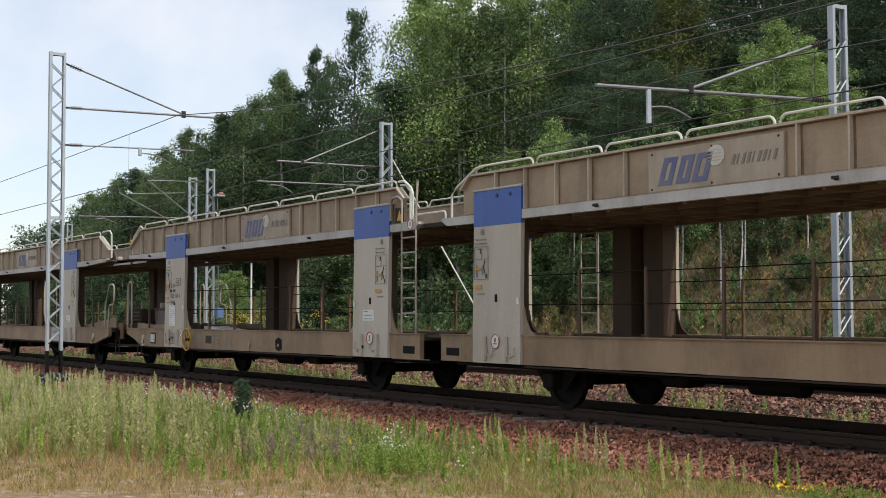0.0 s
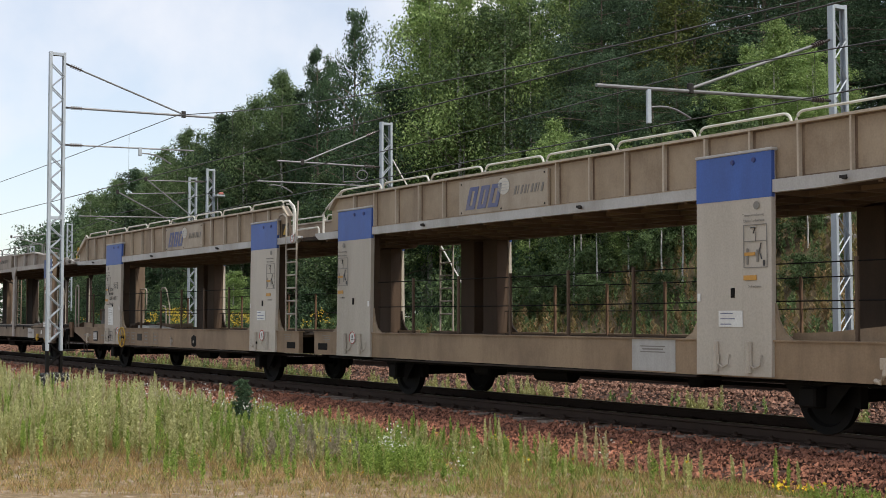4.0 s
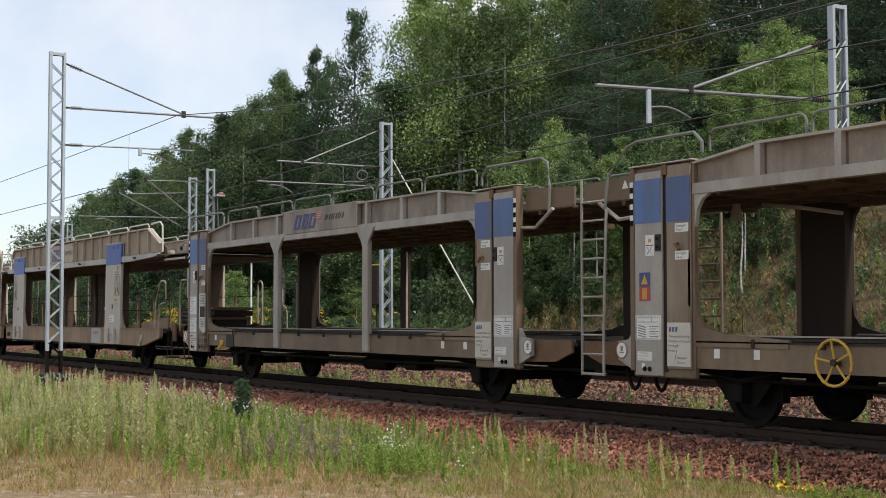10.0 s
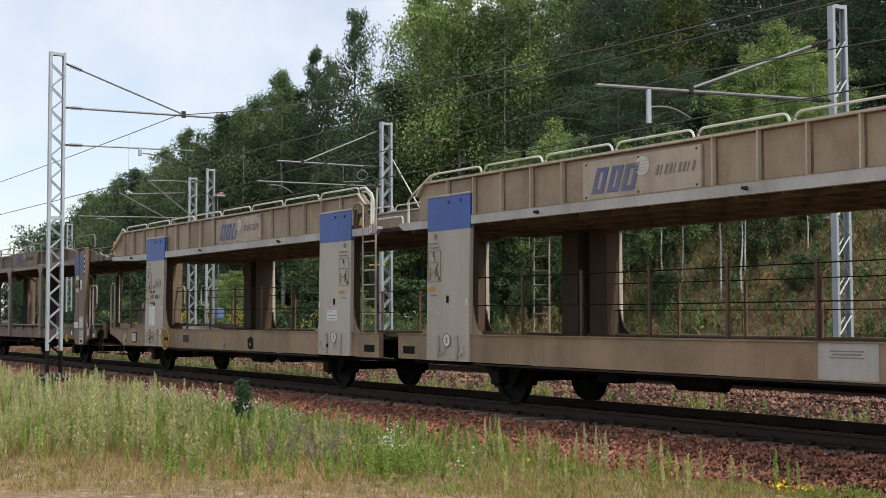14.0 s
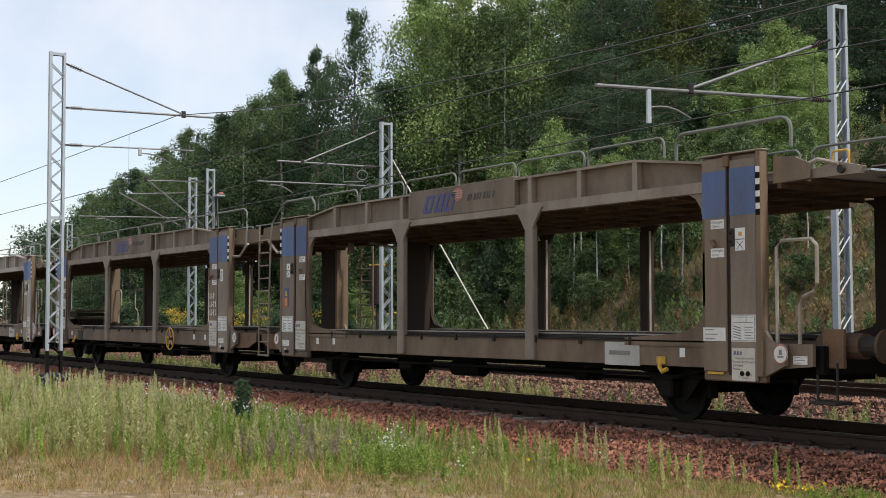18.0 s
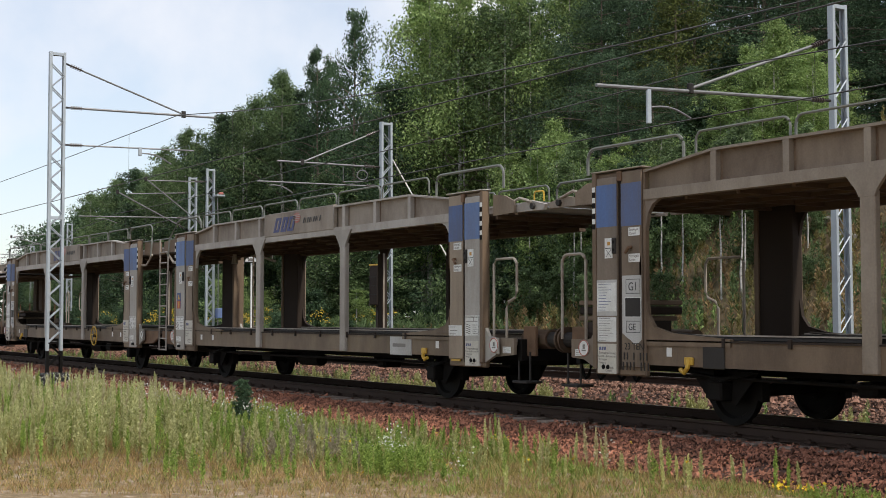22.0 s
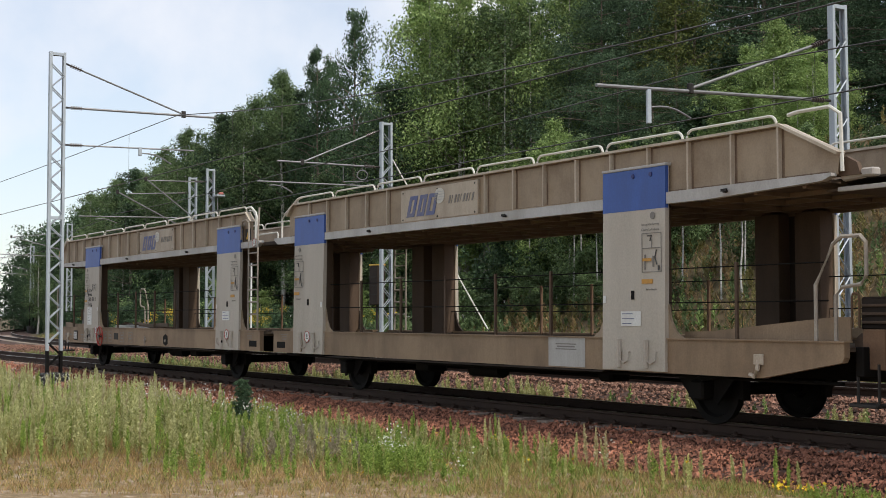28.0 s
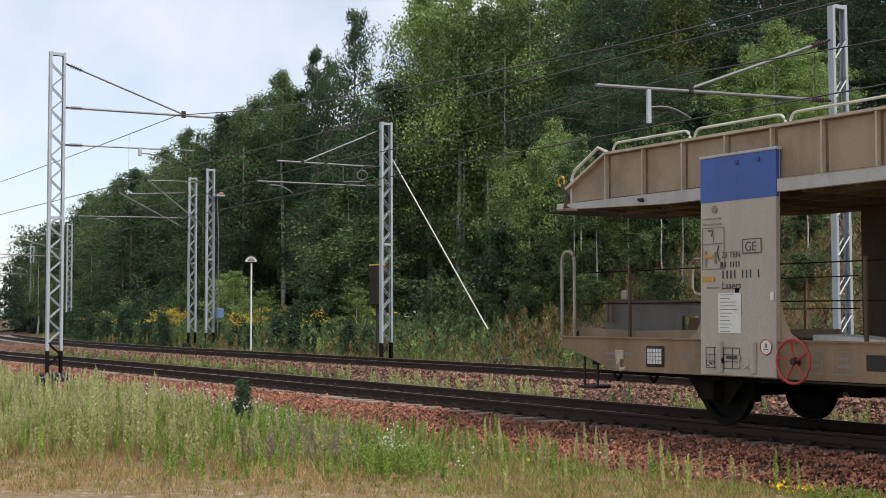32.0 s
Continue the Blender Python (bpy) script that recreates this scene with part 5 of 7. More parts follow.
    part("joint_channel", S().box(min(e1, f1), max(e0, f0), 1.41, 1.424, 0.66, 3.38), M["inner"], p, "dark joint between the pillar plates")
    part("head_panel", S().box(e0 + 0.003, e1 - 0.003, 1.458, 1.4655, 2.64, 3.23), M["faded"], p, "faded blue head panel")
    part("head_panel", S().box(f0 + 0.003, f1 - 0.003, 1.446, 1.4535, 2.63, 3.22), M["matt_blue"], p, "dull blue head panel")
    ed = (b - 0.085, b + 0.004) if outer else (a - 0.004, a + 0.085)
    part("edge_flange", S().box(ed[0], ed[1], deep + 0.04 if sy < 0 else 1.17, 1.47, 0.66, 3.41, 0.008), M["beam"], p, "rusty edge flange")
    part("head_plate", S().box(a - 0.02, b + 0.02, deep - 0.01, 1.475, 3.41, 3.43, 0.006), M["flange"], p, "worn grey head plate")
    part("head_bracket", S().box(mid - 0.05, mid + 0.05, 1.43, 1.472, 3.26, 3.40, 0.008), M["rust"], p)
    for k in range(8):
        part("height_mark", S().box(ed[0] + 0.01, ed[1] - 0.012, 1.469, 1.474, 2.62 + 0.075 * k, 2.69 + 0.075 * k), M["white" if k % 2 else "black"], p)
    for q in (0.35, 0.62):
        part("rust_seam", S().box(f0 + (f1 - f0) * (0.02 if outer else 0.9), f0 + (f1 - f0) * (0.1 if outer else 0.98), 1.45, 1.4525, 0.9 + q, 1.5 + q * 2), M["seam_brown"], p)
    fx = lambda d: (a - d) if outer else (b + d)
    up = [(fx(0), 2.98), (fx(0), 2.55), (fx(0.05), 2.78), (fx(0.14), 2.90), (fx(0.30), 2.98)]
    lo = [(fx(0), 1.0), (fx(1.6), 1.0), (fx(1.6), 1.10), (fx(0.5), 1.17), (fx(0.16), 1.25), (fx(0.04), 1.40), (fx(0), 1.65)]
    # far gussets carry their shade in the colour too
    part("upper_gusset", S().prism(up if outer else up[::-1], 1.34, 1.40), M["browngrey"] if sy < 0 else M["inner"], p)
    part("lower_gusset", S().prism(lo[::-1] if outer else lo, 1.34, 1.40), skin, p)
    ex = lambda d: (b + d) if outer else (a - d)
    out = [(ex(0), 0.66), (ex(0.32), 0.80), (ex(0.32), 1.05), (ex(0.10), 1.08), (ex(0), 1.22)]
    part("end_gusset", S().prism(out if outer else out[::-1], 1.36, 1.42), M["browngrey"], p)
    if sy < 0:
        X = lambda u: sx * u
        lo_e, lo_f = min(X(e0), X(e1)), min(X(f0), X(f1))
        we, wf = e1 - e0, f1 - f0
        if outer and sx < 0:
            part("pale_field", G().box(lo_e + 0.004, lo_e + we - 0.004, -1.4655, -1.460, 1.40, 1.90), M["band"], p, "pale grey repainted field")
            placard(p, lo_e + 0.02, 1.46, we - 0.04, 0.40, -1.4655, 6, ink="logo_old", label="white address notice with blue print", seed=31)
            placard(p, lo_e + 0.02, 1.04, we - 0.04, 0.34, -1.462, 6, label="white loading notice with a drawing", seed=32)
            transport_notice(p, lo_e + 0.02, 0.60, we - 0.04, 0.41, -1.462)
            part("pale_field", G().prism([(lo_f + 0.02, 1.16), (lo_f + wf * 0.72, 1.0), (lo_f + wf - 0.004, 1.08), (lo_f + wf - 0.004, 1.95), (lo_f + 0.02, 1.95)], -1.4535, -1.449), M["band"], p, "pale grey repainted field")
            for txt, z, h in (("G1", 1.70, 0.2), ("GE", 1.17, 0.16)):
                part("print_frame", frame_bars(lo_f + 0.1, z, 0.3, h, -1.4555), M["print"], p)
                letters(txt, h * 0.8, lo_f + 0.15, -1.456, z + h * 0.22, p, M["print"])
            part("dark_square", G().box(lo_f + 0.08, lo_f + 0.42, -1.4575, -1.452, 1.38, 1.65), M["dark"], p, "dark square with a pale frame")
            part("print_frame", frame_bars(lo_f + 0.08, 1.38, 0.34, 0.27, -1.459), M["white"], p)
            letters("23 TEN", 0.13, lo_f + 0.06, -1.454, 0.94, p, M["dark"])
            tagged(part("number_print", bars(lo_f + 0.04, 0.80, 0.10, "11 1 111"), M["dark"], p, "printed bars"), kind="stuff")
            tagged(part("number_print", bars(lo_f + 0.02, 0.66, 0.11, "1111 111"), M["dark"], p, "printed bars"), kind="stuff")
        else:
            loading_notice(p, lo_e + 0.015, 1.08, we - 0.03, 0.33, -1.462)
            if not outer:
                placard(p, lo_e + 0.05, 0.80, we * 0.55, 0.12, -1.462, 2, label="small white notice", seed=int(a * 10))
                part("small_tag", G().box(lo_e + we * 0.25, lo_e + we * 0.36, -1.466, -1.462, 0.70, 0.76), M["white"], p)
            if outer:
                transport_notice(p, lo_e + 0.02, 0.60, we - 0.05, 0.40, -1.462)
                q = placard(p, lo_f + 0.01, 1.08, wf - 0.03, 0.17, -1.45, 2, label="small white owner's notice", seed=51)
                part("yellow_mark", G().box(lo_f + 0.08, lo_f + 0.36, -1.452, -1.44, 0.665, 0.695), M["yellow"], p, "yellow paint mark")
            else:
                transport_notice(p, lo_f + 0.01, 0.74, wf - 0.02, 0.57, -1.45)
        for z, row in ((2.49, ("Entriegelt", "Ouvert")), (2.13, ("Verriegelt", "Ferme"))):
            q = part("small_tag", G().box(lo_f + wf * 0.38, lo_f + wf * 0.93, -1.456, -1.45, z, z + 0.115), M["white"], p, "small white lettered tag")
            for k, txt in enumerate(row):
                letters(txt, 0.05, lo_f + wf * 0.42, -1.4565, z + 0.068 - 0.052 * k, q, M["greyprint"])
        t0 = lo_e + (we * 0.22 if (sx > 0) == outer else we * 0.42)
        q = part("small_tag", G().box(t0, t0 + 0.17, -1.468, -1.462, 2.20, 2.48), M["white"], p, "white tag with two pictograms")
        part("pictogram", G().box(t0 + 0.06, t0 + 0.12, -1.4705, -1.468, 2.38, 2.43), M["orange"], q)
        part("cross_stroke", G().tube([(t0 + 0.03, -1.469, 2.22), (t0 + 0.14, -1.469, 2.32)], 0.004, 4), M["print"], q)
        part("cross_stroke", G().tube([(t0 + 0.14, -1.4695, 2.22), (t0 + 0.03, -1.4695, 2.32)], 0.004, 4), M["print"], q)
        part("tag_line", G().box(t0 + 0.01, t0 + 0.16, -1.4705, -1.468, 2.335, 2.345), M["print"], q)
        part("lock_box", G(sx, -1).box(e0 + we * (0.0 if outer else 0.8), e0 + we * (0.2 if outer else 1.0), 1.462, 1.49, 2.26, 2.48, 0.01), M["dark"], p, "dark lock box")
        part("lock_hole", G(sx, -1).box(e0 + we * (0.05 if outer else 0.85), e0 + we * (0.15 if outer else 0.95), 1.488, 1.494, 2.29, 2.33).box(e0 + we * (0.05 if outer else 0.85), e0 + we * (0.15 if outer else 0.95), 1.488, 1.494, 2.40, 2.44), M["black"], p)
        part("latch_arm", G(sx, -1).tube([((f0 + f1) / 2, 1.45, 2.34), ((f0 + f1) / 2, 1.5, 2.33), ((f0 + f1) / 2 + 0.07, 1.5, 2.26)], 0.025, 6), M["rust"], p)
        part("foot_bolt", G(sx, -1).turned([(0, 0.001), (0, 0.035), (0.02, 0.03), (0.02, 0.001)], e0 + 0.2, 1.462, 0.69, 8).turned([(0, 0.001), (0, 0.035), (0.02, 0.03), (0.02, 0.001)], e0 + 0.3, 1.462, 0.69, 8), M["black"], p)
        if not outer and sx > 0:
            q = part("warning_board", G().box(lo_e + 0.1, lo_e + 0.32, -1.468, -1.462, 1.60, 1.98), M["signblue"], p, "blue warning board with yellow triangle and red sign")
            part("triangle", G().prism([(lo_e + 0.14, 1.82), (lo_e + 0.28, 1.82), (lo_e + 0.21, 1.95)], -1.471, -1.468), M["yellow"], q)
            part("red_field", G().box(lo_e + 0.10, lo_e + 0.32, -1.4695, -1.468, 1.60, 1.79), M["red"], q)
            part("pale_field", G().box(lo_e + 0.16, lo_e + 0.26, -1.4715, -1.4695, 1.62, 1.77), M["orange"], q)
    return p


def unit_b(w, sx, front):
    for sy in (-1, 1):
        S = lambda: G(sx, sy)
        near = sy < 0
        for a, b, outer in ((1.36, 2.58, False), (14.04, 15.12, True)):
            if near:
                pillar_b(w, sx, sy, a, b, outer)
            else:
                pillar_b(w, sx, sy, a + (0.5 if sx > 0 else -0.15), b + (0.15 if sx > 0 else -0.5), outer)
        web = [(2.58, 3.10), (14.04, 3.10), (14.04, 3.34), (12.7, 3.50), (3.75, 3.50), (2.58, 3.36)]
        part("girder_web", S().prism(web, 1.30, 1.33), M["web"], w, "grey-brown side girder of the upper deck")
        part("girder_top", S().prism([(2.55, 3.36), (3.75, 3.50), (12.7, 3.50), (14.06, 3.34), (14.06, 3.37), (12.7, 3.535), (3.75, 3.535), (2.55, 3.39)], 1.26, 1.42), M["flange"], w)
        # far beam is darker than the near one, painted with the deck's shade
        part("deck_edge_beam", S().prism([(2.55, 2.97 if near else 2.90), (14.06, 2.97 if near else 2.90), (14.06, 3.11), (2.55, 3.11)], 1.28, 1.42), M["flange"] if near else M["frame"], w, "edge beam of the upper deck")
        for u in (3.72, 5.0, 6.3, 10.22, 11.45, 12.7):
            part("stiffener", S().box(u - 0.05, u + 0.05, 1.33, 1.415, 3.11, 3.50), M["flange"], w)
            if near:
                for q in (-1, 1):
                    part("rust_seam", S().box(u + q * 0.068 - 0.018, u + q * 0.068 + 0.018, 1.33, 1.3335, 3.115, 3.495), M["seam_brown"], w)
        for u in (6.30, 10.22) if near else (6.75, 9.65):
            # far columns: shade put in as dark brown instead of the near grey
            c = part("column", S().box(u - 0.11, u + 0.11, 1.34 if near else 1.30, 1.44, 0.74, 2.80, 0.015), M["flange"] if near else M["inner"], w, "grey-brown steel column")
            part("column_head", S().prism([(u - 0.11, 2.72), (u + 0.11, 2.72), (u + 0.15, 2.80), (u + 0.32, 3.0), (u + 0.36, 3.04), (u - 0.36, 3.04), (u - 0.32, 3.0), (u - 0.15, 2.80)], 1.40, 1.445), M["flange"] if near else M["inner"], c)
            if not near:
                # painted sunlit edge, always on the +x side of the column
                part("edge_strip", G(1, 1).box(sx * u + 0.112, sx * u + 0.120, 1.32, 1.36, 1.05, 2.80), M["pale_tube"], c, "pale strip painted as the sunlit edge")
        pan = part("emblem_panel", S().box(6.62, 9.84, 1.34, 1.43, 3.075, 3.56, 0.012), M["web"], w, "grey-brown panel with a blue and red emblem")
        if near:
            emblem(-9.55 if sx < 0 else 6.9, 3.09, 2.45, 0.45, -1.433, pan, "logo", "faded_red")
            part("panel_edge", S().box(6.63, 9.83, 1.43, 1.436, 3.545, 3.558).box(6.62, 6.635, 1.43, 1.436, 3.08, 3.545).box(9.825, 9.84, 1.43, 1.436, 3.08, 3.545), M["flange"], pan)
            part("emblem_slot", S().box(7.9, 8.0, 1.415, 1.425, 3.08, 3.11).box(8.06, 8.16, 1.415, 1.425, 3.08, 3.11), M["black"], pan)
        girder_hoops(w, sx, sy, 1.28, 3.52, 0.28, [(2.75 + 1.75 * k, 2.75 + 1.75 * k + 1.66) for k in range(6)], "grey_rail")
        part("end_rail", S().tube(hoop(13.4, 15.45, 3.43, 3.80, 1.28, bendr=0.16), 0.024, 6), M["grey_rail"], w)
        part("inner_rail", S().tube([(2.6, 1.28, 3.52), (2.6, 1.28, 3.66), (2.45, 1.28, 3.80), (0.95, 1.28, 3.80), (0.80, 1.28, 3.72), (0.66, 1.34, 3.35), (0.66, 1.36, 2.95)] if sx < 0 else [(2.6, 1.28, 3.52), (2.6, 1.28, 3.66), (2.45, 1.28, 3.80), (1.3, 1.28, 3.80), (1.1, 1.30, 3.74), (0.80, 1.40, 3.35), (0.76, 1.42, 2.9)], 0.024, 6), M["grey_rail"], w)
        s = part("sole_bar", S().prism([(1.36, 0.72), (15.0, 0.74), (15.0, 1.06), (1.36, 1.06)], 1.30, 1.38), M["sill"], w, "brown dusty side sill")
        part("sill_flange", S().box(2.58, 14.04, 1.26, 1.40, 1.055, 1.075), M["inner"], s)
        for k in range(9):
            u = 3.6 + 1.12 * k
            part("track_bracket", S().box(u - 0.03, u + 0.03, 1.38, 1.41, 1.0, 1.11, 0.005), M["inner"], s)
        part("wheel_track", S().box(2.9, 13.7, 1.16, 1.25, 1.085, 1.135, 0.008), M["dark"], w, "dark wheel track on the lower deck")
        # thin pale bar painted as the highlight along the wheel track
        part("track_lip", S().box(2.9, 13.7, 1.235, 1.262, 1.135, 1.155), M["pale_tube"], w)
        part("wheel_rail", S().tube([(3.0, 1.25, 1.12), (4.0, 1.25, 1.10), (12.6, 1.25, 1.10), (13.6, 1.25, 1.16)], 0.022, 5), M["dark"], w)
        # middle end web browned darker: the shadow on it is in the colour
        part("end_web", S().prism([(0.12, 3.02), (1.36, 3.02), (1.36, 3.36), (0.12, 3.30)], 1.26, 1.29), M["beam"], w)
        part("end_web", S().prism([(15.16, 3.0), (15.75, 3.02), (15.75, 3.2), (15.5, 3.3), (15.16, 3.34)], 1.26, 1.29), M["brown"], w)
        part("end_sill", S().prism([(0.15, 0.86), (0.55, 0.72), (1.36, 0.70), (1.36, 1.04), (0.15, 1.04)], 1.28, 1.33), M["rust"], w, "rusty end sill")
        part("end_sill", S().prism([(15.1, 0.74), (15.8, 0.80), (15.8, 1.06), (15.1, 1.06)], 1.28, 1.33), M["brown"], w)
        if near:
            part("brace_tube", S().tube([(1.4, 1.36, 2.76), (1.0, 1.36, 2.74), (0.55, 1.36, 3.0)], 0.03, 6), M["pale_tube"], w)
            ring(sx * 1.12, 0.93, -1.345 - 0.08, 0.12, w, "white", "faded_red" if sx > 0 else "greyprint")
            ring(sx * 15.38, 0.94, -1.425, 0.12, w, "white", "faded_red")
            placard(w, sx * 15.6 - 0.1, 0.82, 0.22, 0.1, -1.335, 2, label="small white tag", seed=8)
            if front:
                part("data_board", S().box(12.0, 12.75, 1.38, 1.395, 0.72, 1.04), M["band"], s, "light grey data board")
                part("board_print", S().box(12.1, 12.55, 1.396, 1.399, 0.86, 0.92), M["greyprint"], s)
            else:
                part("black_panel", S().box(12.55, 12.95, 1.38, 1.40, 0.72, 1.0, 0.01), M["dark"], s, "dark plate on the side sill")
                part("grey_square", S().box(14.2, 14.3, 1.38, 1.385, 0.9, 1.0), M["dark"], w)
            part("tow_hook", S().tube([(13.2, 1.40, 0.84), (13.2, 1.43, 0.72), (13.26, 1.43, 0.66), (13.34, 1.42, 0.70)], 0.032, 6).box(13.12, 13.28, 1.38, 1.42, 0.76, 0.86, 0.01), M["yellow"], s, "yellow tow hook")
            for u in (2.9, 3.6, 13.55):
                part("sill_tag", S().box(u, u + 0.1, 1.381, 1.386, 0.86, 0.98), M["white"], s)
        if near and not front:
            part("grab_rail", S().tube(hoop(15.45, 16.02, 1.06, 2.30, 1.33, bendr=0.14), 0.024, 6), M["pale_tube"], w, "upright grab hoop on the lower deck")
        for u0, u1 in () if near and not front else ((15.24, 15.88),) if near else ((15.0, 15.84),):
            part("grab_rail", S().tube([(u0, 1.33, 1.06), (u0, 1.33, 2.22), (u0 + 0.08, 1.33, 2.30), (u1 - 0.08, 1.33, 2.30), (u1, 1.33, 2.22), (u1, 1.33, 1.78), (u1 - 0.05, 1.33, 1.68), (u1 - 0.22, 1.33, 1.62), (u1 - 0.28, 1.33, 1.52), (u1 - 0.28, 1.33, 1.06)], 0.024, 6), M["pale_tube"], w, "bent grab rail on the lower deck")
    part("upper_deck", G(sx).box(0.2, 15.6, -1.28, 1.28, 3.0, 3.04), M["deck"], w, "brown steel plate of the upper deck")
    u = 1.0
    while u < 15.6:
        part("cross_beam", G(sx).box(u - 0.03, u + 0.03, -1.28, 1.28, 2.94, 3.0), M["frame"], w)
        u += 0.95
    for y in (-0.7, 0.0, 0.7):
        part("deck_rib", G(sx).box(0.4, 15.4, y - 0.03, y + 0.03, 2.95, 3.0), M["frame"], w)
    part("lower_deck", G(sx).box(0.3, 15.7, -1.28, 1.28, 0.95, 1.0), M["deck"], w, "worn steel plate of the lower deck")
    # stack of folded bridge flaps at the rear end
    if not front:
        f = part("folded_bridge", G(sx).box(15.1, 16.3, -0.8, 0.2, 1.42, 1.54, 0.02), M["inner"], w, "dark brown stack of folded bridge flaps")
        for z0, z1, d in ((1.56, 1.63, 0.0), (1.33, 1.40, 0.12)):
            part("flap", G(sx).box(15.1 + d, 16.25, -0.85, 0.2, z0, z1, 0.012), M["beam"], f)
        for u in (15.3, 15.95):
            part("flap_leg", G(sx).box(u - 0.06, u + 0.06, -0.7, 0.1, 1.0, 1.34, 0.01), M["inner"], f)
        part("flap_spring", G(sx).tube([(15.35, -0.9, 1.16), (15.85, -0.9, 1.16)], 0.17, 12), M["inner"], w, "dark brown spring housing")
        part("yellow_lever", G(sx).tube([(15.55, -0.95, 1.3), (15.4, -0.95, 1.52)], 0.02, 6), M["yellow"], w, "small yellow lever")
    else:
        part("flap_stay", G(sx).tube([(3.6, 0.2, 2.72), (2.9, 0.2, 2.84), (2.2, 0.2, 2.93)], 0.03, 6), M["pale_tube"], w)
        part("lamp_cone", G(sx).tube([(2.1, -0.2, 2.93), (2.1, -0.2, 2.7)], 0.05, 8, 0.09), M["pale_tube"], w)
    underframe(w, sx, 0.2, 15.3)
    for u in (3.0, 13.0):
        running_gear(w, sx * u)
    coupling(w, sx, 16.05)
    part("joint_plate", G(sx).box(15.4, 16.5, -1.1, 1.1, 3.055, 3.08), M["galv"], w, "grey steel bridge plate between upper decks")
    for y in (-1.2, 1.2):
        j = part("joint_arm", G(sx).prism([(15.3, 3.02), (16.45, 3.02), (16.5, 3.10), (16.1, 3.19), (15.7, 3.12), (15.3, 3.16)], y - 0.035, y + 0.035), M["flange"], w, "worn grey hinge cheek of the bridge plate")
        part("hinge_pin", G(sx).tube([(16.2, y - 0.08, 3.09), (16.2, y + 0.08, 3.09)], 0.05, 8), M["dark"], j)
        part("hinge_stay", G(sx).tube([(15.5, y - 0.05, 3.15), (15.85, y - 0.05, 3.24), (16.15, y - 0.05, 3.16)], 0.022, 6), M["pale_tube"], j)
    part("yellow_grip", G(sx).tube(hoop(15.75, 16.0, 3.2, 3.36, -0.9, bendr=0.04), 0.014, 5), M["yellow"], w, "small yellow grip")


def wagon_b(paint, wheel_label, wheel_x, label="double-deck car carrier wagon, weathered grey-brown with faded blue pillar heads, empty"):
    w = root("car_carrier_wagon", Matrix.Identity(4), label, "freight wagon", "wagons of the train")
    unit_b(w, 1, True)
    unit_b(w, -1, False)
    handwheel(wheel_x, 0.86, -1.41, 0.265, w, paint, wheel_label)
    lad = part("ladder", G().tube([(0.25, -1.44, 0.56), (0.25, -1.44, 3.35)], 0.022, 6).tube([(0.74, -1.44, 0.56), (0.74, -1.44, 1.2), (0.80, -1.43, 2.9)], 0.022, 6).tube([(0.25, -1.44, 0.58), (0.74, -1.44, 0.58)], 0.022, 6), M["flange"], w, "worn steel ladder")
    for k in range(9):
        part("rung", G().tube([(0.25, -1.44, 0.86 + 0.27 * k), (0.76, -1.44, 0.86 + 0.27 * k)], 0.016, 5), M["flange"], lad)
    far = part("ladder", G().tube([(0.05, 1.44, 0.56), (0.05, 1.44, 3.35)], 0.024, 6).tube([(-0.5, 1.44, 0.56), (-0.5, 1.44, 3.35)], 0.024, 6), M["brown"], w, "worn steel ladder")
    for k in range(9):
        part("rung", G().tube([(0.05, 1.44, 0.86 + 0.27 * k), (-0.5, 1.44, 0.86 + 0.27 * k)], 0.018, 5), M["brown"], far)
    for k, x in enumerate((0.95, 1.5)):
        pts = [(x + 0.35 * q / 8, -1.2, 0.66 - 0.27 * math.sin(math.pi * q / 8)) for q in range(9)]
        part("brake_hose", G().tube(pts, 0.028, 6), M["black"], w)
    part("bridge_plate", G().box(-0.8, 0.8, -1.15, 1.15, 3.05, 3.07), M["deck"], w)
    part("middle_coupling", G().box(-0.6, 0.6, -0.35, 0.35, 0.5, 0.95, 0.03), M["black"], w)
    part("coupling_cover", G().prism([(-0.2, 0.62), (0.3, 0.62), (0.2, 1.0), (-0.35, 1.05)], -1.1, -0.6), M["black"], w)
    tri = part("warning_triangle", G().prism([(0.98, 3.17), (1.12, 3.17), (1.05, 3.29)], -1.296, -1.291), M["white"], w, "small warning triangle")
    return w


CENTRES = (-19.74, -52.82, -85.94, -118.92, -152.03, -185.10, -218.22)
KINDS = "AABABBA"
WAGONS, WHEELSETS = [], []


def train():
    first = None
    for i, (c, k) in enumerate(zip(CENTRES, KINDS)):
        m = Matrix.Translation((c, YC, 0))
        if k == "A" and first:
            w = copy_thing(first, m)
        elif k == "A":
            w = first = wagon_a("yellow", "yellow handwheel of the parking brake")
        elif i == 4:
            clean = dict(M)
            M.update(DUSTY)
            w = wagon_b("yellow", "yellow handwheel of the parking brake", -5.02, "double-deck car carrier wagon, dark brown dust, dull blue heads, empty")
            M.update(clean)
        else:
            w = wagon_b("yellow", "yellow handwheel of the parking brake", 4.95 if i == 2 else -5.02)
        w.matrix_basis = m
        WAGONS.append((w, c))
    # chalked scrawl on one pillar
    g = G()
    for z, n in ((1.80, 3), (1.61, 4), (1.42, 4)):
        for k in range(n):
            x = -2.52 + 0.11 * k
            g.box(x + 0.02, x + 0.04, -1.458, -1.4535, z + 0.01 * (k % 2), z + 0.15).box(x + 0.04, x + 0.085, -1.458, -1.4535, z + 0.02 + 0.04 * (k % 3), z + 0.038 + 0.04 * (k % 3))
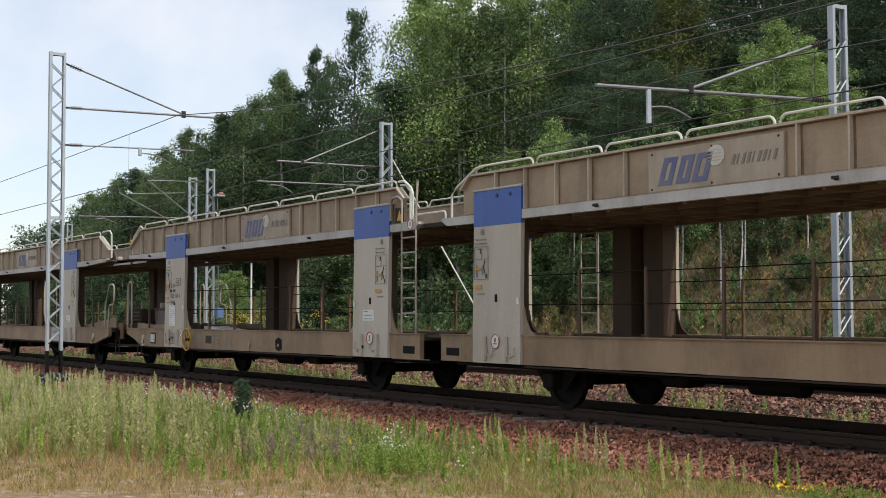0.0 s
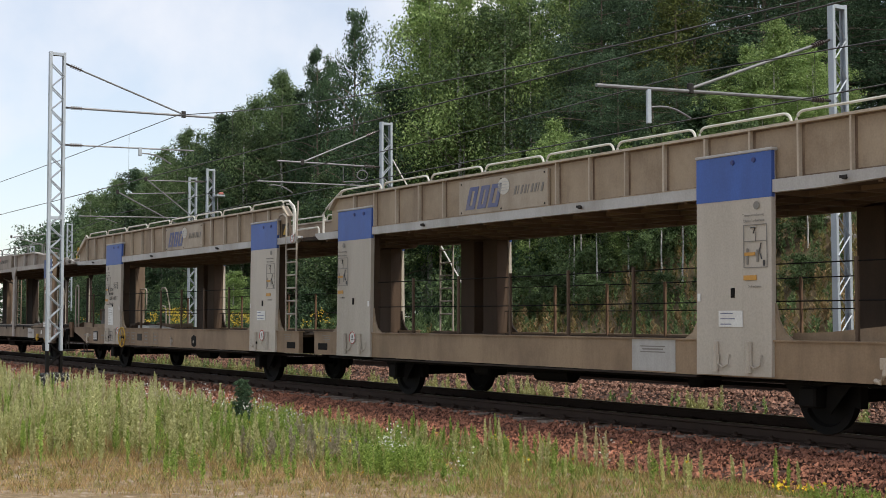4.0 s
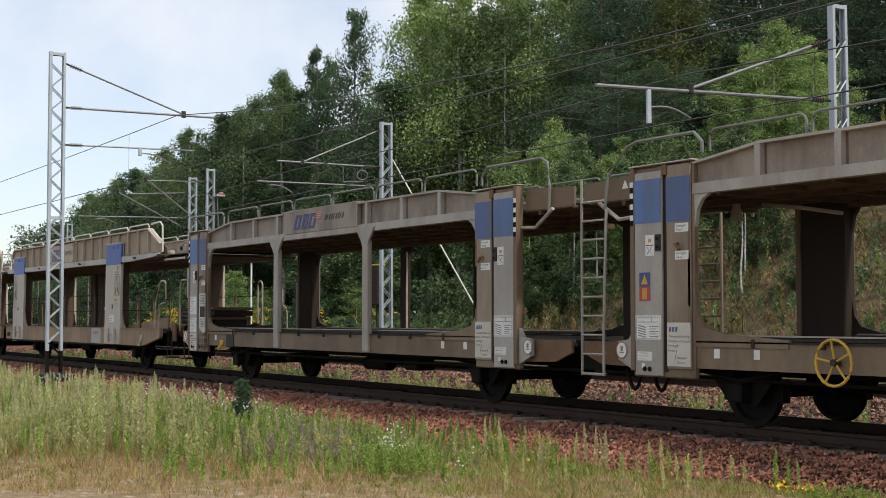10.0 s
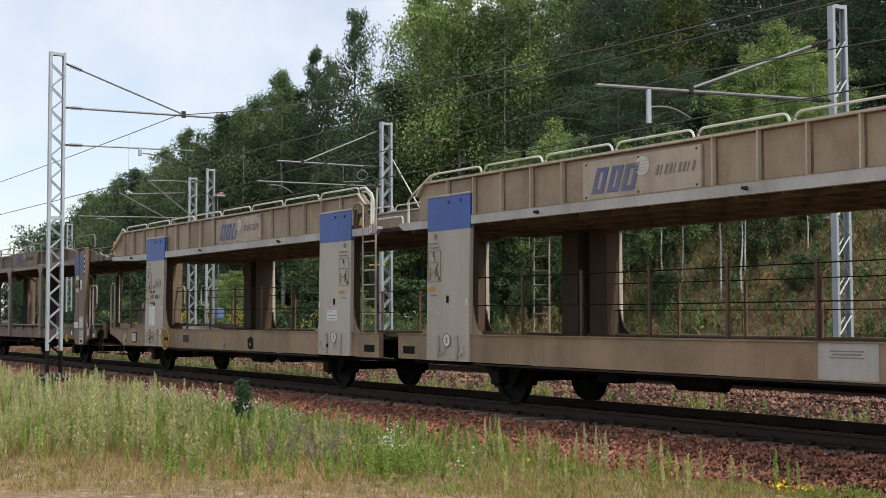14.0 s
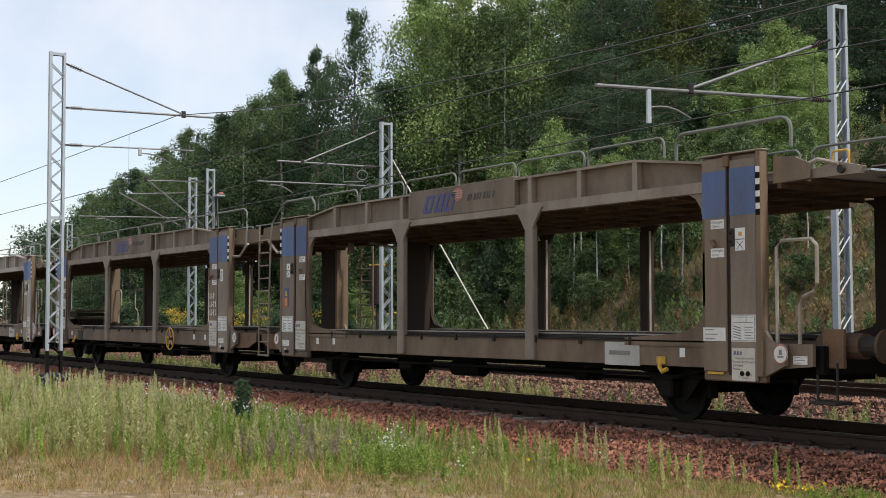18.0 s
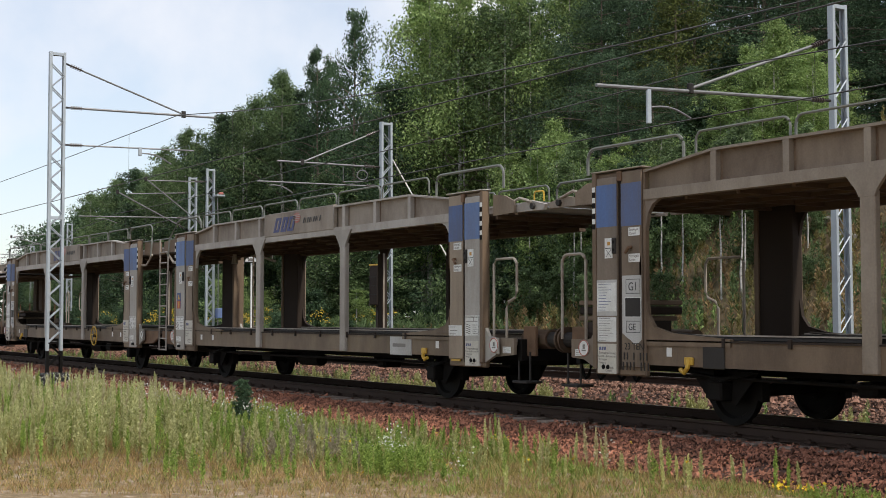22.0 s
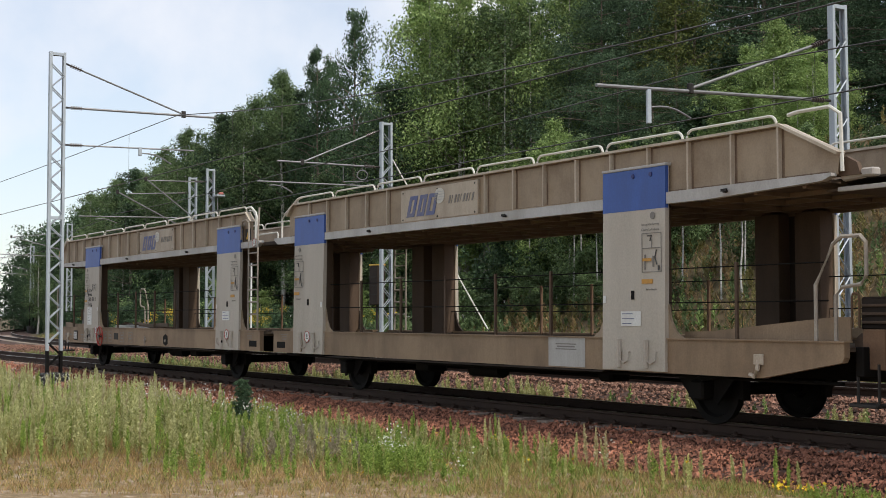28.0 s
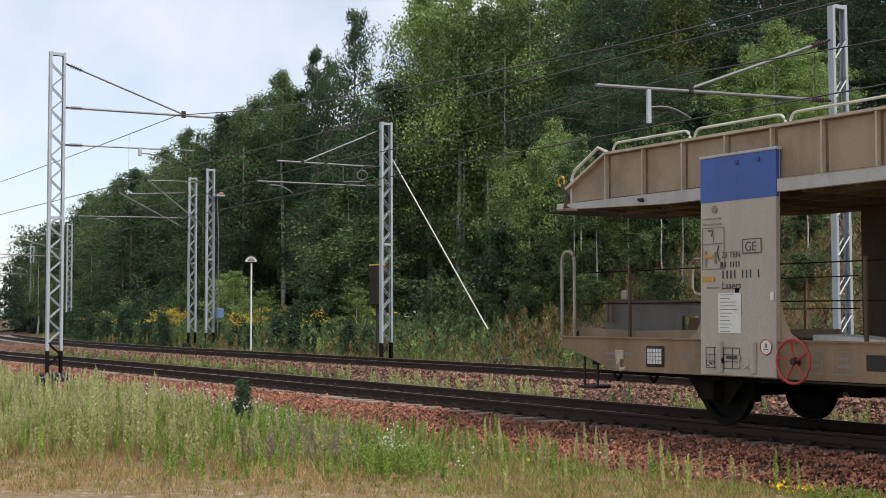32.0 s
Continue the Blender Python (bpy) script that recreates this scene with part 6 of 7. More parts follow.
    tagged(part("chalk_scrawl", g, M["white"], WAGONS[4][0]), "white chalked scrawl on a pillar", kind="stuff")
    last = WAGONS[-1][0]
    for o in last.children_recursive:
        if o.name.startswith("handwheel") or o.name.startswith("spoke_star"):
            o.data = o.data.copy()
            o.data.materials[0] = M["red"]
            if o.name.startswith("handwheel"):
                tagged(o, "red handwheel of the parking brake")
    for w, c in WAGONS:
        for u in (-13.0, -3.0, 3.0, 13.0):
            WHEELSETS.append((wheelset(w, u, True), u))


train()
# ---- track pieces ----
track("track_1", YC, 0.0, False, -62, 8)
track("track_2", Y2, Z2, True, -110, 8)
stones("ballast_stones", 72000, (-62, -6), (YC - 2.78, YC - 0.95), near_z, 1, "loose red-brown crushed stones on the near ballast shoulder", (0.012, 0.024))
stones("ballast_stones", 3000, (-62, -6), (YC - 1.55, YC - 1.0), lambda x, y: np.full(len(x), -0.19) - 0.10 * (wavy(x * 1.4, y, 3) > 0.25), 5, "loose red-brown crushed stones over the sleeper ends", (0.013, 0.027))
stones("ballast_stones", 27000, (-75, -8), (YC + 0.95, YC + 3.1), bed_z(YC, 0.0), 2, "loose red-brown crushed stones between the two tracks", (0.013, 0.026), "stone_far")
stones("ballast_stones", 20000, (-75, -10), (Y2 - 3.0, Y2 - 0.9), bed_z(Y2, Z2), 3, "loose red-brown crushed stones beside the far track", (0.015, 0.03), "stone_far")
stones("ballast_stones", 8000, (-70, -8), (Y2 - 1.6, Y2 - 0.86), lambda x, y: np.full(len(x), Z2 - 0.175) - 0.06 * (wavy(x * 1.4, y, 3) > 0.5), 6, "loose crushed stones over the sleeper ends of the far track", (0.015, 0.03), "stone_far")
stones("ballast_stones", 3000, (-40, -6), (YC - 0.65, YC + 0.65), bed_z(YC, 0.0), 4, "dark crushed stones between the rails")


# ---- plants ----
def quads(c, n, up, w, h):
    """Leaf quads: centres, normals, second axes, half sizes."""
    n = n / np.linalg.norm(n, axis=1, keepdims=True)
    a = np.cross(n, up)
    a /= np.maximum(np.linalg.norm(a, axis=1, keepdims=True), 1e-6)
    b = np.cross(n, a)
    a, b = a * w[:, None], b * h[:, None]
    v = np.stack([c - a * 0.5 - b, c - a + b * 0.15, c + b, c + a + b * 0.15], 1).reshape(-1, 3)
    f = np.arange(len(c) * 4).reshape(-1, 4)
    return v, f


def leaflets(c, n, up, w, h):
    """Small leaves of one triangle each."""
    n = n / np.linalg.norm(n, axis=1, keepdims=True)
    a = np.cross(n, up)
    a /= np.maximum(np.linalg.norm(a, axis=1, keepdims=True), 1e-6)
    b = np.cross(n, a)
    a, b = a * w[:, None], b * h[:, None]
    v = np.stack([c - a - b * 0.7, c + a - b * 0.7, c + b], 1).reshape(-1, 3)
    return v, np.arange(len(c) * 3).reshape(-1, 3)


def foliage(centres, radii, per, size, rng, flat=0.75, droop=0.0, slim=0.55):
    k = len(centres)
    c = np.repeat(np.asarray(centres), per, 0)
    r = np.repeat(np.asarray(radii), per)[:, None]
    d = rng.normal(0, 1, (k * per, 3))
    d /= np.linalg.norm(d, axis=1, keepdims=True)
    q = c + d * r * rng.uniform(0.35, 1.05, (k * per, 1)) * np.array([1, 1, flat])
    q[:, 2] -= droop * rng.random(k * per)
    n = d + rng.normal(0, 0.7, d.shape) + np.array([0, 0, 0.5])
    s = size * rng.uniform(0.6, 1.25, k * per)
    return leaflets(q, n, rng.normal(0, 1, d.shape), s * slim, s)


def tree_meshes(kind, H, seed, fine=True):
    """Trunk with limbs, and a crown of leaf clumps along the limbs."""
    rng = np.random.default_rng(seed)
    wood, limbs = G(), G()
    base_r = {"birch": 0.011, "broad": 0.014, "pine": 0.013, "young": 0.009, "slender": 0.006, "bush": 0.012, "spruce": 0.02}[kind] * H
    wob = rng.normal(0, 0.012 * H, (7, 2))
    wob[0] = 0
    axis_pts = [(float(wob[:i + 1, 0].mean() * (i > 0)), float(wob[:i + 1, 1].mean() * (i > 0)), H * 0.97 * i / 6 - (0.3 if i == 0 else 0)) for i in range(7)]
    wood.tube(axis_pts, base_r, 7, base_r * 0.15)
    ax = np.array(axis_pts)
    at = lambda t: np.array([np.interp(t * H, ax[:, 2], ax[:, k]) for k in (0, 1)] + [t * H])
    cen, rad = [], []
    n_limb = {"birch": 34, "broad": 40, "pine": 40, "young": 26, "slender": 16, "bush": 20, "spruce": 80}[kind]
    lo = {"birch": 0.20, "broad": 0.08, "pine": 0.2, "young": 0.12, "slender": 0.5, "bush": 0.02, "spruce": 0.04}[kind]
    R = {"birch": 0.18, "broad": 0.23, "pine": 0.22, "young": 0.19, "slender": 0.14, "bush": 0.55, "spruce": 0.25}[kind] * H
    for i in range(n_limb):
        t = lo + (0.98 - lo) * (i + rng.random()) / n_limb
        s = (t - lo) / (1 - lo)
        if kind == "pine":
            prof = 0.35 + 0.75 * math.sin(math.pi * min(1, 0.15 + 0.85 * s)) ** 0.8
        elif kind == "spruce":
            prof = 1.0 - 0.93 * s
        else:
            prof = (0.55 + 1.4 * s) if s < 0.32 else max(0.12, 1.0 - 0.88 * ((s - 0.32) / 0.68) ** 1.6)
        L = R * prof * rng.uniform(0.55, 1.25)
        az = 2.4 * i + rng.normal(0, 0.5)
        rise = {"birch": 0.65, "broad": 0.45, "pine": 0.1, "young": 0.8, "slender": 0.7, "bush": 0.7, "spruce": -0.1}[kind] * rng.uniform(0.5, 1.3)
        p0 = at(t)
        d = np.array([math.cos(az), math.sin(az), rise])
        p1 = p0 + d * L * 0.55
        p2 = p1 + np.array([d[0], d[1], rise * 0.5]) * L * 0.45
        limbs.tube([tuple(p0), tuple(p1), tuple(p2)], base_r * 0.28 * (1 - 0.6 * s), 4, base_r * 0.05)
        m = 4
        for q in range(m):
            a = 0.35 + 0.7 * q / (m - 1)
            c = p0 + (p2 - p0) * a + rng.normal(0, 0.10 * L + 0.05, 3)
            cen.append(c)
            rad.append(max(0.04 if kind == "spruce" else 0.22, (0.30 if kind == "pine" else 0.22 if kind == "spruce" else 0.33) * L * rng.uniform(0.6, 1.15) + 0.02 * H))
    cen.append(at(0.98))
    rad.append(0.03 * H + (0.02 if kind == "spruce" else 0.15))
    per, size, flat, droop = {"birch": (140, 0.074, 0.9, 0.25), "broad": (130, 0.082, 0.8, 0.0), "pine": (190, 0.095, 0.45, 0.0), "young": (100, 0.052, 0.9, 0.05), "slender": (60, 0.052, 0.9, 0.1), "bush": (70, 0.054, 0.8, 0.0), "spruce": (90, 0.02, 0.8, 0.0)}[kind]
    if not fine:
        per, size = per // 2, size * 1.4
    v, f = foliage(np.array(cen), np.array(rad), per, size, rng, flat, droop, 0.25 if kind in ("pine", "spruce") else 0.7)
    bark = "birchbark" if kind in ("birch", "young", "slender") else "bark"
    return wood.mesh("trunk", M[bark]), limbs.mesh("branchwork", M["bark"]), (v, f)


TREES = {}


def tree_proto(kind, leaf, H, seed, fine=True):
    key = (kind, leaf, H, seed, fine)
    if key not in TREES:
        trunk, limbs, (v, f) = tree_meshes(kind, H, seed, fine)
        TREES[key] = (trunk, limbs, quick("crown", v, f, M[leaf]))
    return TREES[key]


def tree(kind, leaf, H, seed, x, y, top, label, category="tree", group="trees of the wood", spin=0.0, fine=True, slim=1.0):
    """Plants a tree of one kind so that its top reaches the height top."""
    z = float(ground_z(x, y)) - 0.05
    s = (top - z) / H
    wide = s ** 0.75 * slim
    names = {"birch": "birch_tree", "broad": "broadleaf_tree", "pine": "pine_tree", "young": "young_birch", "slender": "slender_birch", "bush": "bush", "spruce": "conifer_sapling"}
    trunk, limbs, crown = tree_proto(kind, leaf, H, seed, fine)
    t = root(names[kind], Matrix.LocRotScale((x, y, z), Euler((0, 0, spin)), (wide, wide, s)), label, category, group)
    part("trunk", trunk, None, t)
    tagged(part("branchwork", limbs, None, t), kind="stuff")
    part("crown", crown, None, t)
    return t


LAB = {
    "birch": "birch with a slender pale trunk and light green airy crown",
    "broad": "broadleaf tree with a dense dark green crown",
    "pine": "tall pine with a dark blue-green needle crown",
    "young": "young birch with pale green leaves on the slope",
    "bush": "low green bush at the foot of the wood",
    "spruce": "small dark green conifer",
}

rt = random.Random(11)
# the wood's edge: x, y, height of the top
EDGE = [(-236.8, 60, 7.5), (-215.2, 58, 8.9), (-174.9, 50, 11.1), (-132.3, 40, 12.4), (-113.5, 36, 12.1), (-106.0, 35, 12.5), (-100.3, 34, 12.7), (-93.3, 34, 13.6), (-86.5, 33, 14.3),
        (-82.2, 34, 14.6), (-76.8, 33, 14.1), (-73.2, 34, 16.0), (-68.7, 34, 16.7), (-64.2, 34, 17.9), (-55.2, 33, 17.2), (-53.0, 32, 17.6), (-50.6, 32, 16.8), (-47.9, 33, 17.0), (-47.6, 36, 17.0), (-43.7, 36, 18.3), (-40.8, 37, 19.0), (-37.9, 38, 19.5), (-36.3, 41, 17.5), (-33.5, 42, 18.4)]
for i, (x, y, top) in enumerate(EDGE):
    if x < -70:
        kind, leaf = ("birch", "leaf_birch") if i % 3 else ("broad", "leaf_dark")
    elif x < -60:
        kind, leaf = "broad", "leaf_dark"
    elif x < -46:
        kind, leaf = "birch", "leaf_light"
    else:
        kind, leaf = "pine", "needle"
    H = 16.0
    tree(kind, leaf, H, i % 4, x, y, top, LAB[kind], spin=rt.uniform(0, 6.28), fine=x > -90, slim=0.55 if -70 < x < -60 else 0.85)
# the skyline's trees stand close together
for i, (x, y, top) in enumerate(EDGE[3:]):
    if -66 < x < -54:
        continue
    kind, leaf = ("birch", "leaf_light") if -60 < x < -45 else ("birch", "leaf_birch") if x < -85 else ("broad", "leaf_dark") if x < -56 else ("pine", "needle")
    tree(kind, leaf, 16.0, (i + 2) % 4, x - 2.2, y + 1.8, top - rt.uniform(0.3, 1.6), LAB[kind], spin=rt.uniform(0, 6.28), fine=x > -62)
for i, (x, y, top) in enumerate(((-119.0, 36.5, 12.6), (-112.0, 36.5, 13.0), (-104.0, 36.0, 13.2), (-97.5, 36.0, 13.6), (-92.0, 36.0, 14.2), (-87.2, 36.0, 15.2), (-82.0, 36.0, 16.0), (-77.6, 36.0, 16.6), (-80.0, 37.5, 16.2), (-90.0, 37.0, 14.6))):
    tree("birch", "leaf_birch", 16.0, i % 4, x, y, top, LAB["birch"], spin=rt.uniform(0, 6.28), slim=1.1)
# rows behind and between, so that the wood closes
for row, (y0, step, dh) in enumerate(((30.8, 3.6, -4.5), (39.0, 3.2, -1.4))):
    x = -150.0 + 1.7 * row
    while x < -18 + 4 * row:
        xx, yy = x + rt.uniform(-1.2, 1.2), y0 + rt.uniform(-1.2, 1.2) + max(0.0, -(x + 95)) * 0.14
        top = float(np.interp(xx - (yy - 34) * 1.6, [-174, -132, -106, -93, -82, -73, -63, -57, -49, -44, -36, -20], [10.0, 11.6, 11.6, 12.8, 13.4, 15.0, 15.2, 14.0, 14.6, 17.5, 18.5, 19.0])) + dh + rt.uniform(-1.6, 0.5)
        if row == 0 and (xx > -44 or -51.5 < xx < -44 or -71 < xx < -63):
            x += step
            continue
        r = rt.random()
        if xx > -50 and row > 0:
            kind, leaf = ("pine", "needle") if r < 0.75 else ("broad", "leaf_dark")
        else:
            kind, leaf = ("birch", "leaf_birch") if r < 0.45 else ("broad", "leaf_dark")
        tree(kind, leaf, 16.0, rt.randrange(3), xx, yy, top, LAB[kind], spin=rt.uniform(0, 6.28), fine=row == 0 and xx > -75)
        x += step * rt.uniform(0.85, 1.2)
# the depth of the wood, past counting
rw = np.random.default_rng(5)


def deep_wood(name, n, per, xr, yr, steps, tops, low, leaf, size, flat, slim, label):
    """Leaf clumps filling the wood behind the edge, under a wavy top line."""
    x, y = rw.uniform(*xr, n), rw.uniform(*yr, n)
    z0 = ground_z(x, y)
    top = np.interp(x - (y - 34) * 1.6, steps, tops) + 0.9 * wavy(x, y, 2)
    z = z0 + (top - z0) * (low + (1 - low) * rw.random(n) ** 0.8)
    v, f = foliage(np.stack([x, y, z], -1), rw.uniform(0.45, 1.15, n), per, size, rw, flat, 0.0, slim)
    tagged(new(name, quick(name, v, f, M[leaf])), label, "wood", kind="stuff")


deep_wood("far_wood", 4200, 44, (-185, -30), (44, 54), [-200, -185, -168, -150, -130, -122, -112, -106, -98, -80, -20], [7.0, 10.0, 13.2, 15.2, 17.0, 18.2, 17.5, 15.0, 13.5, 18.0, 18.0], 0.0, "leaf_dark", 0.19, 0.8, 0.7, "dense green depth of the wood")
deep_wood("far_pines", 4000, 60, (-84, 0), (42, 50), [-94, -89, -85, -60], [8.0, 15.0, 22.0, 24.0], 0.15, "needle", 0.2, 0.45, 0.25, "dark needle crowns in the depth of the wood")
# young birches on the slope
for x, y, top in ((-32.2, 29.5, 7.3), (-32.0, 30.5, 8.9), (-31.2, 31, 9.3), (-31.1, 32, 10.5), (-29.8, 31.5, 9.5), (-35.5, 28, 6.6), (-33.4, 27.5, 5.8), (-37.9, 28, 8.3), (-39.0, 28, 7.4), (-33.0, 28.5, 7.5), (-30.0, 29.5, 7.4), (-28.4, 31.4, 8.3), (-41.5, 28.5, 7.6), (-36.8, 29.5, 7.0), (-34.6, 30.5, 7.6), (-40.0, 30.0, 8.2), (-36.0, 30.8, 7.2), (-35.0, 29.2, 6.4), (-33.8, 30.0, 7.0), (-37.4, 30.6, 7.8), (-32.6, 29.0, 6.2), (-34.0, 28.0, 5.6), (-31.4, 29.6, 6.6), (-36.4, 27.4, 5.2), (-29.4, 32.6, 9.6), (-38.4, 27.2, 5.0), (-29.5, 30.0, 10.3), (-28.9, 30.8, 9.9), (-30.7, 30.2, 9.9), (-28.1, 30.2, 9.2), (-31.6, 30.0, 9.0), (-39.6, 28.8, 7.7), (-38.9, 29.4, 7.4), (-30.2, 29.6, 8.6), (-29.2, 29.2, 8.2), (-28.0, 29.4, 8.0), (-31.0, 29.2, 7.8), (-29.9, 30.6, 10.6)):
    tree("young", "leaf_light", 7.5, rt.randrange(3), x, y, top, LAB["young"], group="young trees on the slope", spin=rt.uniform(0, 6.28))
for x, y, top in ((-26.4, 25.6, 6.6), (-27.3, 25.7, 6.2), (-27.0, 26.3, 6.8), (-29.2, 26.0, 6.4), (-31.0, 26.8, 7.2), (-25.6, 27.2, 6.6), (-33.4, 26.2, 6.0), (-35.2, 27.0, 7.4), (-34.8, 26.4, 6.8)):
    tree("slender", "leaf_birch", 6.5, rt.randrange(3), x, y, top, "slender young birch with a white trunk on the slope", group="young trees on the slope", spin=rt.uniform(0, 6.28))
for x, y, h in ((-37.5, 29.0, 3.4), (-35.6, 29.8, 3.0), (-33.2, 30.4, 3.2), (-31.8, 30.6, 2.8), (-36.6, 28.2, 2.4), (-34.2, 29.0, 2.6), (-38.8, 28.6, 3.6), (-30.4, 30.2, 2.2), (-32.8, 28.4, 1.8), (-40.0, 27.6, 3.0)):
    tree("bush", "leaf_dark", 2.2, rt.randrange(3), x, y, float(ground_z(x, y)) + h, "dark green bush on the slope", "bush", "bushes at the foot of the wood", rt.uniform(0, 6.28))
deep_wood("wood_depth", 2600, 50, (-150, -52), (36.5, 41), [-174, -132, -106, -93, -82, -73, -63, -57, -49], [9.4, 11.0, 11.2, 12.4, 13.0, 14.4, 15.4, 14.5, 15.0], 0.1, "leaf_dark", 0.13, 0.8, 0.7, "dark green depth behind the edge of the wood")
# tall bare birch stems in the gaps of the wood's edge
for x, y, top in ((-50.4, 32.2, 15.0), (-49.6, 33.0, 15.5), (-48.7, 32.4, 14.6), (-48.0, 33.2, 15.2), (-47.2, 32.2, 14.4), (-46.5, 33.0, 15.0), (-51.0, 33.6, 15.4), (-49.2, 34.2, 15.6), (-94.0, 33.4, 11.8), (-92.4, 33.0, 12.0), (-90.8, 33.2, 12.2), (-89.6, 32.6, 12.0), (-96.5, 33.8, 11.6), (-87.0, 32.6, 12.2), (-85.0, 32.8, 12.4)):
    tree("slender", "leaf_birch", 12.0, rt.randrange(3), x, y, top, "tall slender birch with a bare white trunk", group="bare-stemmed birches", spin=rt.uniform(0, 6.28))
# a broad young tree before the wood, yellowing oaks and a pine on the slope
for kind, leaf, x, y, top, wide, lab in (("broad", "leaf_oak", -38.4, 34.0, 14.6, 0.8, "oak with yellowing brown-green leaves"), ("pine", "needle", -39.4, 32.0, 11.2, 0.9, LAB["pine"]), ("pine", "needle", -37.2, 31.8, 10.4, 0.9, LAB["pine"]), ("pine", "needle", -35.4, 32.2, 10.0, 0.9, LAB["pine"]), ("pine", "needle", -42.4, 33.6, 14.5, 0.9, LAB["pine"]), ("pine", "needle", -24.6, 35.0, 12.6, 1.0, LAB["pine"])):
    tree(kind, leaf, 16.0, rt.randrange(3), x, y, top, lab, spin=rt.uniform(0, 6.28), slim=wide)
for x, y, top in ((-53.4, 28.0, 7.2), (-56.4, 28.6, 6.2), (-54.8, 27.6, 5.4), (-52.0, 28.4, 5.8)):
    tree("young", "leaf_birch", 7.5, rt.randrange(3), x, y, top, "broad young tree with fresh green leaves", group="young trees on the slope", spin=rt.uniform(0, 6.28), slim=1.6)
# low growth at the foot of the wood
x = -150.0
while x < -38:
    for y0 in (25.6, 28.2):
        yy = y0 + rt.uniform(-0.7, 0.7) + float(bend(x)) * 0.8
        z = float(ground_z(x, yy))
        tree("bush", "leaf_dark" if rt.random() < 0.45 else "leaf_birch", 2.2, rt.randrange(3), x + rt.uniform(-1, 1), yy, z + rt.uniform(1.3, 3.6) * (1.25 if y0 > 27 else 0.75) * (0.45 if -52 < x < -42 or -68 < x < -58 else 1.0), LAB["bush"], "bush", "bushes at the foot of the wood", rt.uniform(0, 6.28))
    x += 2.8 if x > -100 else 5.0
for x, y, h in ((-36.5, 26.2, 1.6), (-33.0, 25.6, 1.2), (-29.5, 25.4, 1.0), (-27.0, 26.8, 1.4), (-24.5, 25.8, 0.9), (-30.8, 27.4, 1.5), (-22.0, 28.0, 1.3), (-34.4, 26.8, 1.7), (-32.0, 27.0, 1.3), (-35.4, 26.0, 1.4), (-31.6, 28.6, 1.8), (-28.2, 28.4, 1.2), (-26.0, 27.6, 0.9), (-25.0, 29.4, 1.3), (-23.4, 28.8, 0.8)):
    tree("bush", "leaf_birch", 2.2, rt.randrange(3), x, y, float(ground_z(x, y)) + h, LAB["bush"], "bush", "bushes at the foot of the wood", rt.uniform(0, 6.28))
for x, y, h in ((-63.0, 26.6, 3.6), (-112, 35.5, 5.0), (-118, 37.0, 5.5), (-61.5, 27.4, 2.6), (-50.0, 26.6, 2.4), (-124, 38.5, 4.5)):
    tree("young", "leaf_light", 7.5, rt.randrange(3), x, y, float(ground_z(x, y)) + h, "light green young tree at the foot of the wood", group="young trees on the slope", spin=rt.uniform(0, 6.28), slim=1.7)
# dark conifer sapling beside the ballast and small ones by the far track
tree("spruce", "needle", 1.0, 0, -22.3, 9.6, 0.27, "small dark green conifer sapling beside the ballast", "sapling", "conifer saplings")
for x, y, h in ((-66, 23.2, 1.0), (-62.5, 22.9, 0.8), (-70, 23.6, 1.1), (-75, 24.0, 1.2), (-48.5, 23.0, 0.9), (-50.2, 23.6, 0.8), (-46.5, 22.8, 0.7), (-53, 23.2, 0.9), (-80, 24.6, 1.2), (-85, 25.5, 1.1), (-64.2, 23.4, 1.3), (-68, 23.9, 1.4), (-72.5, 24.2, 1.5), (-77.5, 24.6, 1.3), (-82.5, 25.2, 1.5), (-88, 26.0, 1.6), (-92, 26.6, 1.4), (-58.5, 23.9, 0.9), (-55.5, 23.7, 1.2), (-51.6, 23.8, 1.2), (-44.6, 23.4, 1.0), (-42.8, 23.2, 0.8)):
    tree("spruce", "needle", 1.0, 1, x, y, float(ground_z(x, y)) + 1.25 * h, "small dark green conifer sapling near the far track", "sapling", "conifer saplings", rt.uniform(0, 6.28), False, 1.35)


def blades(name, x, y, h, w, lean, leaf, label, rng, zoff=0.0):
    """Grass: one tapered quad a blade."""
    n = len(x)
    z = ground_z(x, y) + zoff
    a = rng.uniform(0, 6.28, n)
    dx, dy = np.cos(a) * w, np.sin(a) * w
    b = rng.uniform(0, 6.28, n)
    lx, ly = np.cos(b) * lean * h, np.sin(b) * lean * h
    v = np.stack([np.stack([x - dx, y - dy, z - 0.03], -1), np.stack([x + dx, y + dy, z - 0.03], -1), np.stack([x + dx * 0.3 + lx, y + dy * 0.3 + ly, z + h], -1), np.stack([x - dx * 0.3 + lx, y - dy * 0.3 + ly, z + h], -1)], 1).reshape(-1, 3)
    tagged(new(name, quick(name, v, np.arange(4 * n).reshape(-1, 4), M[leaf])), label, "grass", kind="stuff")


def meadow(n, rng, y0=2.5, y1=10.6):
    """Points of the near meadow, more of them close by; the sandy way stays bare."""
    d = rng.triangular(13.6, 14.6, 48.0, n)
    a = rng.uniform(-0.36, 0.36, n)
    fx, fy, rx, ry = -0.851, 0.525, 0.525, 0.851
    x, y = d * (fx + a * rx), d * (fy + a * ry)
    k = (y > y0) & (y < y1 + toe(x) - toe(-30.0) + 0.25 * wavy(x * 2, y * 2))
    return x[k], y[k]


rg = np.random.default_rng(21)


def spot(x, y):
    """Distance from the sandy way's bend and bearing off it, by which the growth changes."""
    d = -0.851 * x + 0.525 * y
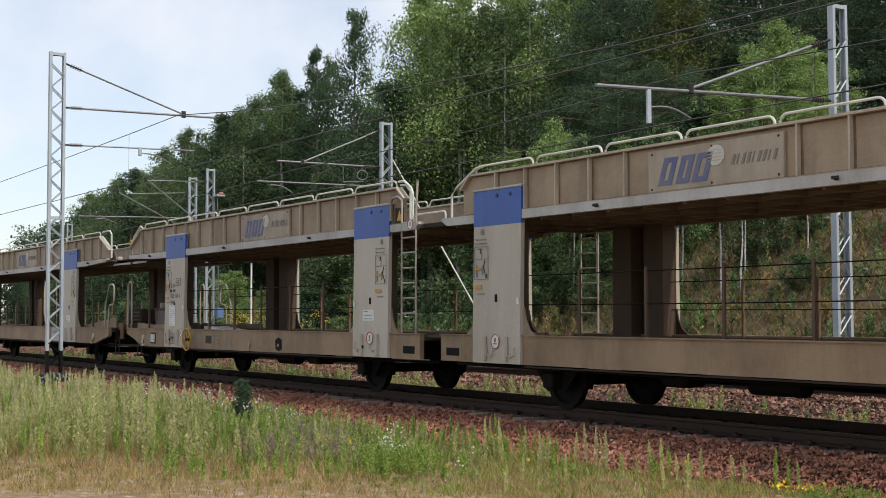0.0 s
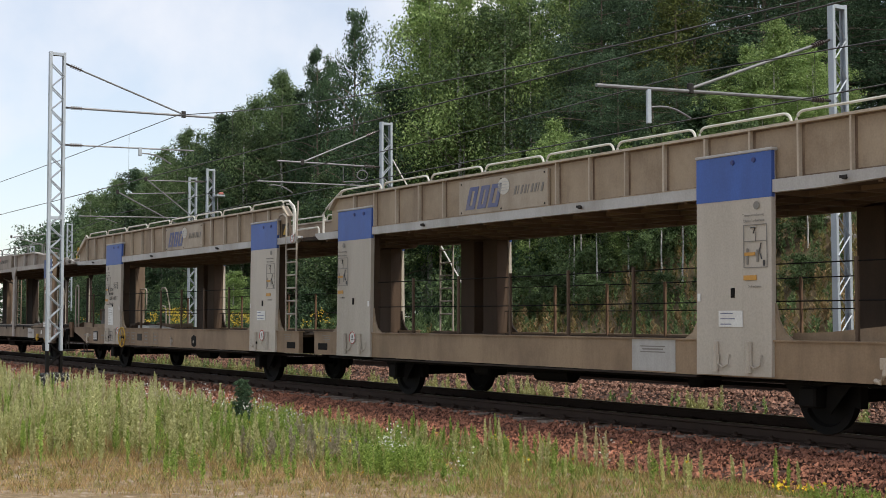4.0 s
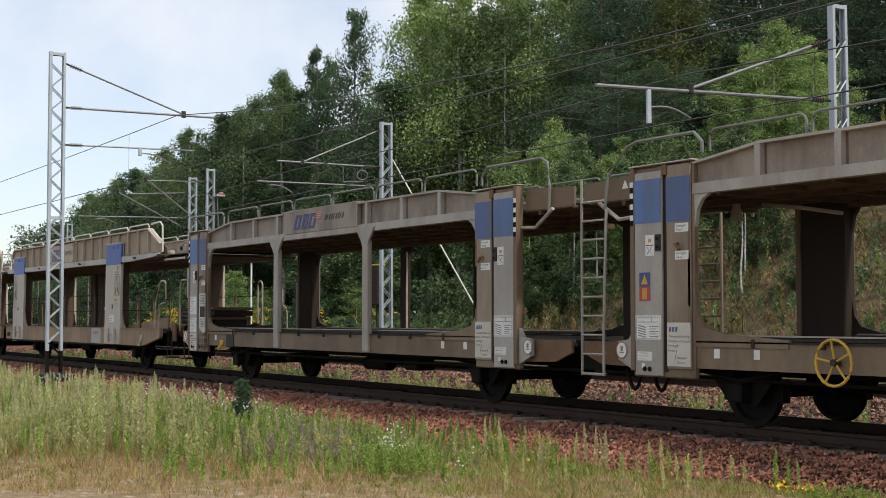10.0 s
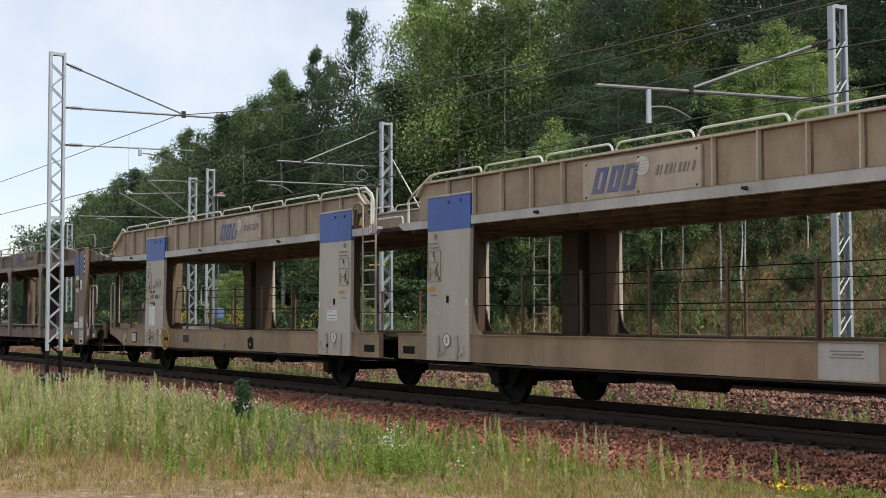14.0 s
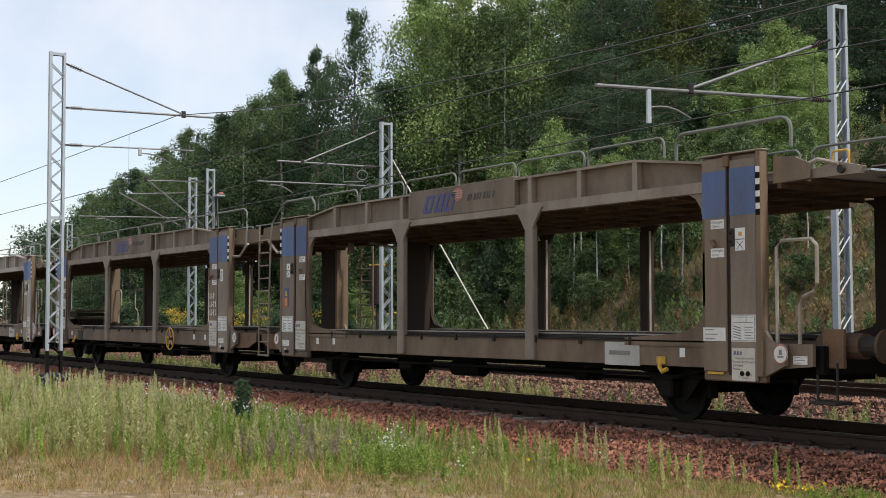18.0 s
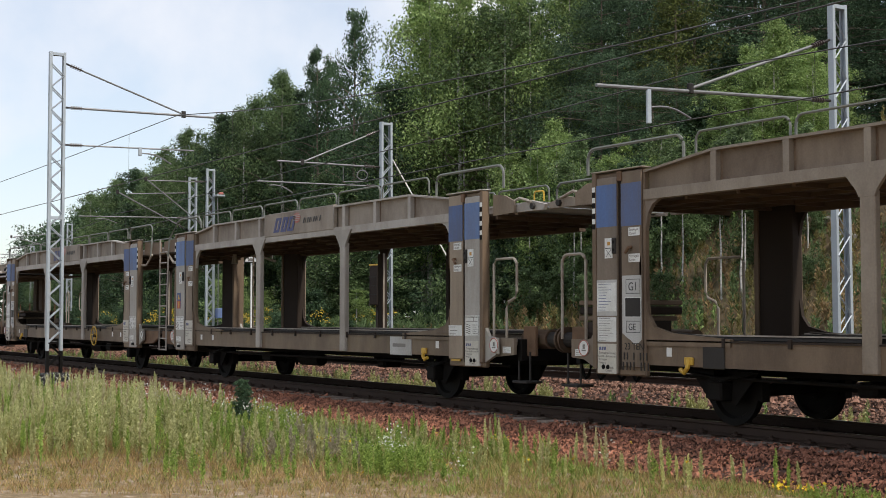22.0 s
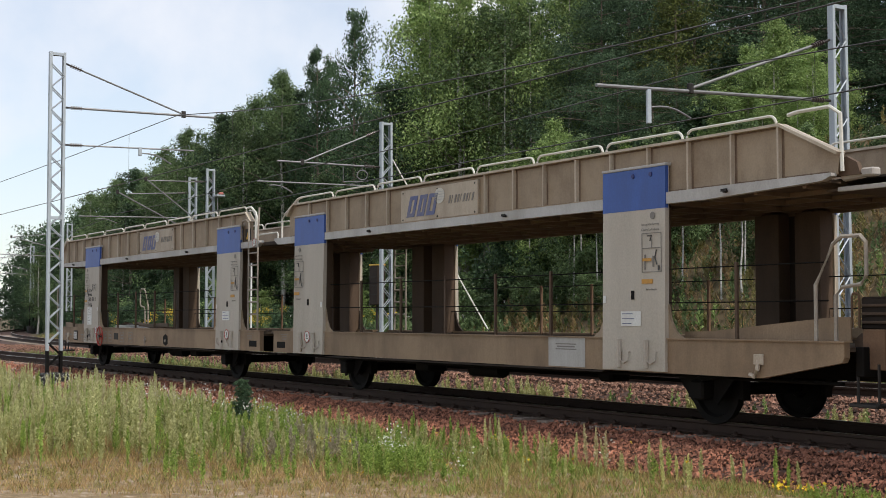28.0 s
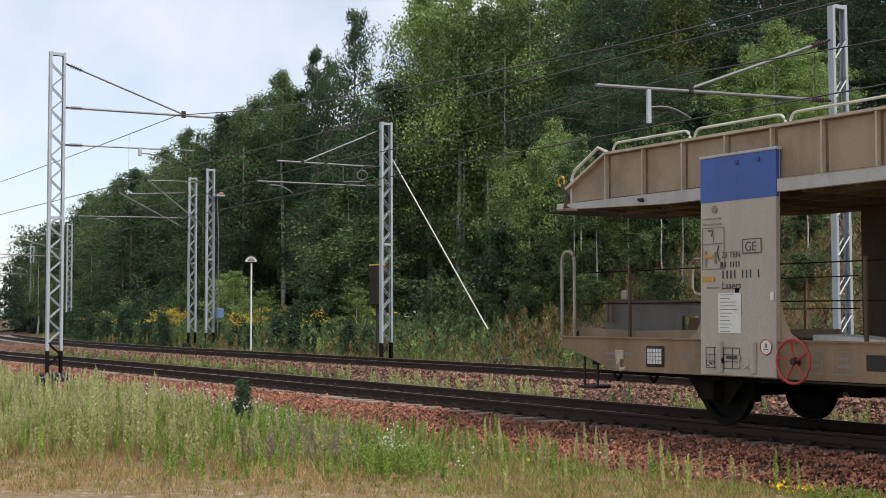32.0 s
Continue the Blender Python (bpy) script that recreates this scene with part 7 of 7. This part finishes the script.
    return d, (0.525 * x + 0.851 * y) / d


def inside(v, a, b, soft):
    return smooth(a - soft, a + soft, v) * (1 - smooth(b - soft, b + soft, v))


def tufts(x, y, per, spread, rng):
    """Blades gathered in tufts round the given points; also the tuft's number."""
    i = np.repeat(np.arange(len(x)), per)
    return x[i] + rng.normal(0, spread, len(i)), y[i] + rng.normal(0, spread, len(i)), i


# grass in tufts: dry towards the way, yellow-green and fresh behind
x, y = meadow(9000, rg, 2.5, 10.75)
d, b = spot(x, y)
dry = 0.16 + 0.75 * (1 - smooth(16.6, 21.0, d + 2.2 * wavy(x * 1.5, y * 1.5, 3))) * (1 - 0.55 * smooth(-0.12, -0.02, b)) + 0.35 * inside(b, -0.17, -0.06, 0.03) * (1 - smooth(17, 19, d)) - 0.05 * (1 - smooth(-0.24, -0.18, b))
green = 1.1 * inside(b, -0.21, -0.085, 0.03) * inside(d, 18.8, 27, 1.5) + 1.2 * inside(b, -0.085, 0.0, 0.02) * inside(d, 15.4, 22, 1.0) + 0.55 * smooth(-0.06, 0.02, b) * smooth(14.2, 14.8, d)
u = rg.random(len(x)) * (0.45 + dry + green) + 0.12 * wavy(x * 2, y * 2, 5)
size = rg.uniform(0.25, 1.0, len(x)) ** 1.2 * 1.45
bare = rg.random(len(x)) < 0.5 * (1 - smooth(15.6, 19.8, d + 2.6 * smooth(-0.05, 0.08, b) + 0.9 * wavy(x * 1.3, y * 1.3, 1)))
for name, sel, leaf, h0, h1, w0, w1, per, lab in (
        ("dry_grass", u < dry, "dry", 0.05, 0.21, 0.0028, 0.006, 22, "tufts of short dry yellow-brown grass"),
        ("meadow_grass", (u >= dry) & (u < dry + 0.45), "grass", 0.06, 0.24, 0.0035, 0.007, 22, "tufts of yellow-green meadow grass"),
        ("green_grass", u >= dry + 0.45, "fresh", 0.06, 0.24, 0.005, 0.011, 22, "tufts of fresh green grass")):
    sel = sel & ~bare
    tx, ty, i = tufts(x[sel], y[sel], per, 0.06, rg)
    low = (0.35 + 0.45 * smooth(15.0, 19.5, d[sel][i])) * size[sel][i] * (1 - 0.6 * ((np.abs(b[sel][i] + 0.2866) < 0.011) & (y[sel][i] > 7.5)))
    blades(name, tx, ty, rg.uniform(h0, h1, len(tx)) * low, rg.uniform(w0, w1, len(tx)), 0.85, leaf, lab, rg)
# thin short growth on the way itself
x, y = meadow(130000, rg, 2.5, 10.7)
d, b = spot(x, y)
k = rg.random(len(x)) < (1 - smooth(16.5, 20.5, d)) * (0.6 + 0.6 * wavy(x * 2.2, y * 2.2, 6))
q = rg.random(len(x)) < 0.6
blades("short_grass", x[k & q], y[k & q], rg.uniform(0.015, 0.11, (k & q).sum()), rg.uniform(0.002, 0.006, (k & q).sum()), 0.9, "dry", "thin trodden dry grass on the sandy way", rg)
q = q & (b < rg.normal(0.02, 0.09, len(x)))
blades("short_grass", x[k & ~q], y[k & ~q], rg.uniform(0.015, 0.08, (k & ~q).sum()), rg.uniform(0.003, 0.007, (k & ~q).sum()), 1.1, "grass", "thin trodden green grass on the sandy way", rg)
# low herbs on the way
x, y = meadow(5000, rg, 2.5, 10.7)
d, b = spot(x, y)
k = (rg.random(len(x)) < 0.5) & (d < 20.5) & (wavy(x * 2.6, y * 2.6, 8) > 0.0)
HERBS = x[k], y[k]


def weed_points(x, y, h, rng, per=26, leaf=0.05, rise=(0.6, 1.8)):
    """Upright weeds: a stem and short leaves all round it."""
    n = len(x)
    z = ground_z(x, y)
    lean = rng.normal(0, 0.05, (n, 2))
    t = np.tile((np.arange(per) + 0.5) / per, n) * 0.95 + 0.05
    i = np.repeat(np.arange(n), per)
    hh = h[i]
    a = rng.uniform(0, 6.28, n * per)
    s = leaf * (0.5 + 0.9 * np.sin(np.pi * np.clip(t, 0.05, 0.95))) * rng.uniform(0.7, 1.3, n * per) * (0.6 + 0.8 * hh)
    d = np.stack([np.cos(a), np.sin(a), rng.uniform(*rise, n * per)], -1)
    d /= np.linalg.norm(d, axis=1, keepdims=True)
    c = np.stack([x[i] + lean[i, 0] * t * hh, y[i] + lean[i, 1] * t * hh, z[i] + t * hh], -1) + d * s[:, None] * 0.8
    nn = np.cross(d, rng.normal(0, 1, d.shape))
    v1, f1 = leaflets(c, nn, d, s * 0.34, s)
    top = np.stack([x + lean[:, 0] * h, y + lean[:, 1] * h, z + h], -1)
    foot = np.stack([x, y, z - 0.03], -1)
    w = np.array([0.525, 0.851, 0]) * 0.004
    v2 = np.stack([foot - w, foot + w, top], 1).reshape(-1, 3)
    f2 = np.arange(3 * n).reshape(-1, 3)
    return np.concatenate([v1, v2]), np.concatenate([f1, f2 + len(v1)])


def weeds(name, x, y, h, leaf, label, rng, per=26, size=0.05, rise=(0.6, 1.8)):
    v, f = weed_points(x, y, h, rng, per, size, rise)
    tagged(new(name, quick(name, v, f, M[leaf])), label, "weeds", kind="stuff")


weeds("low_herbs", HERBS[0], HERBS[1], rg.uniform(0.04, 0.16, len(HERBS[0])), "grass", "low green herbs on the sandy way", rg, 40, 0.017, (0.2, 1.2))
# tall upright weeds
x, y = meadow(16000, rg, 2.5, 10.4)
d, b = spot(x, y)
k = rg.random(len(x)) < smooth(17.0, 21.5, d + wavy(x, y, 2)) * (0.10 + 0.36 * (1 - smooth(-0.23, -0.15, b))) * (0.6 + 1.0 * wavy(x * 2.6, y * 2.6, 2)) * smooth(10.5, 9.8, y) * ((np.abs(b + 0.2866) > 0.011) | (y < 7.5))
x, y, b = x[k], y[k], b[k]
hw = rg.uniform(0.28, 0.9, len(x)) * (0.62 + 0.38 * (1 - smooth(-0.22, -0.12, b))) * (1 - 0.35 * smooth(8.8, 10, y))
uw = rg.random(len(x)) + 0.25 * wavy(x * 0.8, y * 0.8, 17)
for lo, hi, leaf, lab in ((-9, 0.58, "weed", "tall pale yellow-green weeds in the meadow"), (0.58, 0.80, "straw", "tall straw-coloured withering weeds in the meadow"), (0.80, 9, "fresh", "tall green weeds in the meadow")):
    q = (uw >= lo) & (uw < hi)
    weeds("tall_weeds", x[q], y[q], hw[q] * (0.8 if leaf == "fresh" else 1.0), leaf, lab, rg, 190, 0.019, (0.5, 2.2))
x, y = meadow(2200, rg, 3.0, 10.2)
d, b = spot(x, y)
k = (rg.random(len(x)) < 0.28 + 0.4 * (1 - smooth(-0.2, -0.12, b))) & (d > 16.4) & ((np.abs(b + 0.2866) > 0.011) | (y < 7.5))
h = rg.uniform(0.38, 0.78, len(x)) * (0.7 + 0.3 * (1 - smooth(-0.2, -0.1, b)))
q = rg.random(len(x)) < 0.7
weeds("upright_weeds", x[k & q], y[k & q], h[k & q], "weed", "single tall pale weeds standing out of the meadow", rg, 260, 0.022, (0.4, 2.0))
weeds("upright_weeds", x[k & ~q], y[k & ~q], h[k & ~q] * 0.8, "fresh", "single tall green weeds standing out of the meadow", rg, 220, 0.018, (0.6, 2.4))
# bushy fresh herbs in the middle of the meadow
x, y = meadow(10000, rg, 5.5, 10.6)
d, b = spot(x, y)
k = rg.random(len(x)) < (1.0 * inside(b, -0.205, -0.09, 0.02) * inside(d, 19.5, 27, 1.2) + 0.9 * inside(b, -0.08, -0.005, 0.015) * inside(d, 15.6, 20, 0.8) + 0.16 + 0.35 * smooth(-0.24, -0.15, b) * smooth(17.5, 20, d)) * (0.55 + 0.9 * wavy(x * 2.4 + 2, y * 2.4, 4)) * smooth(15, 16, d)
weeds("green_weeds", x[k], y[k], rg.uniform(0.12, 0.42, k.sum()), "fresh", "bushy fresh green weeds in the meadow", rg, 130, 0.021, (0.2, 1.5))
# grey-brown feathery grass in two patches
x, y = meadow(5000, rg, 5.0, 10.2)
d, b = spot(x, y)
k = rg.random(len(x)) < 1.3 * inside(b, -0.112, -0.070, 0.008) * inside(d, 17.4, 21, 0.8) + 1.2 * inside(b, -0.150, -0.112, 0.008) * inside(d, 17.2, 18.8, 0.5) + 0.5 * inside(b, -0.075, -0.055, 0.008) * inside(d, 16.4, 19.5, 0.6)
weeds("feathery_grass", x[k], y[k], rg.uniform(0.2, 0.42, k.sum()), "purple", "grey-brown feathery grass heads", rg, 70, 0.026)
# brown upright dry stalks
x, y = meadow(7000, rg, 4.0, 10.0)
d, b = spot(x, y)
k = rg.random(len(x)) < 0.5 * inside(b, -0.16, -0.05, 0.03) * inside(d, 15.0, 17.6, 0.6) * (wavy(x * 3, y * 3, 2) > 0) + 0.05 * inside(d, 15.5, 20, 1.0) * (b < 0)
tx, ty, i = tufts(x[k], y[k], 5, 0.03, rg)
blades("dry_stalks", tx, ty, rg.uniform(0.12, 0.36, len(tx)), rg.uniform(0.0018, 0.0035, len(tx)), 0.22, "dry", "upright brown dry grass stalks", rg)
# weeds between the two tracks
xx = rg.uniform(-62, -14, 900)
yy = 16.4 + rg.normal(0, 0.32, 900)
k = rg.random(900) < 0.25 + 0.9 * smooth(-26, -40, xx)
tall = rg.random(900) < 0.3
weeds("trackside_weeds", xx[k & tall], yy[k & tall], rg.uniform(0.3, 0.6, (k & tall).sum()), "leaf_light", "green weeds between the two tracks", rg, 70, 0.028)
weeds("trackside_weeds", xx[k & ~tall], yy[k & ~tall], rg.uniform(0.12, 0.4, (k & ~tall).sum()), "leaf_birch", "green weeds between the two tracks", rg, 60, 0.032)
xx = -66 + 34 * rg.random(1500) ** 0.8
weeds("trackside_weeds", xx, 16.2 + rg.normal(0, 0.5, 1500), rg.uniform(0.1, 0.42, 1500), "bank", "low brown-green herbs between the two tracks", rg, 40, 0.035)
xx = np.repeat(rg.uniform(-46, -14, 26), 6) + rg.normal(0, 0.22, 156)
weeds("pale_weeds", xx, 16.3 + rg.normal(0, 0.22, 156), rg.uniform(0.3, 0.62, 156), "weed", "clumps of pale feathery weeds between the two tracks", rg, 110, 0.03)
xx = rg.uniform(-36, -15, 420)
weeds("dark_weeds", xx, 16.3 + rg.normal(0, 0.3, 420), rg.uniform(0.08, 0.30, 420), "purple", "withered dark weeds between the two tracks", rg, 18, 0.035)
# strip behind the far track, and the slope
n = 70000
x = -12 - 98 * rg.random(n) ** 1.5
y = 21.6 + rg.gamma(1.6, 2.6, n)
k = y < 33
x, y = x[k], y[k] + np.minimum(bend(x[k]), 40)
u = rg.random(len(x)) + 0.3 * wavy(x * 0.7, y * 0.7, 8)
for nm, sel, leaf, h0, h1, lab in (("bank_heath", u < 0.42, "heath", 0.05, 0.25, "brown heath growth on the bank"), ("bank_grass", (u >= 0.42) & (u < 0.72), "bank", 0.08, 0.32, "long brown-green grass on the bank"), ("bank_straw", (u >= 0.72) & (u < 0.80), "dry", 0.1, 0.35, "pale dry grass on the bank"), ("bank_herbs", u >= 0.80, "leaf_birch", 0.12, 0.45, "green herbs on the bank")):
    blades(nm, x[sel], y[sel], rg.uniform(h0, h1, sel.sum()), rg.uniform(0.006, 0.016, sel.sum()), 0.9, leaf, lab, rg)
xb = -14 - 60 * rg.random(4200) ** 1.3
yb = 22.6 + rg.gamma(1.7, 2.6, 4200)
ub = rg.random(4200) + 0.45 * wavy(xb * 0.9, yb * 0.9, 19)
for nm, q, leaf, lab in (("bank_herbs", ub < 0.3, "bank", "brown-green herbs on the bank"), ("bank_heath", (ub >= 0.3) & (ub < 0.5), "heath", "brown withered herbs on the bank"), ("bank_herbs", (ub >= 0.5) & (ub < 0.95), "leaf_birch", "green herbs on the bank"), ("bank_herbs", ub >= 0.95, "leaf_light", "light green herbs on the bank")):
    q = q & (yb < 33)
    weeds(nm, xb[q], yb[q], rg.uniform(0.2, 0.8, q.sum()), leaf, lab, rg, 44, 0.05)
n = 1500
x = rg.uniform(-98, -33, n)
y = 24.6 + rg.normal(0, 0.9, n) + np.minimum(bend(x), 40)
k = wavy(x * 0.5, y * 0.3, 9) > -0.25
weeds("goldenrod_stems", x[k], y[k], rg.uniform(0.6, 1.4, k.sum()), "leaf_birch", "leafy goldenrod stems by the wood", rg, 30, 0.045)


def flowers(name, x, y, h, size, leaf, label, rng, per=7, spread=0.08):
    i = np.repeat(np.arange(len(x)), per)
    c = np.stack([x[i], y[i], ground_z(x, y)[i] + h[i]], -1) + rng.normal(0, spread, (len(i), 3)) * np.array([1, 1, 0.6])
    nrm = rng.normal(0, 0.6, c.shape) + np.array([0, 0, 1.0])
    s = size * rng.uniform(0.6, 1.3, len(i))
    v, f = quads(c, nrm, rng.normal(0, 1, c.shape), s, s)
    tagged(new(name, quick(name, v, f, M[leaf])), label, "flowers", kind="stuff")


j = (k & (wavy(x * 0.6, y * 0.3, 14) > -0.1) & (((x > -84) & (x < -64)) | ((x > -56.5) & (x < -47.5)) | (rg.random(n) < 0.12))).nonzero()[0][:: 3]
flowers("goldenrod_flowers", x[j], y[j] - 0.3, rg.uniform(1.05, 1.7, len(j)), 0.032, "goldenrod", "yellow goldenrod blossoms by the wood", rg, 26, 0.13)
x, y = meadow(6500, rg, 7.6, 10.4)
d, b = spot(x, y)
k = (wavy(x * 1.1, y * 1.1, 12) > -0.1) & (y > 8.7) & (b < -0.10) | (wavy(x * 1.4, y * 1.4, 7) > 0.45) & (b > -0.05)
flowers("white_flowers", x[k], y[k], rg.uniform(0.22, 0.5, k.sum()), 0.013, "whiteflower", "small white flowers in the meadow", rg, 11, 0.09)
x, y = meadow(120, rg, 6.0, 10.6)
flowers("yellow_flowers", x, y, rg.uniform(0.2, 0.45, len(x)), 0.014, "yellowflower", "scattered small yellow flowers in the meadow", rg, 4, 0.03)
x = np.array([-10.75, -10.6, -10.45, -10.40, -10.5, -10.68])
y = np.array([10.95, 11.0, 11.05, 11.2, 11.5, 10.85])
flowers("yellow_flower_patch", x, y, np.full(6, 0.09), 0.022, "yellowflower", "flat yellow flower heads beside the ballast", rg, 16, 0.05)


def single_weed(x, y, h, seed, leaf="weed", label="upright pale green weed stalk with small leaves"):
    r = np.random.default_rng(seed)
    v, f = weed_points(np.array([x]), np.array([y]), np.array([h]), r, 260, 0.0165)
    z = float(ground_z(x, y))
    v = v - np.array([x, y, z])
    t = root("weed_plant", Matrix.Translation((x, y, z)), label, "weed", "upright weeds")
    part("stalk", quick("stalk", v, f, M[leaf]), None, t)


for i, (x, y, h) in enumerate(((-12.49, 8.98, 0.52), (-12.69, 9.48, 0.33), (-11.85, 9.63, 0.42), (-11.84, 9.85, 0.36), (-11.96, 10.14, 0.50), (-11.45, 9.9, 0.34), (-11.46, 10.27, 0.32), (-11.54, 10.52, 0.42), (-11.19, 10.7, 0.38), (-11.06, 10.72, 0.34), (-10.67, 11.16, 0.34), (-12.95, 8.44, 0.36), (-12.28, 8.37, 0.32), (-16.33, 8.13, 0.55), (-14.38, 8.04, 0.3), (-13.49, 8.17, 0.3), (-13.03, 9.13, 0.3), (-11.98, 9.42, 0.34), (-18.04, 7.1, 0.5), (-17.28, 6.17, 0.5), (-18.62, 6.16, 0.45), (-16.74, 5.14, 0.5))):
    single_weed(x, y, h, i)
for i in range(46):
    xs = rt.uniform(-17.5, -10.6)
    single_weed(xs, float(toe(xs)) - abs(rt.gauss(0, 0.5)) - 0.05, rt.uniform(0.22, 0.58), 100 + i, ("fresh", "weed", "straw", "weed")[i % 4])
x, y = rg.uniform(-10.3, -8.6, 260), rg.uniform(10.6, 12.0, 260)
k = y < 11.0 + (x + 10.3) * 0.55
weeds("green_weeds", x[k], y[k], rg.uniform(0.06, 0.2, k.sum()), "fresh", "low green weeds beside the ballast", rg, 60, 0.016, (0.3, 1.6))
single_weed(-17.15, 10.08, 0.52, 77, "fresh", "fresh green weed growing out of the ballast")
# rocks on the slope
for x, y, s in ((-24.3, 27.2, 0.35), (-23.0, 26.2, 0.25), (-25.6, 28.0, 0.22), (-22.4, 27.6, 0.2)):
    r = np.random.default_rng(int(s * 100))
    g = G()
    g.box(-s, s, -s * 0.7, s * 0.7, -s * 0.4, s * 0.55, s * 0.22)
    g.v = [(a * r.uniform(0.8, 1.2), b * r.uniform(0.8, 1.2), c * r.uniform(0.8, 1.2)) for a, b, c in g.v]
    solid("rock", g, M["rock"], "pale grey rock lying on the grassy slope", "rock", "rocks on the slope", m=Matrix.Translation((x, y, float(ground_z(x, y)) + s * 0.2)))
# ---- movement ----
def motions():
    for w, c in WAGONS:
        walk(w, [(t, pose(c + run(t), YC, 0)) for t in np.arange(0, 32.01, 1.0)])
    steps = [k / 15 for k in range(481)]
    for ws, u in WHEELSETS:
        walk(ws, [(t, pose(u, 0, 0.42) @ Matrix.Rotation(run(t) / 0.42, 4, "Y")) for t in steps])


motions()
